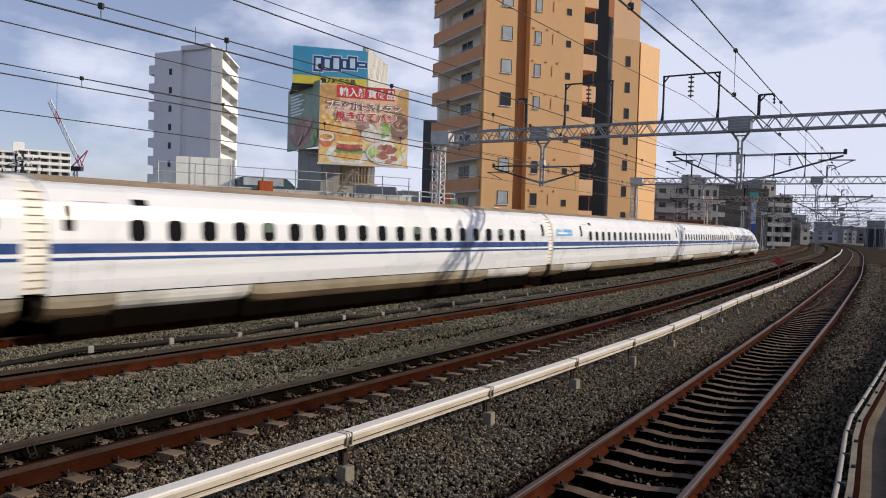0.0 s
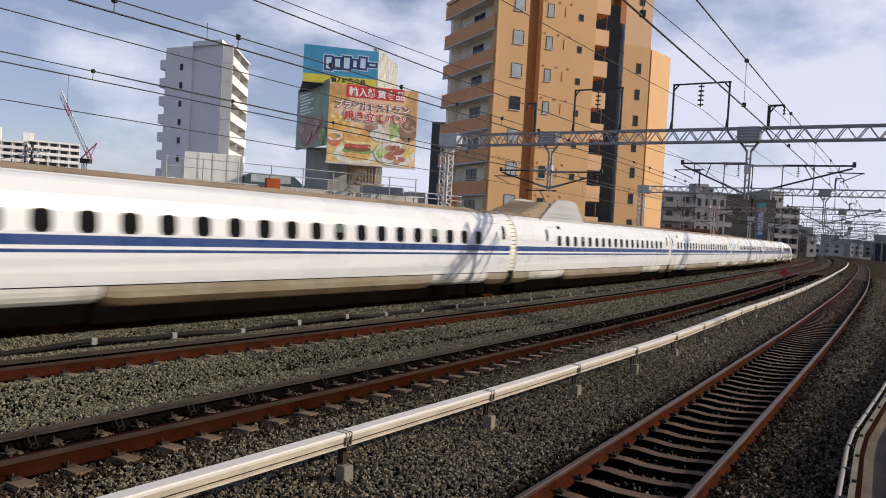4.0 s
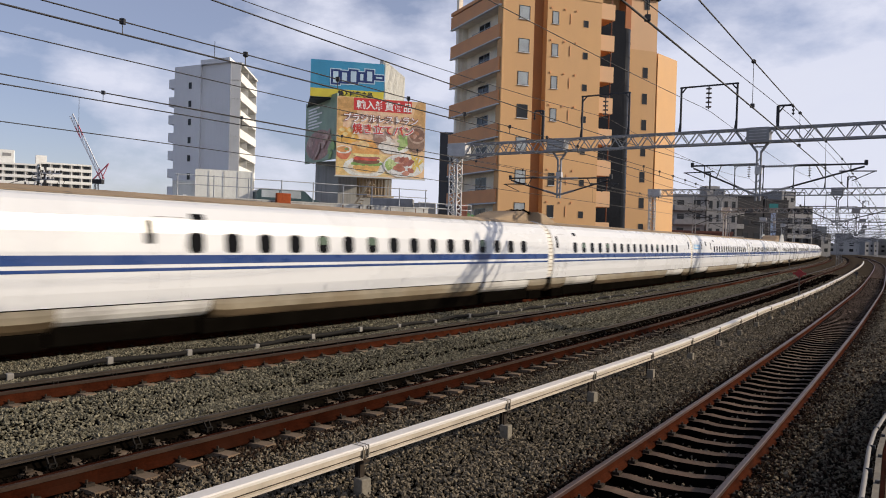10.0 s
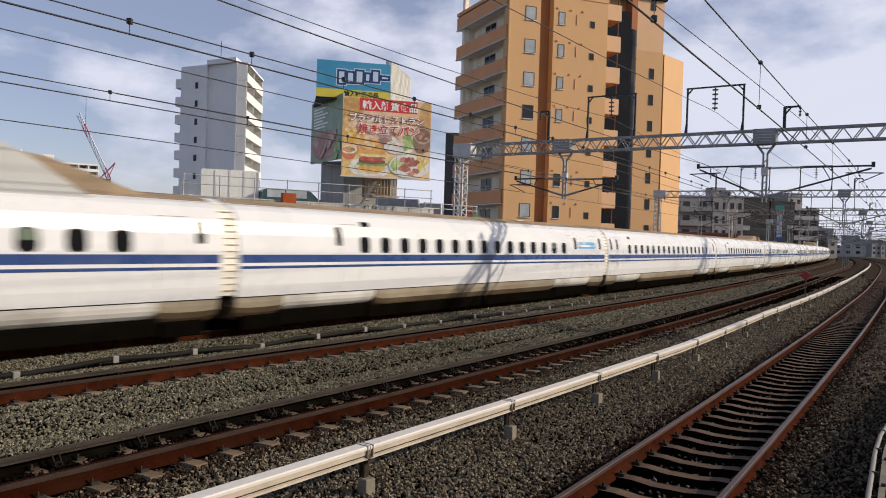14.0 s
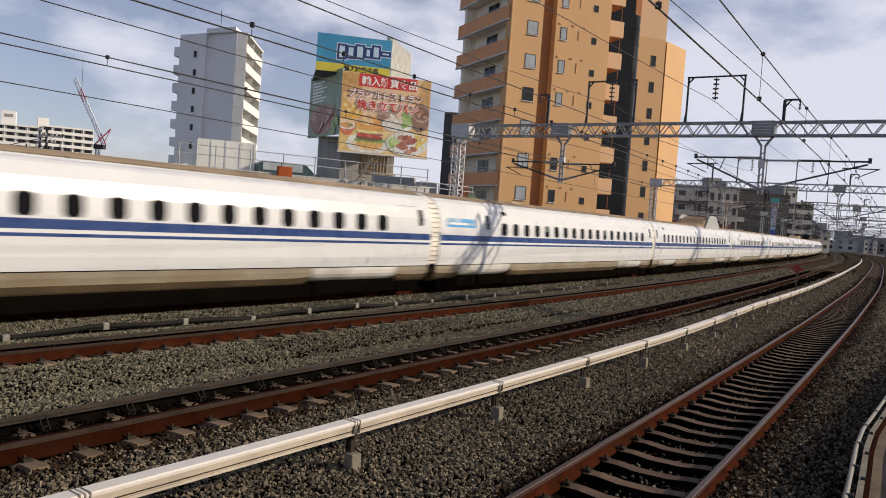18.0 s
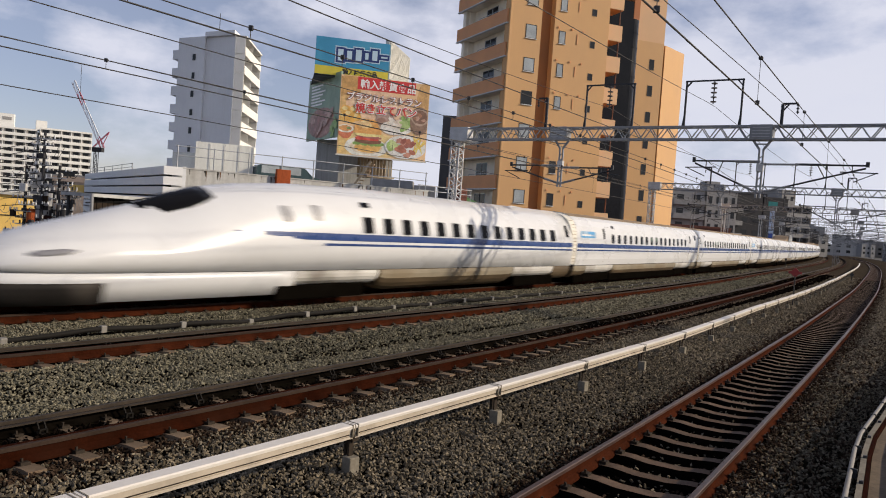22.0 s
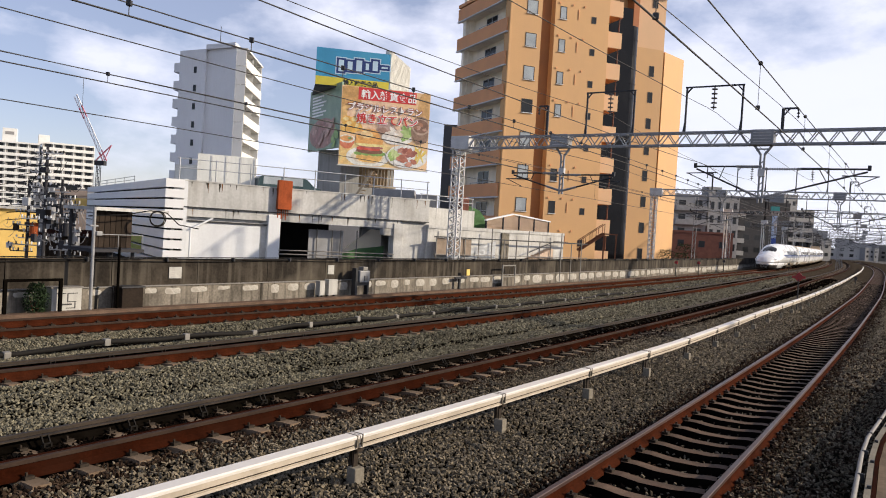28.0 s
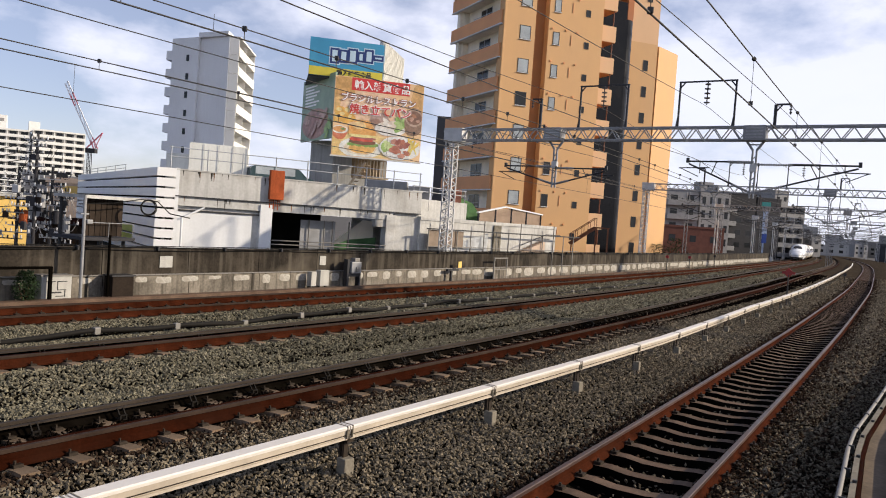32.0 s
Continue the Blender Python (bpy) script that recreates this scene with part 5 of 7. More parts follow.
    # black recess walls: the shade behind the balconies is put into their colour
    wl("balcony_back", (9.84, 2.4, GZ), (11.6, 4.0, top - 0.6), M_blackp, "recess wall coloured black for shade")
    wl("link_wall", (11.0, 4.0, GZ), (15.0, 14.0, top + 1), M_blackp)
    # black round stair tower
    bm = bmesh.new()
    rod(bm, (16.75, 75.2, GZ), (16.75, 75.2, top - 0.6), 1.15, 28)
    st = part("stair_tower", bm, M_blackp, root, "round black glazed stair tower", smooth=False)
    for k in range(16):
        bm = bmesh.new()
        rod(bm, (16.75, 75.2, 1.0 + k * 1.425), (16.75, 75.2, 1.06 + k * 1.425), 1.18, 28)
        part("tower_ring", bm, M_blackp, st)
    # far tower of the block
    T = frame_at(19.75, 82.0, 3.0, 1.05)
    def tw(name, a, b, material, label=""):
        ob = part(name, boxes((a, b)), material, root, label)
        ob.matrix_basis = T
        return ob
    tw("tower_wall", (-0.3, 0, GZ), (3.15, 9, 23.7), M_orange)
    tw("tower_wall", (-0.3, 0.02, 23.7), (3.15, 9, 29.3), M_orange_l, "paler upper shaft")
    tw("brown_pier", (-1.0, -0.12, GZ), (-0.3, 4, 29.2), M_pier, "red-brown pier")
    tw("penthouse", (-4.2, -0.25, 29.3), (3.35, 8, 32.2), M_blackp, "dark penthouse")
    tw("penthouse_wall", (-4.0, 1.2, 24.0), (0.0, 8, 29.3), M_orange)
    for k in range(10):
        z = 1.3 + 2.84 * k + (1.75 if k == 9 else 0)
        if k == 8:
            continue
        window(root, T, 1.75, z + 0.1, 0.52, 1.05, sill=False)
    bm = bmesh.new()
    prism(bm, [(22.9, 83.12), (26.0, 86.4), (25.0, 94.0), (20.0, 92.0)], GZ, 23.6)
    part("chamfer_wall", bm, M_orange, root, "sunlit corner face")
    # neighbour's dark slab beside the balconies
    ob = empty("dark_block", None, "dark grey slab building behind the apartment block", "building")
    bm = bmesh.new()
    prism(bm, [(-0.75, 78.0), (1.6, 78.0), (1.6, 86.0), (-0.75, 86.0)], GZ, 13.6)
    part("wall", bm, mat("slate cladding", (0.085, 0.09, 0.10), 0.7, var=0.12, scale=0.5, bump=0.03), ob)


orange_flats()

# outdoor stair at the foot of the flats
st = empty("outdoor_stair", None, "brown steel outdoor stair beside the orange flats", "stair")
for k in range(9):
    f = k / 8
    part("tread", boxes(((11.0 + 1.9 * f, 61.6, 1.75 + 1.4 * f), (11.28 + 1.9 * f, 62.5, 1.80 + 1.4 * f))), M_brown, st)
bm = bmesh.new()
for y in (61.6, 62.5):
    bar(bm, (11.0, y, 1.7), (13.0, y, 3.15), 0.06, 0.2)
    bar(bm, (11.0, y, 2.5), (13.0, y, 3.95), 0.05, 0.05)
    for k in range(5):
        bar(bm, (11.0 + 0.5 * k, y, 1.75 + 0.36 * k), (11.0 + 0.5 * k, y, 2.5 + 0.36 * k), 0.04, 0.04)
part("flight_rail", bm, M_brown, st)
bm = boxes(((12.9, 61.6, 3.1), (14.1, 62.5, 3.2)), ((12.95, 61.65, GZ), (13.05, 61.75, 3.1)), ((13.95, 61.65, GZ), (14.05, 61.75, 3.1)), ((11.0, 61.65, GZ), (11.1, 61.75, 1.8)))
part("landing", bm, M_brown, st)


def grey_tower():
    root = empty("apartment_tower", None, "narrow grey apartment tower with white balcony bands", "apartment building")
    bm = bmesh.new()
    prism(bm, [(-42.9, 118.2), (-38.0, 115.6), (-38.0, 116.4), (-32.8, 113.6), (-33.6, 126.5), (-41.5, 131.0)], GZ, 28.2)
    part("wall", bm, M_grey_t, root)
    bm = bmesh.new()
    prism(bm, [(-38.1, 115.8), (-32.9, 113.2), (-33.0, 119.0), (-37.5, 121.0)], 28.2, 28.9)
    part("roof_block", bm, M_grey_t, root)
    F = frame_at(-42.9, 118.2, 10.1, -4.6)
    for k in range(9):
        window(root, F, 3.45, 2.7 + 2.8 * k, 0.42, 0.85, -0.27, sill=False)
    S = frame_at(-32.75, 113.65, -0.85, 12.8)
    for k in range(10):
        z0 = 0.2 + 2.8 * k
        b = part("balcony_band", boxes(((0.15, -1.5, z0), (12.9, -1.36, z0 + 1.3)), bevel=0.02), M_white_t, root, "white balcony parapet")
        b.matrix_basis = S
        part("balcony_slab", boxes(((0.15, -1.36, z0), (12.9, 0.0, z0 + 0.18))), M_white_t, b)
        for x0, x1, y0 in ((0.0, 0.15, -1.42), (6.4, 6.5, -1.3), (12.7, 12.9, -1.42)):
            part("party_wall", boxes(((x0, y0, z0 + 0.2), (x1, 0.0, z0 + 2.8))), M_white_t, b)
        for x in (1.8, 4.6, 8.2, 11.2):
            window(root, S, x, z0 + 1.5, 1.6, 1.9, -0.03, frame_mat=M_rail, sill=False)
    top = part("balcony_roof", boxes(((0.0, -1.6, 28.0), (13.0, 0.2, 28.25))), M_white_t, root)
    top.matrix_basis = S
    # stacked balconies on the hidden side
    for k in range(9):
        bm = bmesh.new()
        prism(bm, [(-44.0, 118.9), (-42.8, 118.25), (-42.3, 121.0), (-43.6, 121.6)], 2.6 + 2.8 * k, 4.0 + 2.8 * k)
        part("side_balcony", bm, M_grey_t, root)
    bm = bmesh.new()
    rod(bm, (-36.2, 116.5, 28.9), (-36.2, 116.5, 32.0), 0.05, 5)
    part("aerial", bm, M_iron, root)


grey_tower()


GZ2 = -1.0
# scaled about the eye: nearer, yet unchanged in the camera's view
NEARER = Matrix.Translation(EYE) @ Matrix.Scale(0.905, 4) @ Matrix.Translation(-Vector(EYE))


def car_park():
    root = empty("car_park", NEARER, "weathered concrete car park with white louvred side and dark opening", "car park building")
    F = frame_at(-13.2, 36.0, 0.84, 0.54)
    L = 14.5
    def w(name, a, b, material, label="", bevel=0.0):
        ob = part(name, boxes((a, b), bevel=bevel), material, root, label)
        ob.matrix_basis = F
        return ob
    w("parapet", (0.2, 0, 3.08), (L, 0.22, 4.32), M_conc, "stained concrete roof parapet")
    w("parapet_cap", (0.15, -0.03, 4.32), (L + 0.03, 0.26, 4.38), M_conc)
    w("edge_beam", (0.2, 0.06, 2.62), (L - 1.8, 0.3, 3.08), M_conc, "concrete edge beam")
    w("drip_edge", (0.2, -0.04, 3.05), (L, 0.1, 3.10), M_iron)
    w("front_wall", (0.2, 0.25, GZ2), (4.9, 0.5, 2.62), M_conc)
    w("white_panel", (0.75, 0.18, 0.2), (4.55, 0.24, 2.35), M_conc_w, "bright white wall panel")
    w("panel_lintel", (0.6, 0.12, 2.36), (4.9, 0.24, 2.44), M_iron)
    w("column", (4.9, -0.02, GZ2), (5.55, 0.6, 2.95), M_conc_w, "white column", 0.02)
    w("column", (12.25, 0.0, GZ2), (12.85, 0.6, 2.9), M_conc, "concrete column", 0.02)
    w("roof_deck", (0.2, 0.25, 3.0), (9.3, 30, 3.3), M_asph)
    w("roof_deck", (9.3, 5.0, 3.0), (L, 30, 3.3), M_asph)
    w("upper_deck", (0.6, 8.0, 3.3), (L - 0.4, 29.5, 4.2), M_asph, "raised roof deck")
    w("side_wall", (L - 0.2, 0.25, 3.08), (L + 0.02, 14, 4.3), M_conc)
    w("rear_wall", (0.2, 29.8, GZ2), (L, 30, 4.3), M_conc)
    # near-black walls: the shade of the interior is put into their colour
    w("inner_wall", (5.55, 9.0, GZ2), (12.25, 9.2, 3.0), M_dark, "interior wall coloured near-black for shade")
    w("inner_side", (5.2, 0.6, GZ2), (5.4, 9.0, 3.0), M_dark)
    w("curved_haunch", (11.6, 0.1, 2.2), (12.25, 0.45, 2.62), M_conc)
    w("lower_wall", (12.85, 0.15, GZ2), (14.5, 0.4, 3.08), M_conc)
    # screens and pale slope inside the opening
    bm = bmesh.new()
    for x in (8.0, 8.9, 9.4, 10.4):
        rod(bm, (x, 0.9, GZ2), (x, 0.9, 2.35), 0.035, 6)
    part("screen_posts", bm, M_clamp, root).matrix_basis = F
    w("grey_screen", (7.55, 1.0, 0.4), (9.6, 1.05, 2.3), M_galv_d, "grey mesh screen")
    bm = bmesh.new()
    v = [bm.verts.new(p) for p in ((9.6, 1.6, 1.0), (12.3, 1.6, 1.0), (12.3, 1.6, 2.45), (11.6, 1.6, 2.5))]
    bm.faces.new(v)
    bmesh.ops.solidify(bm, geom=bm.faces[:], thickness=0.1)
    part("ramp_wall", bm, M_cream, root, "pale ramp wall").matrix_basis = F
    bm = bmesh.new()
    v = [bm.verts.new(p) for p in ((9.2, 1.2, 0.3), (12.3, 1.2, 0.3), (12.3, 1.2, 1.55), (10.6, 1.2, 1.35), (9.2, 1.2, 0.85))]
    bm.faces.new(v)
    bmesh.ops.solidify(bm, geom=bm.faces[:], thickness=0.25)
    part("green_bank", bm, M_green, root, "green sloping bank").matrix_basis = F
    bm = rods([((5.5, -0.02, 0.95), (12.3, -0.02, 0.95)), ((5.5, -0.02, 1.15), (12.3, -0.02, 1.15))], 0.03)
    part("opening_rail", bm, M_clamp, root).matrix_basis = F
    # roof railing
    bm = bmesh.new()
    for z in (4.95, 5.4):
        rod(bm, (0.3, 0.15, z), (L, 0.15, z), 0.022, 6)
    for k in range(9):
        rod(bm, (0.4 + k * 1.75, 0.15, 4.35), (0.4 + k * 1.75, 0.15, 5.45), 0.03, 6)
    part("roof_railing", bm, M_rail, root, "thin metal roof railing").matrix_basis = F
    part("drain_box", boxes(((5.25, -0.28, 3.25), (6.0, -0.02, 4.75)), bevel=0.03), M_rustbox, root, "rust-orange box on the parapet").matrix_basis = F
    for x, wd, ln in ((5.36, 0.03, 0.45), (5.47, 0.02, 0.3), (5.56, 0.035, 0.5), (5.68, 0.02, 0.36), (5.78, 0.03, 0.55), (5.9, 0.02, 0.33)):
        part("rust_run", boxes(((x - wd, -0.03, 3.26 - ln), (x + wd, -0.021, 3.26))), M_rustbox, root).matrix_basis = F
    bm = bmesh.new()
    rod(bm, (1.0, -0.05, 0.6), (1.0, -0.05, 2.0), 0.05, 8)
    rod(bm, (1.0, -0.05, 2.0), (2.1, 0.1, 2.6), 0.05, 8)
    part("drain_pipe", bm, M_conc_w, root).matrix_basis = F
    dr = random.Random(31)
    M_drip = mat("soot drip", (0.10, 0.09, 0.075), 0.95, var=0.3, scale=6, bump=0.0)
    M_rdrip = mat("rust drip", (0.24, 0.12, 0.06), 0.95, var=0.3, scale=6, bump=0.0)
    for k in range(46):
        x, ln, wd = dr.uniform(0.4, L - 0.2), dr.uniform(0.12, 0.55), dr.uniform(0.015, 0.05)
        z = 4.31 if k % 3 else 3.04
        y = -0.004 if k % 3 else 0.056
        if z < 4 and x > L - 2.0:
            continue
        bm = bmesh.new()
        v = [bm.verts.new((x + a * wd, y, z - q * ln)) for a, q in ((-1, 0), (1, 0), (0.7, 0.5), (0.15, 1), (-0.15, 1), (-0.6, 0.45))]
        bm.faces.new(v)
        bmesh.ops.solidify(bm, geom=bm.faces[:], thickness=0.003)
        part("drip_stain", bm, M_rdrip if dr.random() < 0.25 else M_drip, root).matrix_basis = F
    # white louvres round the corner
    S = frame_at(-13.2, 36.0, -0.54, 0.84)
    for k in range(9):
        z0 = 0.05 + 0.49 * k
        bm = boxes(((-0.05, -0.0, z0), (26.5, 0.25, z0 + 0.40)), bevel=0.01)
        l = part("louvre", bm, M_louv, root)
        l.matrix_basis = S
        part("louvre_return", boxes(((-0.10, -0.62, z0), (-0.052, 0.25, z0 + 0.40))), M_louv, l)
        if k in (1, 2):
            part("lime_facing", boxes(((5.0, 0.254, z0 + 0.01), (10.6, 0.262, z0 + 0.39))), M_lime, l, "lime green facing on the louvre")
    bm = bmesh.new()
    for z in (4.55, 4.75):
        rod(bm, (9.0, 0.0, z), (26.0, 0.0, z), 0.018, 6)
    for k in range(6):
        rod(bm, (9.1 + 3.3 * k, 0.0, 4.3), (9.1 + 3.3 * k, 0.0, 5.5 if k == 5 else 4.78), 0.025, 6)
    part("louvre_railing", bm, M_rail, root, "thin metal roof railing").matrix_basis = S
    # added near-black sheet stands in for the shade between the slats
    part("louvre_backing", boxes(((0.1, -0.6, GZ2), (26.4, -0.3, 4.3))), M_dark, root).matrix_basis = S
    part("louvre_end", boxes(((-0.02, -0.80, GZ2), (0.2, -0.625, 4.42))), M_conc_w, root).matrix_basis = S
    # low annex to the right
    A = frame_at(-1.0, 43.8, 0.70, 0.71)
    def a(name, p, q, material, label=""):
        ob = part(name, boxes((p, q)), material, root, label)
        ob.matrix_basis = A
        return ob
    a("annex_wall", (0, 0, GZ2), (13.4, 0.3, 2.75), M_conc, "low pale annex wall")
    a("rail", (0.0, -0.62, 2.24), (15.5, -0.56, 2.32), M_iron, "dark fence rail before the annex")
    a("rail", (0.0, -0.62, 1.25), (15.5, -0.57, 1.29), M_clamp)
    for k in range(13):
        a("fence_post", (0.15 + k * 1.22, -0.6, GZ2), (0.20 + k * 1.22, -0.55, 2.95 if k % 3 == 1 else 2.3), M_clamp)
    for k in range(3):
        a("mesh_panel", (0.3 + k * 1.0, -0.5, 1.2), (1.24 + k * 1.0, -0.46, 2.22), mat("brown mesh panel", (0.26, 0.205, 0.16), 0.8, var=0.2, scale=2, bump=0.05) if k == 0 else bpy.data.materials["brown mesh panel"], "brown-grey mesh panel")
    a("pillar", (6.55, -0.12, GZ2), (7.25, -0.004, 2.72), M_post, "darker concrete pillar")
    bm = bmesh.new()
    v = [bm.verts.new(p) for p in ((1.2, -0.42, 0.9), (5.6, -0.42, 0.9), (5.6, -0.42, 2.2), (3.6, -0.42, 1.75))]
    bm.faces.new(v)
    bmesh.ops.solidify(bm, geom=bm.faces[:], thickness=0.12)
    part("ramp_side", bm, M_conc_w, root, "white sloping ramp side").matrix_basis = A
    for k in range(8):
        a("step", (9.0 + 0.32 * k, -0.5, 0.9), (9.32 + 0.32 * k, -0.1, 1.15 + 0.1 * k), M_peach)
    bm = bmesh.new()
    bar(bm, (8.9, -0.5, 1.55), (11.6, -0.5, 2.35), 0.04, 0.05)
    bar(bm, (11.6, -0.5, 2.35), (13.2, -0.5, 2.35), 0.04, 0.05)
    part("stair_rail", bm, M_iron, root).matrix_basis = A
    a("annex_top", (0, -0.05, 2.75), (13.4, 0.4, 2.95), M_conc)
    a("annex_back", (0, 6, GZ2), (13.4, 6.3, 3.6), M_conc)
    a("annex_deck", (0, 0.4, 2.5), (13.4, 6, 2.7), M_asph)
    a("annex_block", (0.2, 1.0, 2.7), (5.0, 5, 4.0), M_conc, "pale raised block")
    # gabled fence on the annex roof
    gable = lambda x: float(np.interp(x, [6.0, 8.6, 12.6], [3.45, 3.98, 3.68]))
    for k in range(4):
        x0, x1 = 6.0 + k * 1.65, 7.56 + k * 1.65
        bm = bmesh.new()
        v = [bm.verts.new(p) for p in ((x0, 0.8, 2.96), (x1, 0.8, 2.96), (x1, 0.8, gable(x1)), (x0, 0.8, gable(x0)))]
        bm.faces.new(v)
        bmesh.ops.solidify(bm, geom=bm.faces[:], thickness=0.05)
        part("fence_panel", bm, M_peach, root, "peach fence panel").matrix_basis = A
        a("fence_post", (x1 + 0.01, 0.74, 2.9), (x1 + 0.09, 0.86, gable(x1) + 0.02), M_fard)
    a("fence_post", (5.9, 0.74, 2.9), (5.98, 0.86, gable(6.0)), M_fard)
    bm = bmesh.new()
    for x0, x1 in ((5.85, 8.6), (8.6, 12.7)):
        bar(bm, (x0, 0.8, gable(x0) + 0.04), (x1, 0.8, gable(x1) + 0.04), 0.2, 0.09)
    part("fence_cap", bm, M_conc_w, root).matrix_basis = A
    bm = bmesh.new()
    for z in (4.45, 4.75):
        rod(bm, (0.2, 1.05, z), (4.9, 1.05, z), 0.025, 6)
    for k in range(4):
        rod(bm, (0.3 + 1.5 * k, 1.05, 3.95), (0.3 + 1.5 * k, 1.05, 4.78), 0.03, 6)
    part("block_railing", bm, M_rail, root).matrix_basis = A
    a("red_box", (4.1, 1.3, 4.0), (4.75, 1.9, 4.85), M_brick, "dark red roof box")
    bm = bmesh.new()
    v = [bm.verts.new(p) for p in ((4.6, 2.0, 2.7), (8.2, 2.0, 2.7), (6.6, 2.0, 4.1), (4.6, 2.0, 4.6))]
    bm.faces.new(v)
    bmesh.ops.solidify(bm, geom=bm.faces[:], thickness=0.3)
    part("green_shed_end", bm, M_green, root, "dark green shed end").matrix_basis = A


car_park()


def roof_things():
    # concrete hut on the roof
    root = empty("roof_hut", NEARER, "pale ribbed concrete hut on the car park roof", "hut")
    bm = bmesh.new()
    prism(bm, [(-15.95, 48.0), (-12.6, 49.3), (-13.1, 50.4), (-16.4, 49.3)], 3.3, 6.65)
    part("wall", bm, M_hut, root)
    bm = bmesh.new()
    prism(bm, [(-17.6, 48.6), (-16.0, 48.1), (-17.0, 51.0), (-18.5, 51.0)], 3.3, 5.9)
    part("side_wall", bm, M_hut, root)
    bm = bmesh.new()
    for k in range(5):
        f = k / 4
        rod(bm, (-15.95 + 3.35 * f, 47.95 + 1.3 * f, 4.0), (-15.95 + 3.35 * f, 47.95 + 1.3 * f, 6.6), 0.018, 6)
    part("seam", bm, M_galv, root)
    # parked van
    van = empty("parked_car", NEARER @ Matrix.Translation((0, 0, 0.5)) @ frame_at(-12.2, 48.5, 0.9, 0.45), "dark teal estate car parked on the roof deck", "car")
    M_car = mat("dark teal car paint", (0.03, 0.06, 0.066), 0.3, 0.0, var=0.1, bump=0.0)
    bm = bmesh.new()
    pr = [(0, 3.75), (0, 4.5), (0.06, 4.95), (0.2, 5.1), (0.5, 5.14), (3.0, 5.14), (3.25, 5.06), (3.75, 4.6), (4.2, 4.5), (4.35, 4.3), (4.35, 3.75)]
    sweep(bm, pr, [[(x, y, z - 0.1) for x, z in pr] for y in (0.0, 0.06, 1.6, 1.66)])
    part("body", bm, M_car, van)
    # pale panes: the sky in the car's glass is put into their colour
    part("side_window", boxes(((0.35, -0.01, 4.5), (1.5, 0.01, 4.98))), M_curt, van)
    part("side_window", boxes(((1.58, -0.01, 4.5), (2.95, 0.01, 4.98))), M_curt, van)
    for x in (0.85, 3.6):
        bm = bmesh.new()
        rod(bm, (x, -0.03, 3.62), (x, 0.2, 3.62), 0.32, 16)
        part("wheel", bm, M_cable, van)
    # billboard tower
    bb = empty("billboard_tower", None, "rooftop tower with three painted restaurant billboards", "billboard")
    M_slat = mat("weathered timber slat", (0.40, 0.29, 0.17), 0.85, var=0.2, scale=2, bump=0.05, rand=0.3)
    # stem grey is darkened: the billboard's shadow is put into the colour
    M_stem = mat("streaked and shadowed stem render", (0.36, 0.36, 0.35), 0.85, var=0.15, scale=0.6, bump=0.04, streak=0.4)
    M_bbw = mat("billboard frame steel", (0.62, 0.62, 0.58), 0.6, var=0.1, bump=0.02)
    M_blueb = mat("sky blue board", (0.04, 0.30, 0.52), 0.5, var=0.12, scale=0.5, bump=0.0, stain=(0.12, 0.45, 0.58), stain_amt=0.5, stain_scale=0.4)
    M_yel = mat("yellow board", (0.66, 0.56, 0.06), 0.5, var=0.08, bump=0.0)
    M_gold = mat("orange-yellow board", (0.84, 0.57, 0.32), 0.5, var=0.12, scale=0.4, bump=0.0)
    M_redb = mat("red banner", (0.62, 0.04, 0.04), 0.5, var=0.05, bump=0.0)
    M_txt = mat("white lettering", (0.86, 0.85, 0.83), 0.5, var=0.02, bump=0.0)
    M_txr = mat("dark red lettering edge", (0.30, 0.03, 0.03), 0.5, var=0.02, bump=0.0)
    M_txk = mat("black lettering", (0.02, 0.02, 0.02), 0.5, var=0.02, bump=0.0)
    M_txb = mat("dark blue lettering edge", (0.01, 0.035, 0.16), 0.5, var=0.02, bump=0.0)
    M_grn = mat("green side board", (0.26, 0.37, 0.27), 0.5, var=0.25, scale=0.7, bump=0.0, stain=(0.45, 0.52, 0.36), stain_amt=0.5, stain_scale=0.8)
    M_pale = mat("pale blue lettering", (0.50, 0.66, 0.78), 0.5, var=0.05, bump=0.0)
    U = frame_at(-8.42, 46.0, 4.38, 1.0)
    LU = 4.5
    def u(name, a, b, material, label=""):
        ob = part(name, boxes((a, b)), material, bb, label)
        ob.matrix_basis = U
        return ob
    up = u("upper_board", (0, 0, 11.1), (LU, 0.12, 13.35), M_blueb, "sky blue upper board")
    u("lower_band", (0.0, -0.006, 11.1), (LU, 0.0, 11.62), M_yel, "yellow band")
    # brand lettering as plain bars
    x = 1.3
    for k, (w, h) in enumerate(((0.42, 0.80), (0.4, 0.66), (0.45, 0.76), (0.3, 0.5), (0.42, 0.70), (0.5, 0.2))):
        z0 = 12.2 - h * 0.3 + 0.05 * k
        for d, q, mm in ((0.13, -0.010, M_pale), (0.07, -0.014, M_txb), (-0.05, -0.018, M_pale)):
            ob = part("letter_shape", boxes(((x - d, q, z0 - d), (x + w + d, q + 0.006, z0 + h + d)), bevel=0.0), mm, bb)
            ob.matrix_basis = U
        x += w + 0.13
    # ribbed side of the upper sign box
    V = frame_at(-4.03, 47.0, 1.0, 5.0)
    ob = part("sign_side", boxes(((0, 0.05, 11.25), (5.0, 0.3, 13.6))), M_bbw, bb, "white corrugated sign side")
    ob.matrix_basis = V
    for k in range(24):
        o2 = part("side_rib", boxes(((0.1 + k * 0.205, -0.05, 11.25), (0.2 + k * 0.205, 0.05, 13.6))), M_bbw, bb)
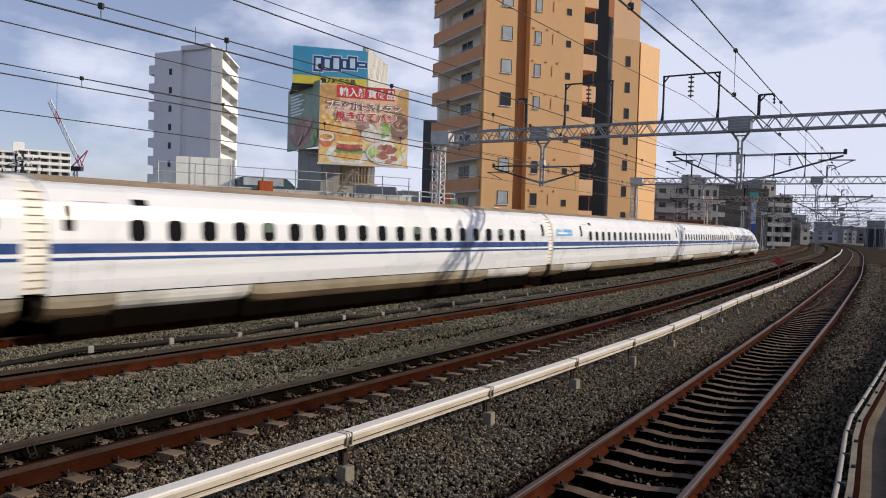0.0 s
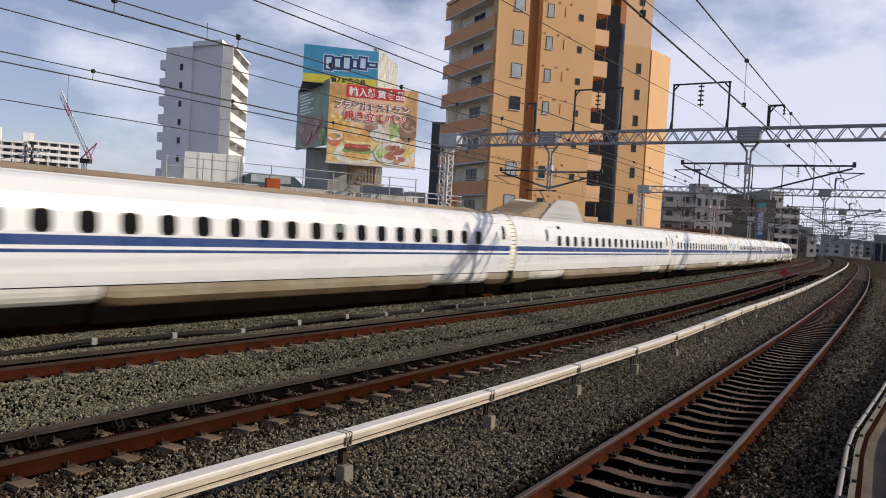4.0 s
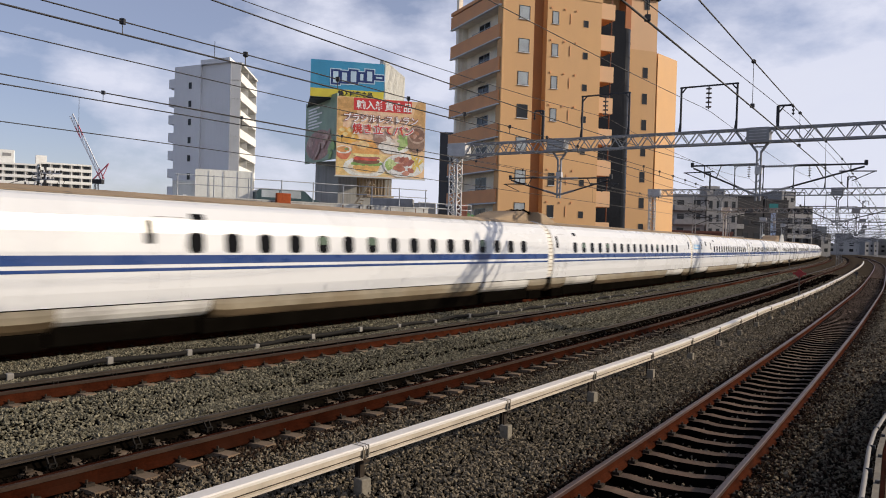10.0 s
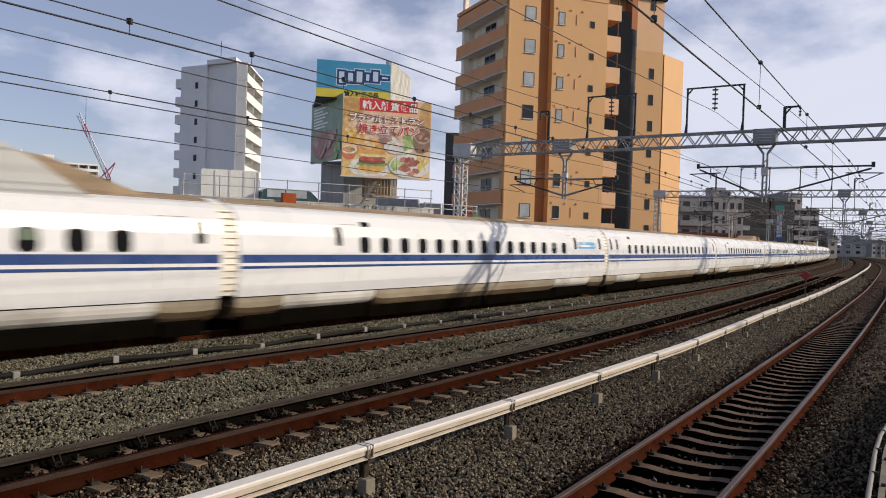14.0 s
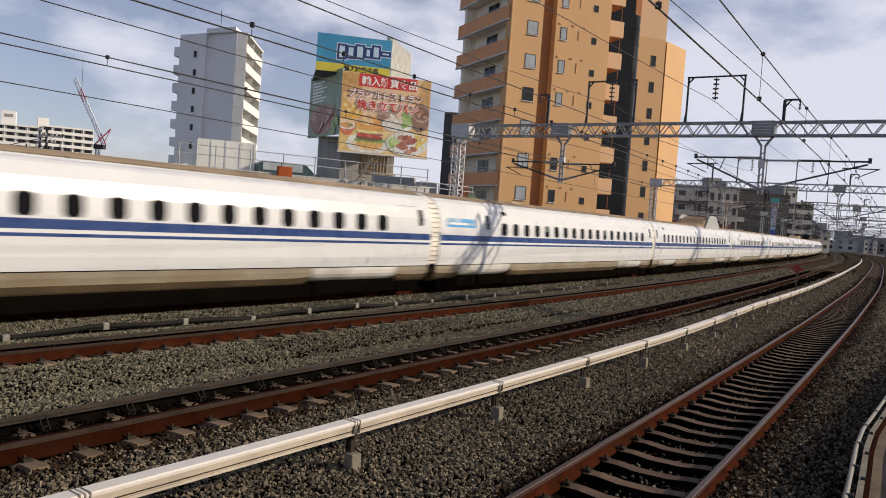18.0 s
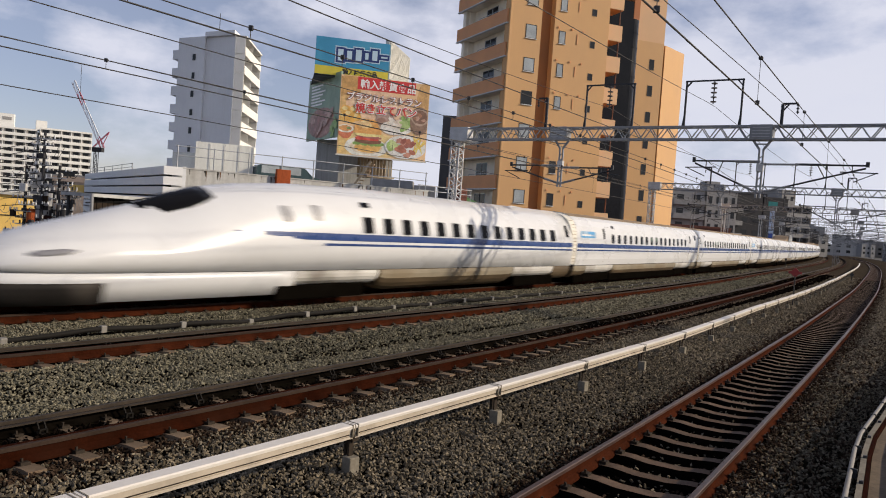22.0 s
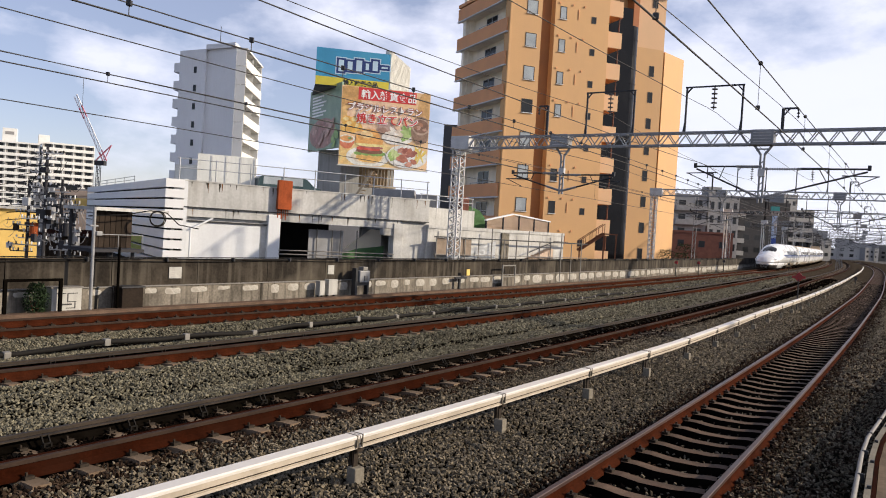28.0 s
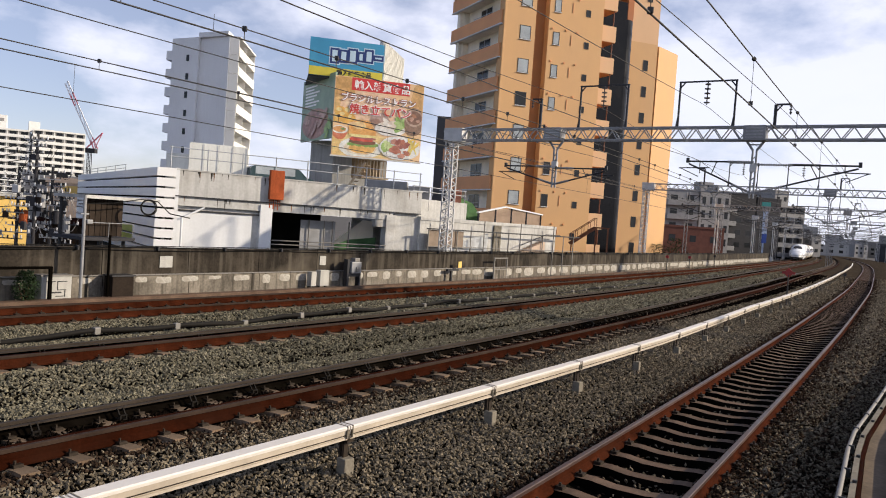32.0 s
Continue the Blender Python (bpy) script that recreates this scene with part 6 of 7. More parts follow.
        o2.matrix_basis = V
    u("sign_floor", (0, 0.1, 11.0), (LU, 4.5, 11.12), M_iron)
    G = frame_at(-6.68, 45.5, 5.3, 1.5)
    LG = 5.5
    def g(name, a, b, material, label=""):
        ob = part(name, boxes((a, b)), material, bb, label)
        ob.matrix_basis = G
        return ob
    g("food_board", (0, 0, 6.3), (LG, 0.12, 11.05), M_gold, "orange billboard with pictured dishes")
    g("red_banner", (1.0, -0.008, 10.28), (LG - 0.9, 0.0, 11.03), M_redb)
    g("board_frame", (-0.06, -0.02, 6.22), (LG + 0.06, 0.14, 6.3), M_bbw)
    # pictured food: layers of flat painted shapes
    paints = {}
    layer = [0]

    def paint(col):
        if col not in paints:
            paints[col] = mat("printed colour", col, 0.5, var=0.22, scale=2.6, fine=11, bump=0.0, stain=tuple(min(0.85, c * 1.25 + 0.08) for c in col), stain_amt=0.6, stain_scale=3.0)
        return paints[col]

    def dab(name, x, z, rx, rz, col, m=None, wob=0.06, turn=0.0, lo=6.33, hi=11.02, x1=LG - 0.03, half=0):
        """A painted patch; half keeps its upper (1) or lower (-1) side only."""
        layer[0] += 1
        rr = random.Random(layer[0])
        bm = bmesh.new()
        pts = []
        for i in range(26):
            t = 2 * math.pi * i / 26
            q = 1 + wob * rr.uniform(-1, 1)
            cx, cz = math.cos(t) * rx * q, math.sin(t) * rz * q
            if half:
                cz = half * max(0.0, half * cz)
            px = x + cx * math.cos(turn) - cz * math.sin(turn)
            pz = z + cx * math.sin(turn) + cz * math.cos(turn)
            pts.append(bm.verts.new((min(max(px, 0.03), x1), -0.003 - 0.0005 * layer[0], min(max(pz, lo), hi))))
        bm.faces.new(pts)
        part(name, bm, paint(col), bb).matrix_basis = G if m is None else m

    # warm ground: brown corner at the top, paler and yellower below
    for x, z, rx, rz, col in ((0.5, 10.3, 0.75, 0.9, (0.60, 0.34, 0.12)), (5.2, 9.9, 0.5, 1.2, (0.62, 0.37, 0.15)), (0.4, 9.3, 0.5, 0.6, (0.70, 0.44, 0.18)), (2.4, 9.4, 2.2, 0.9, (0.82, 0.55, 0.36)),
                              (1.6, 6.9, 2.2, 0.9, (0.86, 0.62, 0.28)), (0.3, 6.9, 0.4, 0.7, (0.84, 0.56, 0.22))):
        dab("printed_ground", x, z, rx, rz, col, wob=0.1)
    rr = random.Random(8)
    for x, z, r in ((0.28, 8.55, 0.33), (0.75, 8.55, 0.36), (0.4, 8.95, 0.34), (0.9, 8.95, 0.36), (1.05, 8.6, 0.3), (0.6, 8.7, 0.32)):
        dab("cheese_ball", x, z, r, r * 0.85, (0.80, 0.44, 0.10))
        dab("ball_shine", x - 0.08, z + 0.1, r * 0.5, r * 0.35, (0.90, 0.66, 0.30))
    dab("soup_cup", 0.42, 7.75, 0.48, 0.5, (0.66, 0.20, 0.10), half=-1)
    dab("cup_rim", 0.42, 7.85, 0.50, 0.24, (0.84, 0.80, 0.70))
    dab("soup", 0.42, 7.87, 0.40, 0.17, (0.70, 0.34, 0.12))
    dab("soup_dash", 0.62, 7.9, 0.12, 0.07, (0.22, 0.34, 0.12))
    dab("plate", 1.75, 6.85, 1.32, 0.62, (0.86, 0.83, 0.74), wob=0.02)
    dab("plate_well", 1.75, 6.85, 1.0, 0.42, (0.78, 0.66, 0.48), wob=0.02)
    dab("bun_base", 1.85, 6.85, 0.80, 0.34, (0.78, 0.45, 0.14))
    for k in range(7):
        dab("salad_leaf", 1.15 + 0.25 * k, 7.05 + 0.03 * rr.uniform(-1, 1), 0.22, 0.10, (0.22, 0.38, 0.10), wob=0.2)
    dab("patty", 1.85, 7.22, 0.82, 0.18, (0.22, 0.10, 0.06))
    for k in range(4):
        dab("tomato_slice", 1.3 + 0.32 * k, 7.36, 0.24, 0.11, (0.62, 0.09, 0.06))
    dab("bacon", 1.9, 7.48, 0.80, 0.10, (0.42, 0.14, 0.12), turn=-0.05)
    dab("cheese", 1.8, 7.60, 0.84, 0.12, (0.86, 0.70, 0.30))
    dab("bun", 1.78, 7.66, 0.86, 0.92, (0.80, 0.40, 0.12), half=1)
    dab("bun_shine", 1.6, 8.2, 0.42, 0.22, (0.90, 0.60, 0.30))
    dab("meat_dish", 2.85, 8.65, 0.62, 0.42, (0.44, 0.30, 0.25), wob=0.12)
    dab("meat_dish", 2.6, 8.5, 0.3, 0.22, (0.34, 0.20, 0.15), wob=0.15)
    dab("plate", 3.5, 8.15, 0.95, 0.42, (0.84, 0.80, 0.74), wob=0.03)
    for k in range(9):
        dab("pasta", 3.5 + rr.uniform(-0.5, 0.5), 8.3 + rr.uniform(-0.15, 0.3), 0.30, 0.13, ((0.76, 0.64, 0.52), (0.82, 0.76, 0.68))[k % 2], turn=rr.uniform(-0.8, 0.8), wob=0.12)
    for k in range(8):
        dab("salad_leaf", 4.2 + rr.uniform(-0.3, 0.3), 8.5 + rr.uniform(-0.35, 0.4), 0.26, 0.14, ((0.26, 0.42, 0.12), (0.42, 0.56, 0.22))[k % 2], turn=rr.uniform(-1, 1), wob=0.18)
    dab("bowl", 4.98, 8.75, 0.62, 0.86, (0.27, 0.17, 0.12), wob=0.02)
    dab("bowl_rim", 4.98, 8.98, 0.58, 0.52, (0.46, 0.33, 0.25), wob=0.02)
    dab("stew", 4.98, 8.98, 0.48, 0.42, (0.24, 0.13, 0.09), wob=0.04)
    for k in range(7):
        dab("stew_bit", 4.98 + rr.uniform(-0.3, 0.3), 8.98 + rr.uniform(-0.25, 0.25), 0.13, 0.09, ((0.52, 0.32, 0.24), (0.42, 0.20, 0.12))[k % 2], wob=0.15)
    dab("plate", 4.2, 7.05, 1.3, 0.72, (0.86, 0.84, 0.78), wob=0.02)
    for k in range(8):
        dab("salad_leaf", 3.35 + rr.uniform(-0.2, 0.35), 7.2 + rr.uniform(-0.3, 0.35), 0.25, 0.15, ((0.36, 0.52, 0.16), (0.56, 0.66, 0.30))[k % 2], turn=rr.uniform(-1, 1), wob=0.18)
    for k in range(12):
        dab("fried_stick", 4.95 + rr.uniform(-0.25, 0.25), 7.25 + rr.uniform(-0.35, 0.35), 0.34, 0.05, ((0.86, 0.68, 0.18), (0.80, 0.56, 0.14))[k % 2], turn=rr.uniform(0.6, 2.2), wob=0.05)
    for k in range(16):
        dab("meat_cut", 4.2 + rr.uniform(-0.5, 0.45), 7.0 + rr.uniform(-0.42, 0.45), 0.22, 0.15, ((0.46, 0.17, 0.11), (0.58, 0.28, 0.20), (0.34, 0.11, 0.08))[k % 3], turn=rr.uniform(-1, 1), wob=0.2)

    def words(body, size, x, z, material, m, y, grow=0.012):
        cu = bpy.data.curves.new("lettering", "FONT")
        cu.body, cu.size, cu.align_x, cu.extrude = body, size, "CENTER", 0.004
        cu.offset = grow
        ob = new("lettering", cu)
        dg = bpy.context.evaluated_depsgraph_get()
        me = bpy.data.meshes.new_from_object(ob.evaluated_get(dg))
        bpy.data.objects.remove(ob)
        me.materials.clear()
        me.materials.append(material)
        o2 = new("lettering", me)
        o2.parent = bb
        o2.matrix_basis = m @ Matrix.Translation((x, y, z)) @ Matrix.Rotation(math.pi / 2, 4, "X")
    words("輸入雑貨食品", 0.58, 2.9, 10.42, M_txt, G, -0.014)
    words("ブラジルレストラン", 0.52, 2.70, 9.63, M_txr, G, -0.040, 0.035)
    words("ブラジルレストラン", 0.52, 2.70, 9.63, M_txt, G, -0.048)
    words("焼き立てパン", 0.64, 2.85, 8.95, M_txt, G, -0.040, 0.045)
    words("焼き立てパン", 0.64, 2.85, 8.95, M_redb, G, -0.048, 0.008)
    words("輸入雑貨食品", 0.36, 2.75, 11.24, M_txk, U, -0.014)
    H = frame_at(-9.4, 50.0, 2.72, -4.5)
    def h(name, a, b, material, label=""):
        ob = part(name, boxes((a, b)), material, bb, label)
        ob.matrix_basis = H
        return ob
    h("side_board", (0, 0, 7.3), (5.2, 0.12, 11.25), M_grn, "green side billboard")
    bm = bmesh.new()
    pts = [bm.verts.new((2.4 + 2.3 * math.cos(a) * 0.95, -0.006, 8.35 + 0.95 * math.sin(a))) for a in np.linspace(0, 2 * math.pi, 25)[:-1]]
    bm.faces.new(pts)
    mm = mat("painted meat colour", (0.46, 0.25, 0.21), 0.5, var=0.4, scale=1.2, fine=5, bump=0.0, stain=(0.50, 0.34, 0.26), stain_amt=0.6, stain_scale=1.4)
    part("painted_dish", bm, mm, bb).matrix_basis = H
    for k in range(14):
        dab("meat_cut", 2.4 + rr.uniform(-1.6, 1.6), 8.3 + rr.uniform(-0.6, 0.6), 0.55, 0.22, ((0.42, 0.21, 0.18), (0.54, 0.34, 0.28), (0.34, 0.17, 0.14))[k % 3], H, 0.2, rr.uniform(-0.5, 0.9), 7.32, 11.2, 5.15)
    for k in range(6):
        dab("salad_leaf", 4.6 + rr.uniform(-0.3, 0.3), 7.8 + rr.uniform(-0.3, 0.5), 0.4, 0.16, (0.30, 0.46, 0.16), H, 0.2, rr.uniform(-1, 1), 7.32, 11.2, 5.15)
    for k in range(7):
        h("text_bar", (0.5, -0.008, 9.5 + k * 0.2), (2.4 + 0.5 * math.sin(k * 2.1), 0.0, 9.6 + k * 0.2), M_txt)
    # stem and stair
    bm = bmesh.new()
    prism(bm, [(-8.5, 49.0), (-6.9, 48.2), (-3.6, 49.4), (-3.9, 52.0), (-8.0, 52.5)], 3.3, 7.4)
    part("stem", bm, M_stem, bb, "grey rendered stem")
    bm = bmesh.new()
    prism(bm, [(-6.5, 46.0), (-2.2, 47.2), (-2.4, 51.0), (-7.0, 50.5)], 7.4, 11.0)
    part("core", bm, M_galv, bb)
    bm = bmesh.new()
    for k in range(9):
        f = k / 8
        rod(bm, (-4.9 + 1.5 * f, 46.3 + 0.4 * f, 5.1), (-4.9 + 1.5 * f, 46.3 + 0.4 * f, 6.2), 0.03, 5)
        box(bm, (-5.6 + 0.12 * k, 45.7, 4.2 + 0.2 * k), (-5.35 + 0.12 * k, 46.3, 4.24 + 0.2 * k))
    bar(bm, (-4.9, 46.3, 6.2), (-3.4, 46.7, 6.2), 0.06, 0.06)
    bar(bm, (-5.7, 45.7, 4.2), (-4.6, 45.7, 6.0), 0.10, 0.14)
    bar(bm, (-4.9, 46.0, 5.1), (-3.3, 46.6, 5.1), 0.7, 0.10)
    part("steel_stair", bm, mat("rusty cream stair paint", (0.50, 0.42, 0.30), 0.8, var=0.25, scale=2, bump=0.05, streak=0.6, streak_col=(0.22, 0.10, 0.05)), bb, "rusty cream steel stair and landing")
    for k in range(9):
        part("timber_slat", boxes(((-5.55 + 0.2 * k, 46.9, 5.05), (-5.38 + 0.2 * k, 46.95, 6.35 - 0.06 * (k % 3)))), M_slat, bb, "weathered timber slat")
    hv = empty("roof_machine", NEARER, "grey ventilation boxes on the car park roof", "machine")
    bm = boxes(((-4.6, 46.0, 3.3), (-2.0, 48.0, 5.0)), ((-1.9, 45.6, 3.3), (-0.6, 47.5, 4.75)), bevel=0.03)
    part("casing", bm, M_galv_d, hv)


roof_things()


def louvre_flats(name, label, x, y, ux, uy, w, depth, z1, floors, mw, md, bays, z0=0.0):
    """A far slab of flats: white parapet bands, recess shade put into the wall colour, party walls."""
    root = empty(name, None, label, "apartment building")
    m = frame_at(x, y, ux, uy)
    part("wall", boxes(((0, 1.2, GZ), (w, depth, z1))), md, root).matrix_basis = m
    fh = (z1 - z0) / floors
    for k in range(floors + 1):
        b = part("balcony_band", boxes(((0, 0, z0 + k * fh - 0.15), (w, 1.25, z0 + k * fh + (fh * 0.40 if k < floors else 0.5)))), mw, root)
        b.matrix_basis = m
    for k in range(bays + 1):
        xx = w * k / bays
        part("party_wall", boxes(((xx - 0.15, 0.12, z0), (xx + 0.15, 1.25, z1))), mw, root).matrix_basis = m
    for k in range(bays):
        for j in range(floors):
            part("pane", boxes(((w * (k + 0.2) / bays, 1.15, z0 + (j + 0.42) * fh), (w * (k + 0.8) / bays, 1.19, z0 + (j + 0.9) * fh))), M_glass, root).matrix_basis = m
    return root, m


r, m = louvre_flats("far_apartment_block", "distant cream apartment slab with stacked balconies", -184.0, 297.0, 19, 9, 20, 12, 27.6, 11, M_farw, M_farm, 5)
part("lift_tower", boxes(((6.5, 3, 27.0), (11.5, 8, 33.5))), M_farw, r, "white stair tower with a faded mark").matrix_basis = m
part("mark_bar", boxes(((7.5, 2.9, 31.0), (10.6, 3.0, 32.2))), M_farg, r).matrix_basis = m
r, m = louvre_flats("far_apartment_block", "distant cream apartment slab with stacked balconies", -164.6, 305.5, 16, 9.5, 19, 12, 28.6, 11, M_farw, M_farm, 5)
part("lift_tower", boxes(((-1.5, 3, 28.0), (2.5, 8, 32.0))), M_farw, r, "white stair tower").matrix_basis = m


def crane():
    root = empty("tower_crane", None, "distant red and white luffing tower crane", "crane")
    x, y = -162.3, 350.0
    bm = bmesh.new()
    for dx in (-0.7, 0.7):
        for dy in (-0.7, 0.7):
            bar(bm, (x + dx, y + dy, GZ), (x + dx, y + dy, 24.0), 0.25, 0.25)
    for k in range(12):
        bar(bm, (x - 0.7, y - 0.7, 2 * k), (x + 0.7, y - 0.7, 2 * k + 2), 0.15, 0.15)
    part("mast", bm, M_fard, root)
    part("cab", boxes(((x - 3.2, y - 1.5, 23.5), (x + 3.0, y + 1.5, 25.5))), M_fard, root)
    M_cw = mat("crane white", (0.78, 0.78, 0.8), 0.5, var=0.05, bump=0)
    M_cr = mat("crane red", (0.62, 0.17, 0.21), 0.5, var=0.05, bump=0)
    a, b = Vector((x + 3, y, 25)), Vector((x - 12.3, y, 55))
    for i in range(6):
        p, q = a.lerp(b, i / 6), a.lerp(b, (i + 1) / 6)
        bm = bmesh.new()
        for d in (-0.6, 0.6):
            bar(bm, p + Vector((d, 0, d)), q + Vector((d, 0, d)), 0.42, 0.42)
        for k in range(4):
            bar(bm, p.lerp(q, k / 4) + Vector((-0.45, 0, -0.45)), p.lerp(q, (k + 1) / 4) + Vector((0.45, 0, 0.45)), 0.2, 0.2)
        part("jib_section", bm, M_cw if i % 2 or i == 2 else M_cr, root, "painted lattice jib")
    bm = bmesh.new()
    bar(bm, (x - 2, y, 25), (x + 5.5, y, 33), 0.5, 0.5)
    bar(bm, (x + 5.5, y, 33), (x + 2.5, y, 26), 0.3, 0.3)
    part("back_stay", bm, M_cr, root)


crane()


# ---- buildings along the line ----
def block(label, x, y, ux, uy, w, d, z1, wallm, cols, rows, ww, wh, first=1.5, fh=3.0, bal=None, balm=None):
    root = empty("city_building", None, label, "building")
    m = frame_at(x, y, ux, uy)
    part("wall", boxes(((0, 0, GZ), (w, d, z1))), wallm, root).matrix_basis = m
    part("roof_edge", boxes(((-0.1, -0.1, z1), (w + 0.1, d, z1 + 0.4))), wallm, root).matrix_basis = m
    for i in range(cols):
        for j in range(rows):
            window(root, m, w * (i + 0.5) / cols, first + fh * j + 0.6, ww, wh, sill=False)
    if bal:
        for j in range(rows):
            b = part("balcony", boxes(((w * bal[0], -1.2, first + fh * j - 0.9), (w * bal[1], 0.0, first + fh * j + 0.2)), bevel=0.02), balm or wallm, root)
            b.matrix_basis = m
    return root, m


block("grey rendered flats with dark windows beyond the orange block", 47.5, 158.0, 7.0, 0.8, 7.2, 14, 12.9, M_farg, 2, 4, 1.4, 1.3, 2.0, 2.9, (0.0, 0.95), M_farg)
r, m = block("grey rendered flats with paired narrow windows", 54.9, 158.5, 9.0, 1.6, 7.0, 14, 13.2, M_farg, 4, 4, 0.7, 1.4, 2.0, 2.9)
part("stair_head", boxes(((1.5, 3, 13.2), (4.5, 6, 15.4))), M_farg, r).matrix_basis = m
block("low dark brown brick building", 44.5, 149.0, 13.0, 1.5, 13.0, 9, 5.1, M_brick, 3, 1, 1.2, 1.2, 2.4)
block("dark tall office block", 68.5, 182.0, 14.0, 4.0, 9.5, 14, 14.6, M_fard, 3, 4, 1.6, 1.2, 1.8, 3.0, (0.0, 0.35), M_farg)
block("dark office block with a lit sign strip", 78.2, 185.0, 9.0, 2.6, 7.0, 14, 14.0, M_fard, 2, 4, 1.4, 1.2, 1.8, 3.0)
sg = empty("vertical_sign", None, "tall blue and white vertical shop sign", "sign")
part("panel", boxes(((76.9, 178.0, 4.0), (78.0, 178.3, 11.5)), ((77.1, 178.05, GZ), (77.5, 178.25, 4.0))), mat("pale sign blue", (0.45, 0.55, 0.72), 0.5, var=0.1, bump=0), sg)
part("blue_foot", boxes(((76.9, 177.94, 3.2), (78.0, 178.2, 5.4))), mat("deep sign blue", (0.03, 0.08, 0.35), 0.5, var=0.1, bump=0), sg)
part("green_cap", boxes(((76.4, 177.9, 11.6), (78.4, 178.3, 12.9))), mat("teal sign", (0.05, 0.32, 0.28), 0.5, var=0.1, bump=0), sg)
louvre_flats("far_apartment_block", "grey terraced flats with dark balcony recesses", 92.0, 205.0, 10, 3, 9.5, 10, 13.5, 5, M_farg, M_fard, 3)
block("slim grey office tower", 101.5, 228.0, 6.0, 2.0, 5.2, 9, 19.3, M_farg, 2, 6, 1.0, 1.2, 1.5, 3.0)
for k, (x, y, w, z, mm) in enumerate(((112, 250, 9, 15, M_farg), (124, 262, 8, 9, M_fard), (134, 275, 8, 7.5, M_farg), (175, 285, 10, 6, M_fard),
                                    (160, 240, 10, 8, M_farg), (150, 215, 9, 6.5, M_fard), (140, 195, 9, 8.5, M_farg), (190, 270, 12, 11, M_farg), (205, 300, 14, 9, M_farg), (330, 560, 40, 7, M_fard), (200, 470, 30, 11, M_fard), (262, 470, 10, 7, M_farg), (278, 500, 8, 9, M_farg), (300, 520, 12, 6, M_farw), (170, 520, 50, 12, M_farg))):
    block("grey city building beyond the junction", x, y, 1.0, 0.25, w, 10, z, mm, max(2, int(w / 3)), max(1, int(z / 3.2)), 1.4, 1.2)


# greys lightened for distance: the haze is put into the building colours
M_haze = mat("far hazy building", (0.38, 0.375, 0.37), 0.9, var=0.12, scale=0.1, bump=0.0)
M_hazed = mat("far hazy dark building", (0.24, 0.238, 0.236), 0.9, var=0.12, scale=0.1, bump=0.0)
hz = random.Random(77)
for k in range(26):
    a = radians(23.0 + 13.0 * k / 25 + hz.uniform(-0.3, 0.3))
    d = hz.uniform(430, 640)
    block("hazy grey city building at the end of the line", math.sin(a) * d, math.cos(a) * d, math.cos(a), -math.sin(a), hz.uniform(9, 20), 12, hz.choice((5, 6, 8, 10, 14)), M_hazed if hz.random() < 0.5 else M_haze, 3, 2, 1.8, 1.4)


# ---- ballast stones, as loose stuff on the bed ----
def stones(name, label, material, e0, e1, s0, s1, per_m2, size, keep, seed):
    rg = np.random.default_rng(seed)
    n = int((s1 - s0) * (e1 - e0) * per_m2)
    s, e = rg.uniform(s0, s1, n), rg.uniform(e0, e1, n)
    near = {tr: np.array([near_rail(tr, v) for v in np.arange(s0 - 1, s1 + 1.01, 0.5)]) for tr in (1, 2, 3)}
    grid = np.arange(s0 - 1, s1 + 1.01, 0.5)
    dist = np.full(n, 9.0)
    blackish = np.zeros(n, bool)
    for tr in (1, 2, 3, 4):
        o = np.interp(s, grid, near[tr]) if tr < 4 else np.full(n, -0.7175)
        dist = np.minimum(dist, np.minimum(abs(e - o), abs(e - o - GAUGE)))
        # all stones between the rails of tracks 2 and 3 are near-black
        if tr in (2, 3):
            blackish |= (e > o) & (e < o + GAUGE)
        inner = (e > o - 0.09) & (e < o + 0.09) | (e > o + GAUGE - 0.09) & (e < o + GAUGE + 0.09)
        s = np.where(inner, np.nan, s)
    m = keep(np.where(blackish, 0.0, dist), e, np.where(blackish, 0.0, rg.random(n))) & np.isfinite(s)
    o = np.interp(s, grid, near[1])
    m &= ~((e > o) & (e < o + GAUGE) & (rg.random(n) < 0.88))
    # leave out stones that lie below the camera's view
    m &= s > 1.8 + np.maximum(0, (-9.5 - e) * 0.82) + np.maximum(0, (e + 9) * 0.42)
    # only stones within the side edges of the camera's view, taken in plan
    h = np.interp(s, LS, LT)
    px, py = np.interp(s, LS, LX) - np.cos(h) * e, np.interp(s, LS, LY) + np.sin(h) * e
    m &= np.abs(px) < 0.67 * py + 1.0
    s, e = s[m], e[m]
    n = len(s)
    if not n:
        return
    # heights from a coarse table
    ee = np.arange(e0 - 0.25, e1 + 0.26, 0.05)
    ss = np.arange(s0, s1 + 1.01, 1.0)
    tab = np.array([[bed_z(a, b) for b in ee] for a in ss])
    iu = np.clip((s - s0), 0, len(ss) - 2)
    i0 = iu.astype(int)
    f = (iu - i0)
    j = np.clip(((e - ee[0]) / 0.05).astype(int), 0, len(ee) - 1)
    z = tab[i0, j] * (1 - f) + tab[i0 + 1, j] * f
    h = np.interp(s, LS, LT)
    x = np.interp(s, LS, LX) - np.cos(h) * e
    y = np.interp(s, LS, LY) + np.sin(h) * e
    z = z + rg.uniform(-0.022, 0.026, n)
    if s0 < 9:
        hull = np.array([(a, b, c) for a in (-1, 1) for b in (-1, 1) for c in (-1, 1)], float)
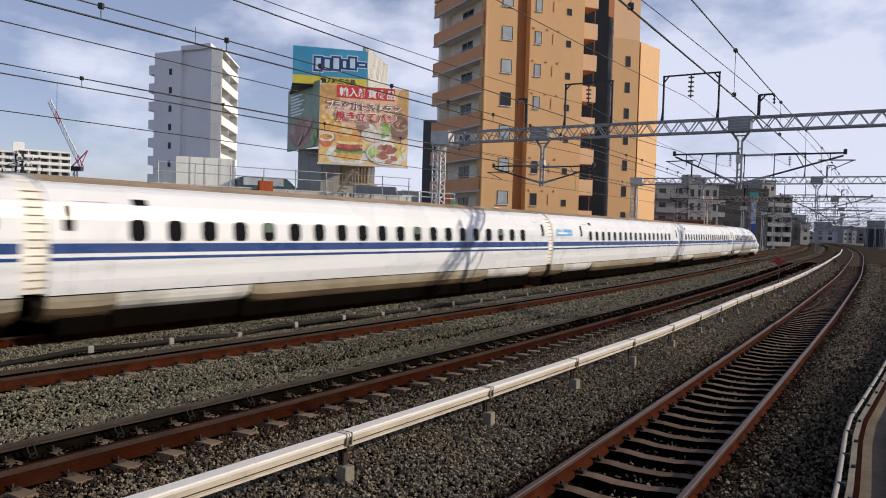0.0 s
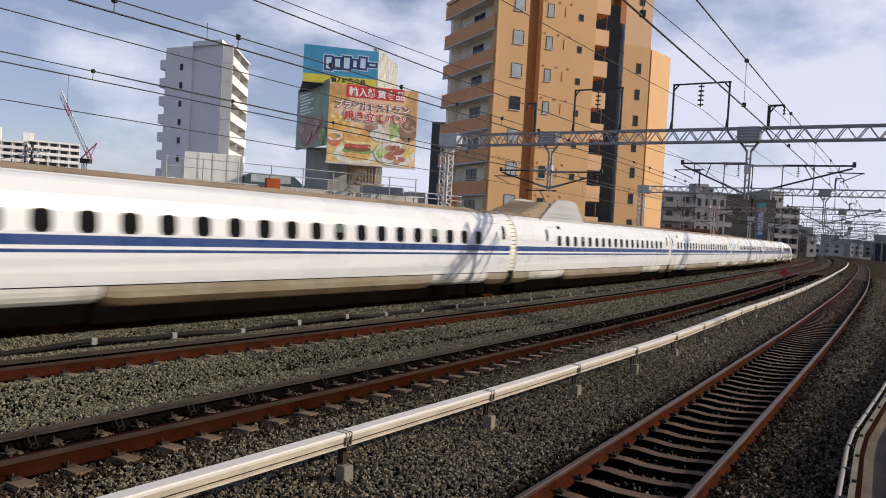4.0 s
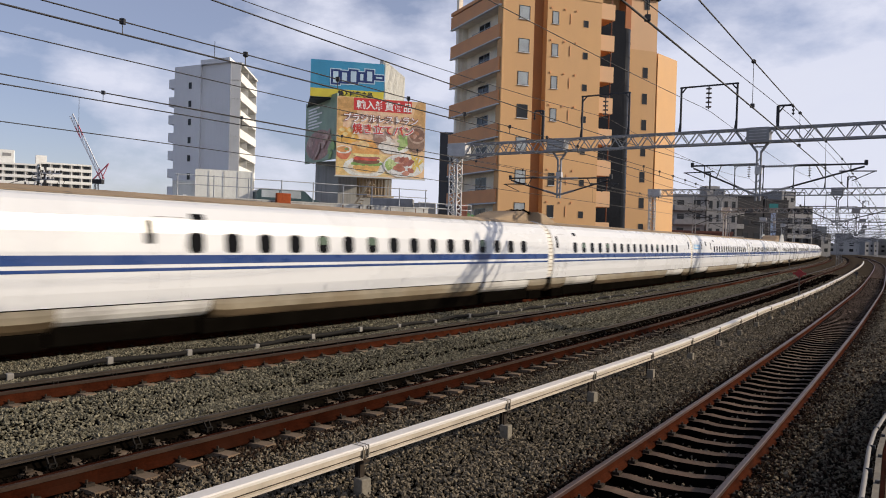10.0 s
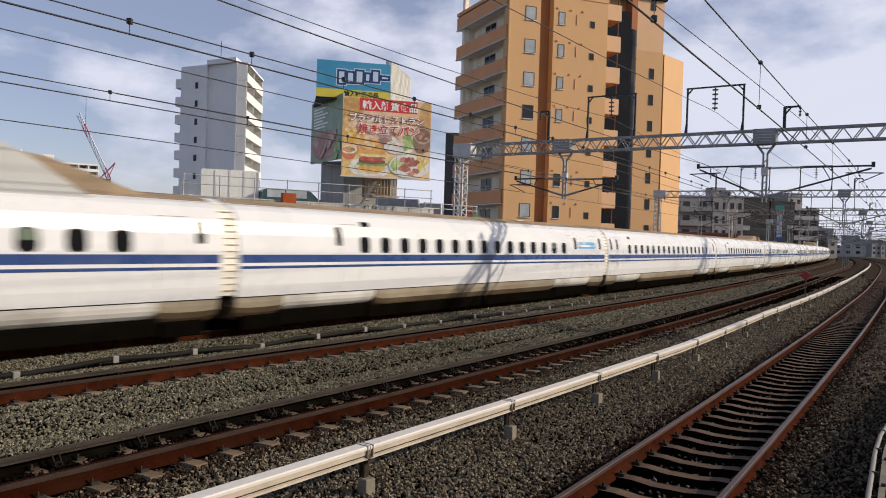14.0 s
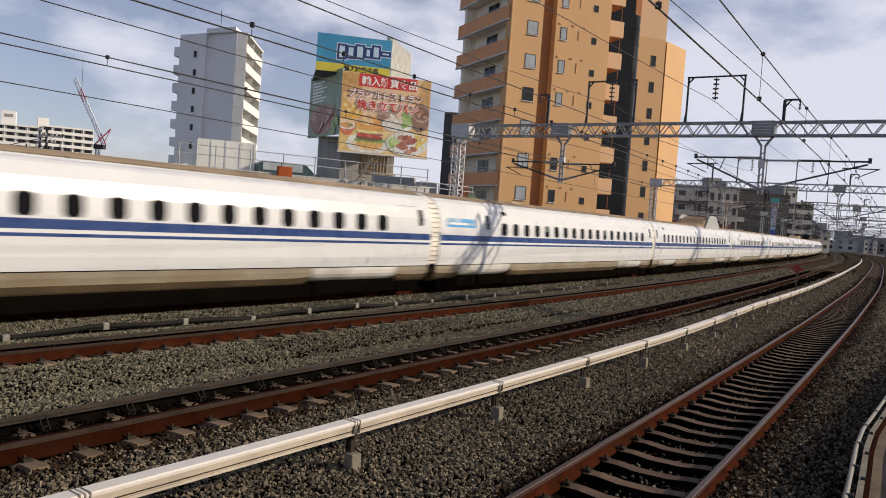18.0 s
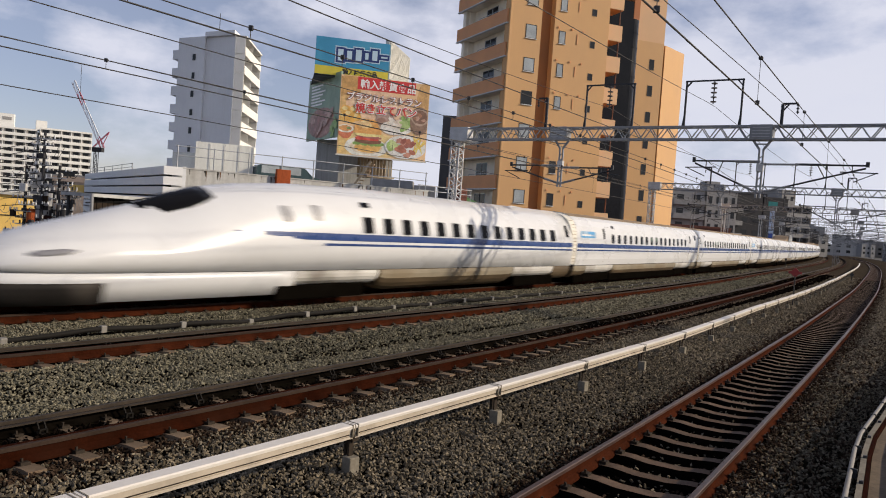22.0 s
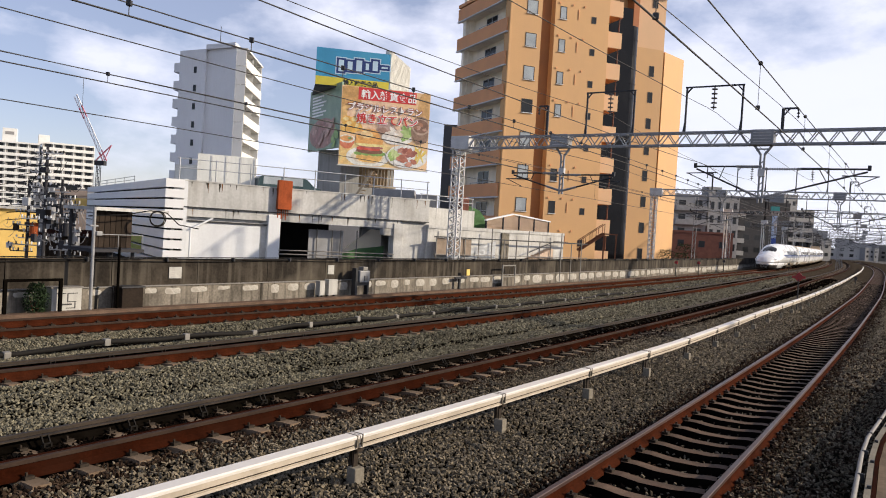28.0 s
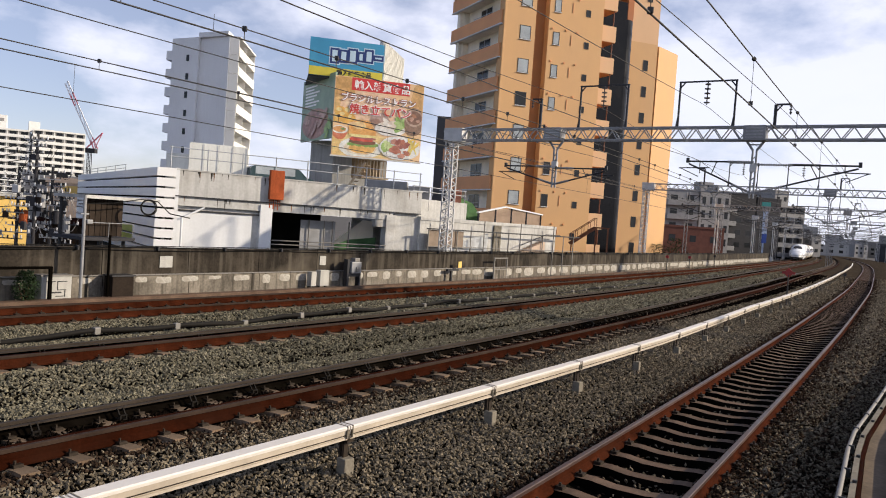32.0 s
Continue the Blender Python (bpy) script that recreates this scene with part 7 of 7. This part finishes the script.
        sides = np.array([(0, 1, 3, 2), (4, 6, 7, 5), (0, 4, 5, 1), (2, 3, 7, 6), (0, 2, 6, 4), (1, 5, 7, 3)])
    else:
        hull = np.array([(1, 0.2, 0), (-1, -0.2, 0), (0.2, 1, 0.3), (-0.2, -1, 0.3), (0, 0.2, 1), (0.1, 0, -1)], float) * 1.3
        sides = np.array([(0, 2, 4), (2, 1, 4), (1, 3, 4), (3, 0, 4), (2, 0, 5), (1, 2, 5), (3, 1, 5), (0, 3, 5)])
    nv, ns = len(hull), sides.shape[1]
    v = hull[None] * rg.uniform(0.66, 1.12, (n, nv, 3)) * np.sort(rg.uniform(0.5, 1.3, (n, 1, 3)), axis=2)[:, :, ::-1] * np.array((1.32, 0.76, 0.88))
    q = rg.normal(size=(n, 4))
    q[:, 1:3] *= 0.4
    q /= np.linalg.norm(q, axis=1)[:, None]
    w, a, b, c = q.T
    rot = np.stack([np.stack([1 - 2 * (b * b + c * c), 2 * (a * b - c * w), 2 * (a * c + b * w)], -1), np.stack([2 * (a * b + c * w), 1 - 2 * (a * a + c * c), 2 * (b * c - a * w)], -1),
                    np.stack([2 * (a * c - b * w), 2 * (b * c + a * w), 1 - 2 * (a * a + b * b)], -1)], 1)
    v = np.einsum("nij,nkj->nki", rot, v) * (size * rg.uniform(0.78, 1.12, n))[:, None, None]
    v += np.stack([x, y, z], -1)[:, None]
    faces = (sides[None] + nv * np.arange(n)[:, None, None]).reshape(-1, ns)
    me = bpy.data.meshes.new(name)
    me.vertices.add(n * nv)
    me.vertices.foreach_set("co", v.reshape(-1).astype(np.float32))
    me.loops.add(len(faces) * ns)
    me.loops.foreach_set("vertex_index", faces.reshape(-1).astype(np.int32))
    me.polygons.add(len(faces))
    me.polygons.foreach_set("loop_start", np.arange(0, len(faces) * ns, ns, dtype=np.int32))
    me.update()
    me.shade_flat()
    me.validate()
    me.materials.append(material)
    tagged(new(name, me), label, "ballast", kind="stuff")


# rust-brown share: near the rails; along the walkway browner to warm its shade
stained = lambda d, e: np.maximum(np.clip((np.where(e > -11.2, 0.95, 0.62) - d) * 2.0, 0, 0.9), np.where(e < -15.3, 0.35, 0.0))
grey = lambda d, e, r: (r > stained(d, e)) & (e < -9.6)
brown = lambda d, e, r: (r <= stained(d, e)) & (e < -9.6)
tan = lambda d, e, r: (e >= -8.3) & ((r > 0.2) | (d > 0.35))
tan_b = lambda d, e, r: (e >= -9.6) & ((r <= 0.2) & (d <= 0.35) | (e < -8.3))
for k, (a, b, per, size) in enumerate(((1.0, 9.0, 760, 0.0160), (9.0, 17.0, 570, 0.0205), (17.0, 30.0, 430, 0.036), (30.0, 56.0, 180, 0.055), (56.0, 88.0, 34, 0.09))):
    stones("ballast_stones", "grey crushed stone ballast", M_bal, -17.3, -9.6, a, b, per, size, grey, 11 + k)
    stones("ballast_stones", "rust-brown stained ballast beside the rails", M_bal_b, -17.3, -9.6, a, b, per, size, brown, 21 + k)
    stones("ballast_stones", "tan crushed stone ballast", M_bal_t, -9.6, 2.9, a + 1, b + 1, per * 0.85, size * 1.05, tan, 31 + k)
    stones("ballast_stones", "near-black ballast within the tracks", M_bal_k, -9.6, 1.2, a + 1, b + 1, per * 0.42, size * 1.1, tan_b, 41 + k)


# ---- platform side ----
plat = empty("platform", None, "plain grey concrete platform end behind the platform track", "platform", "", "structure")
bm = bmesh.new()
rg = [(-17.2, -0.6), (-17.2, 1.1), (-30.0, 1.1), (-30.0, -0.6)]
sweep(bm, rg, [[along(s, e, z) for e, z in rg] for s in np.arange(-60, 1.6, 2.5)])
part("deck", bm, M_asph, plat)
bm = bmesh.new()
rg = [(-27.0, -0.6), (-27.0, 0.7), (-27.2, 0.7), (-27.2, -0.6)]
sweep(bm, rg, [[along(s, e, z) for e, z in rg] for s in np.arange(-60, 70, 4.0)])
part("rear_wall", bm, M_plinth, plat, "plain concrete screen wall")

# walkway slab with pipes beside the platform track
slab = empty("walkway_slab", None, "worn concrete walkway slab edged by pale pipes", "walkway", "", "structure")
sl_e = lambda s: float(np.interp(s, [0, 7.3, 10.6, 14.8, 40], [-17.06, -16.82, -16.55, -16.6, -16.8]))


def slab_strip(name, a, b, z0, z1, material, label="", s0=2.0, s1=60):
    rg = [(a, z0), (a, z1), (b, z1), (b, z0)]
    bm = bmesh.new()
    sweep(bm, rg, [[along(s, sl_e(s) + e, z) for e, z in rg] for s in np.arange(s0, s1, 1.0)])
    return part(name, bm, material, slab, label)


M_slab = mat("worn brown slab", (0.15, 0.115, 0.082), 0.9, var=0.3, scale=1.2, fine=20, bump=0.1)
slab_strip("slab", -2.6, -0.17, -0.5, 0.22, M_slab)
slab_strip("edge_strip", -0.12, -0.06, -0.5, 0.27, M_post, "pale edge strip")
slab_strip("rust_strip", -0.165, -0.125, -0.5, 0.262, M_rust)
slab_strip("inner_kerb", -0.50, -0.42, -0.5, 0.30, M_post)
rg = [(0.026 * math.cos(a), 0.026 * math.sin(a)) for a in np.linspace(0, 2 * math.pi, 9)[:-1]]
bm = bmesh.new()
sweep(bm, rg, [[along(s, sl_e(s) + 0.02 + e, 0.27 + z) for e, z in rg] for s in np.arange(2, 60, 1.0)])
part("pipe", bm, M_clamp, slab, "grey conduit", smooth=True)
for k in range(14):
    s = 4.2 + k * 1.1
    part("bolt", boxes(((-0.02, -0.02, 0.26), (0.02, 0.02, 0.30))), M_iron, slab).matrix_basis = on_line(s, sl_e(s) - 0.10, 0)
    part("pipe_clip", boxes(((-0.035, -0.015, 0.2), (0.035, 0.015, 0.302)), bevel=0.006), M_iron, slab).matrix_basis = on_line(s + 0.4, sl_e(s) + 0.02, 0)

# ---- things along the wall ----
fr = empty("track_gate_frame", on_line(9.45, 2.45, -0.25), "black steel portal frame in front of the wall", "frame")
part("frame", boxes(((-0.04, -0.75, 0), (0.04, -0.67, 0.95)), ((-0.04, 0.67, 0), (0.04, 0.75, 0.95)), ((-0.04, -0.75, 0.95), (0.04, 0.75, 1.02))), M_under, fr)
cb = empty("control_cabinet", on_line(10.42, 2.75, -0.3) @ Matrix.Diagonal((0.86, 1.15, 0.86, 1)), "white control cabinet with a black line diagram", "cabinet")
part("body", boxes(((-0.2, -0.36, 0.0), (0.2, 0.36, 0.92)), bevel=0.015), M_cab, cb)
part("roof", boxes(((-0.23, -0.39, 0.92), (0.23, 0.39, 0.96))), M_clamp, cb)
for y, z, w, h in ((-0.14, 0.75, 0.22, 0.025), (0.14, 0.75, 0.22, 0.025), (0.02, 0.62, 0.025, 0.28), (0.12, 0.48, 0.22, 0.025), (-0.05, 0.40, 0.34, 0.05), (0.08, 0.28, 0.2, 0.025), (0.2, 0.36, 0.025, 0.2), (-0.05, 0.15, 0.3, 0.025)):
    part("diagram_line", boxes(((0.2, y - w / 2, z - h / 2), (0.206, y + w / 2, z + h / 2))), M_iron, cb)
pl = empty("grey_mast", on_line(11.05, 2.5, -0.25), "slim grey mast with a lamp bracket", "mast")
bm = bmesh.new()
rod(bm, (0, 0, 0), (0, 0, 3.0), 0.045, 10)
part("pole", bm, M_galv_d, pl)
part("lamp", boxes(((-0.08, 0.05, 2.2), (0.08, 0.22, 2.32)), bevel=0.02), M_galv_d, pl)
part("bracket", boxes(((-0.03, -0.12, 2.45), (0.03, 0.12, 2.49)), bevel=0.01), M_galv_d, pl)
pl = empty("black_mast", on_line(11.85, 2.5, -0.25), "black steel support post", "post")
bm = bmesh.new()
rod(bm, (0, 0, 0), (0, 0, 1.9), 0.036, 10)
part("pole", bm, M_under, pl)
part("foot", boxes(((-0.12, -0.12, 0.0), (0.12, 0.12, 0.06))), M_clamp, pl)
bx = empty("cable_box", on_line(12.3, 2.65, -0.3) @ Matrix.Diagonal((1, 1.3, 1, 1)), "dark steel cable box by the wall", "box")
part("body", boxes(((-0.22, -0.26, 0.0), (0.22, 0.26, 0.76)), bevel=0.02), M_timber, bx)
part("lid", boxes(((-0.25, -0.29, 0.76), (0.25, 0.29, 0.80))), M_iron, bx)


def bush(x, y, z, r, h, n, seed):
    root = empty("bush", Matrix.Translation((x, y, z)), "small dark green bush beside the wall", "bush")
    rr = random.Random(seed)
    bm = bmesh.new()
    for k in range(5):
        a = rr.uniform(0, 6.28)
        rod(bm, (0, 0, 0), (math.cos(a) * r * 0.5, math.sin(a) * r * 0.5, h * 0.6), 0.02 + r * 0.02, 5, 0.006)
    part("stems", bm, M_brown, root)
    bm = bmesh.new()
    for k in range(n):
        a, q, t = rr.uniform(0, 6.28), rr.random() ** 0.5, rr.random()
        wd = r * (0.55 + 0.45 * math.sin(math.pi * min(1, t * 1.1))) * q
        p = Vector((math.cos(a) * wd, math.sin(a) * wd, h * (0.08 + 0.92 * t)))
        d = Vector((rr.uniform(-1, 1), rr.uniform(-1, 1), rr.uniform(-0.3, 1))).normalized()
        sd = d.cross(Vector((0.3, 0.2, 1))).normalized()
        ls = 0.03 + 0.05 * r * rr.uniform(0.6, 1.4)
        v = [bm.verts.new(p + w) for w in (-sd * ls * 0.5, d * ls, sd * ls * 0.5, d * ls * -0.6)]
        bm.faces.new(v)
    part("leaves", bm, M_leaf, root)
    return root


p = along(9.6, 2.6, 0)
bush(p.x, p.y, -0.3, 0.34, 0.95, 1500, 3)
for k, (s, e, r, h) in enumerate(((86.0, 6.0, 1.6, 3.4), (83.5, 7.5, 1.3, 2.6), (89.0, 7.0, 1.2, 2.3), (41.0, 6.5, 0.8, 2.6))):
    p = along(s, e, 0)
    bush(p.x, p.y, GZ, r, h, 900, 7 + k)


def plate(s, z, w, h, label):
    ob = empty("wall_sign", on_line(s, WE + 0.075, z), label, "sign")
    part("plate", boxes(((0.0, -w / 2, -h / 2), (0.015, w / 2, h / 2)), bevel=0.003), M_cab, ob)
    for k in range(4):
        part("text_bar", boxes(((0.015, -w * 0.38, h * (0.3 - 0.2 * k)), (0.018, w * (0.38 - 0.1 * (k % 2)), h * (0.33 - 0.2 * k)))), M_farm, ob)


plate(14.15, 0.83, 0.46, 0.36, "blank white plate fixed to the sooty wall")
plate(21.3, 0.86, 0.34, 0.36, "blank white plate fixed to the sooty wall")
# relay boxes and point machine
for s, w, h in ((20.35, 0.28, 0.55), (20.95, 0.5, 0.6)):
    ob = empty("relay_box", on_line(s, 2.7, -0.3), "small white relay box on a stand by the wall", "box")
    part("stand", boxes(((-0.04, -w * 0.4, 0), (0.04, -w * 0.3, 0.3)), ((-0.04, w * 0.3, 0), (0.04, w * 0.4, 0.3))), M_iron, ob)
    part("body", boxes(((-0.12, -w / 2, 0.22), (0.12, w / 2, 0.22 + h)), bevel=0.015), M_cab, ob)
ob = empty("signal_machine", on_line(22.6, 2.6, -0.3), "black trackside machine with pale fittings", "machine")
part("frame", boxes(((-0.1, -0.45, 0), (0.1, -0.33, 1.25)), ((-0.1, 0.3, 0), (0.1, 0.4, 0.8)), ((-0.08, -0.33, 0.55), (0.08, 0.4, 0.68))), M_iron, ob)
part("case", boxes(((-0.16, -0.25, 0.68), (0.16, 0.35, 1.15)), bevel=0.03), M_galv_d, ob)
part("lid", boxes(((-0.12, -0.05, 1.15), (0.14, 0.25, 1.3)), ((0.1, 0.0, 0.75), (0.2, 0.2, 0.95)), bevel=0.02), M_clamp, ob)
ob = empty("post_bracket", on_line(30.3, 2.75, -0.25), "black bracket and yellow tag at the gantry foot", "bracket")
part("bar", boxes(((-0.05, -0.12, 0), (0.05, 0.0, 0.6)), ((-0.06, -0.45, 0.6), (0.06, 0.55, 0.68))), M_iron, ob)
part("tag", boxes(((0.0, 0.55, 0.75), (0.02, 0.85, 1.05))), M_yellow, ob)
ob = empty("railing_frame", on_line(35.0, 2.6, -0.3), "pale square railing frame with a grey panel", "railing")
part("frame", boxes(((-0.03, -0.75, 0), (0.03, -0.68, 1.25)), ((-0.03, 0.68, 0), (0.03, 0.75, 1.25)), ((-0.03, -0.75, 1.25), (0.03, 0.75, 1.31)), ((-0.03, -0.68, 0.65), (0.03, 0.68, 0.7))), M_clamp, ob)
part("panel", boxes(((-0.015, -0.68, 0.05), (0.015, 0.68, 0.65))), M_plinth, ob)
# kerb duct at the wall's foot
bm = bmesh.new()
rg = [(2.2, -0.3), (2.2, -0.12), (2.55, -0.12), (2.55, -0.3)]
sweep(bm, rg, [[along(s, e, z) for e, z in rg] for s in np.arange(8, 80, 2.0)])
tagged(link("cable_trough", bm, M_tie_d), "low concrete cable trough at the wall's foot", "trough", kind="structure")

# shelter hut behind the wall
hut = empty("signal_shelter", on_line(12.4, 4.4, 0), "dark panelled trackside shelter with a flat pale roof", "shelter")
part("roof", boxes(((-0.9, -0.75, 2.66), (0.9, 1.7, 2.76))), M_conc, hut, "flat pale roof")
for k in range(7):
    part("panel", boxes(((0.55, -0.62 + k * 0.18, 1.55), (0.6, -0.46 + k * 0.18, 2.66))), M_timber, hut)
part("floor", boxes(((-0.9, -0.75, 1.42), (0.8, 0.95, 1.52))), M_fard, hut, "rusty timber floor")
for y in (-0.6, 0.75):
    for x, top in ((0.5, 1.45), (-0.7, 2.66)):
        bm = bmesh.new()
        rod(bm, (x, y, GZ), (x, y, top), 0.055, 8)
        part("leg", bm, M_iron, hut)
bm = bmesh.new()
rod(bm, (0.75, -0.7, 1.95), (0.75, 0.9, 1.95), 0.014, 6)
for y in (-0.7, 0.1, 0.9):
    rod(bm, (0.75, y, 1.5), (0.75, y, 1.95), 0.012, 6)
part("handrail", bm, M_galv_d, hut)
# coil of cable on its wire
coil = empty("cable_coil", on_line(13.5, 3.2, 2.5) @ Matrix.Scale(1.3, 4), "coil of black cable hung on a wire", "cable coil")
bm = bmesh.new()
for r in (0.165, 0.185):
    n = 26
    pts = [Vector((0.02 * (r > 0.17), r * 1.15 * math.cos(a), r * math.sin(a))) for a in np.linspace(0, 2 * math.pi, n)]
    for a, b in zip(pts, pts[1:]):
        rod(bm, a, b, 0.014, 5)
part("coiled_cable", bm, M_cable, coil)
bm = bmesh.new()
c0 = [(-0.2, -1.6, -0.02), (-0.1, -0.8, 0.05), (0, -0.2, 0.18), (0, 0.25, 0.15), (0.0, 0.6, -0.12), (0.1, 1.1, -0.2)]
for a, b in zip(c0, c0[1:]):
    rod(bm, a, b, 0.014, 5)
part("cable", bm, M_cable, coil)


# ---- power lines and houses at the wall's near end ----
def pole_cluster():
    for k, (x, y, h) in enumerate(((-15.43, 29.0, 5.6), (-16.07, 29.0, 4.3), (-14.95, 29.3, 4.4), (-14.75, 29.6, 3.7))):
        root = empty("power_pole", Matrix.Translation((x, y, GZ)), "dark power pole crowded with grey crossarms and insulators", "power pole", "power poles by the line")
        bm = bmesh.new()
        rod(bm, (0, 0, 0), (0, 0, h), 0.075, 10, 0.05)
        part("pole", bm, M_fard, root)
        rr = random.Random(k)
        for j in range(11):
            z = h - 0.25 - 0.25 * j
            w = rr.uniform(0.3, 0.62)
            arm = part("crossarm", boxes(((-w, -0.018, z - 0.02), (w, 0.018, z + 0.02))), (M_galv, M_galv_d, M_iron)[(j + k) % 3], root)
            arm.matrix_basis = Matrix.Translation((rr.uniform(-0.3, 0.3), rr.uniform(-0.3, 0.1), 0)) @ Matrix.Rotation(rr.uniform(-0.12, 0.12), 4, "Z")
            for i in range(6):
                bm = bmesh.new()
                xx = -w + 2 * w * i / 5 + rr.uniform(-0.05, 0.05)
                insulator(bm, (xx, -0.04, z + 0.02), (xx, -0.04, z + rr.uniform(0.10, 0.17)), 0.028, 3)
                part("insulator", bm, (M_galv, M_galv, M_louv, M_fard)[rr.randrange(4)], arm)
        for j in range(4):
            x0, z0 = rr.uniform(-0.8, 0.5), h - 0.5 - rr.uniform(0, 2.4)
            part("switch_box", boxes(((x0, -0.28, z0), (x0 + rr.uniform(0.14, 0.3), -0.08, z0 + rr.uniform(0.2, 0.36))), bevel=0.02), (M_fard, M_galv, M_timber)[j % 3], root)
        bm = bmesh.new()
        rod(bm, (0.3, -0.1, h * 0.5), (0.3, -0.1, h * 0.5 + 0.5), 0.15, 12)
        part("transformer", bm, M_galv_d if k % 3 == 0 else M_rustbox if k % 3 == 1 else M_fard, root, "small can transformer")
        bm = bmesh.new()
        for j in range(16):
            p0 = Vector((rr.uniform(-0.9, 0.9), rr.uniform(-0.25, 0.1), h - 0.25 - 0.25 * rr.randrange(10)))
            p1 = Vector((p0.x + rr.uniform(-0.5, 0.5), rr.uniform(-0.25, 0.1), p0.z - 0.25 * rr.randrange(-1, 3)))
            dip = rr.uniform(0.05, 0.3)
            arc = [p0.lerp(p1, q / 7) - Vector((0, 0, dip * 4 * (q / 7) * (1 - q / 7))) for q in range(8)]
            for p, q in zip(arc, arc[1:]):
                rod(bm, p, q, 0.010, 4)
        tagged(part("jumper_wiring", bm, M_galv_d if k % 2 else M_cable, root, "sagging jumper wires"), kind="stuff")
    root = empty("power_lines", None, "black power wires slung between poles", "power lines")
    for j in range(9):
        bm = bmesh.new()
        a, b = Vector((-40, 52 - j, 4.6 - 0.35 * j % 3)), Vector((-15.43, 29.0 + 0.1 * j, 4.7 - 0.3 * j))
        for q in range(8):
            f0, f1 = q / 8, (q + 1) / 8
            sag = lambda f: Vector((0, 0, -0.5 * 4 * f * (1 - f)))
            rod(bm, a.lerp(b, f0) + sag(f0), a.lerp(b, f1) + sag(f1), 0.016, 4)
        part("wire", bm, M_cable, root)


pole_cluster()
hs = empty("yellow_house", frame_at(-24.8, 27.7, 0.857, 0.514), "yellow rendered house behind the wall", "house")
part("wall", boxes(((0, 0, GZ), (8.65, 5, 2.5))), M_yellow, hs)
part("flat_roof", boxes(((-0.15, -0.15, 2.5), (8.8, 5.15, 2.6))), M_conc, hs)
for z in (1.0,):
    window(hs, Matrix.Identity(4), 2.6, z + 0.3, 0.8, 0.8, sill=False)
part("string_course", boxes(((-0.02, -0.03, 1.62), (8.67, 0.0, 1.66))), M_iron, hs)
for k, (x, y, w, z, mm, lb) in enumerate(((-34.0, 62.0, 6.0, 3.9, M_farg, "grey rendered house with flat roof"), (-30.5, 59.0, 4.2, 3.7, M_peach, "tan house with flat roof"), (-40.5, 75.0, 6, 4.3, M_farg, "grey block with plain walls"), (-30.0, 70.0, 4.0, 3.6, M_cream, "cream house with a flat roof"))):
    block(lb, x, y, 1.0, 0.1, w, 6, z, mm, 2, 2, 0.8, 0.9, 1.2, 2.2)
ob = empty("timber_hut", frame_at(-20.6, 38.6, 1.0, 0.1), "dark sooty timber hut behind the wall", "hut")
for k in range(14):
    part("board", boxes(((0.2 * k, 0.01 * (k % 3), GZ), (0.2 * k + 0.185, 0.06, 1.25 - 0.05 * (k % 2)))), M_timber, ob)
part("wall", boxes(((0, 0.07, GZ), (2.8, 1.2, 1.22))), M_timber, ob)
bm = bmesh.new()
for k in range(16):
    bar(bm, (-0.1 + 0.19 * k, -0.2, 1.25), (-0.1 + 0.19 * k, 1.35, 1.55), 0.17, 0.03 + 0.02 * (k % 2))
part("roof", bm, M_rust, ob, "rusty sheet roof")
ob = empty("roof_sign", frame_at(-27.7, 55.6, 1.0, 0.1), "yellow sign board on a house roof", "sign")
part("board", boxes(((0.0, 0.0, 2.75), (1.9, 0.15, 3.45)), bevel=0.01), M_yellow, ob)
part("post", boxes(((0.2, 0.15, GZ), (0.3, 0.25, 3.3)), ((1.6, 0.15, GZ), (1.7, 0.25, 3.3))), M_iron, ob)

# ---- signals beside the tracks ----
sg = empty("track_signal", on_line(38.8, -11.17, -0.3), "red diamond marker on a thin black post", "track marker", "track markers")
bm = bmesh.new()
rod(bm, (0, 0, 0), (0, 0, 1.62), 0.03, 8)
part("post", bm, M_iron, sg)
bm = boxes(((-0.17, -0.02, -0.17), (0.17, 0.02, 0.17)), bevel=0.005)
d = part("diamond", bm, M_red, sg, "red diamond plate")
d.matrix_basis = pose(0, 0, 1.72, 0, 45, 0)
part("stem_lamp", boxes(((-0.3, -0.03, 1.66), (0.3, -0.021, 1.78))), M_red, sg)
for s, e, z, red in ((79.0, -11.5, 0.6, False), (76.0, 2.2, 1.1, True), (67.0, 2.2, 1.2, True), (88.0, 2.0, 1.2, False), (112.0, -2.3, 1.0, False)):
    ob = empty("track_signal", on_line(s, e, -0.3), "small red marker lamp on a post" if red else "small black signal lamp on a post", "track marker", "track markers")
    bm = bmesh.new()
    rod(bm, (0, 0, 0), (0, 0, z), 0.04, 8)
    part("post", bm, M_iron, ob)
    bm = bmesh.new()
    rod(bm, (0, -0.08, z + 0.15), (0, 0.08, z + 0.12), 0.15, 14)
    part("lamp_head", bm, M_red if red else M_iron, ob)
    part("base", boxes(((-0.15, -0.15, 0.0), (0.15, 0.15, 0.25)), bevel=0.02), M_post, ob)


motions()
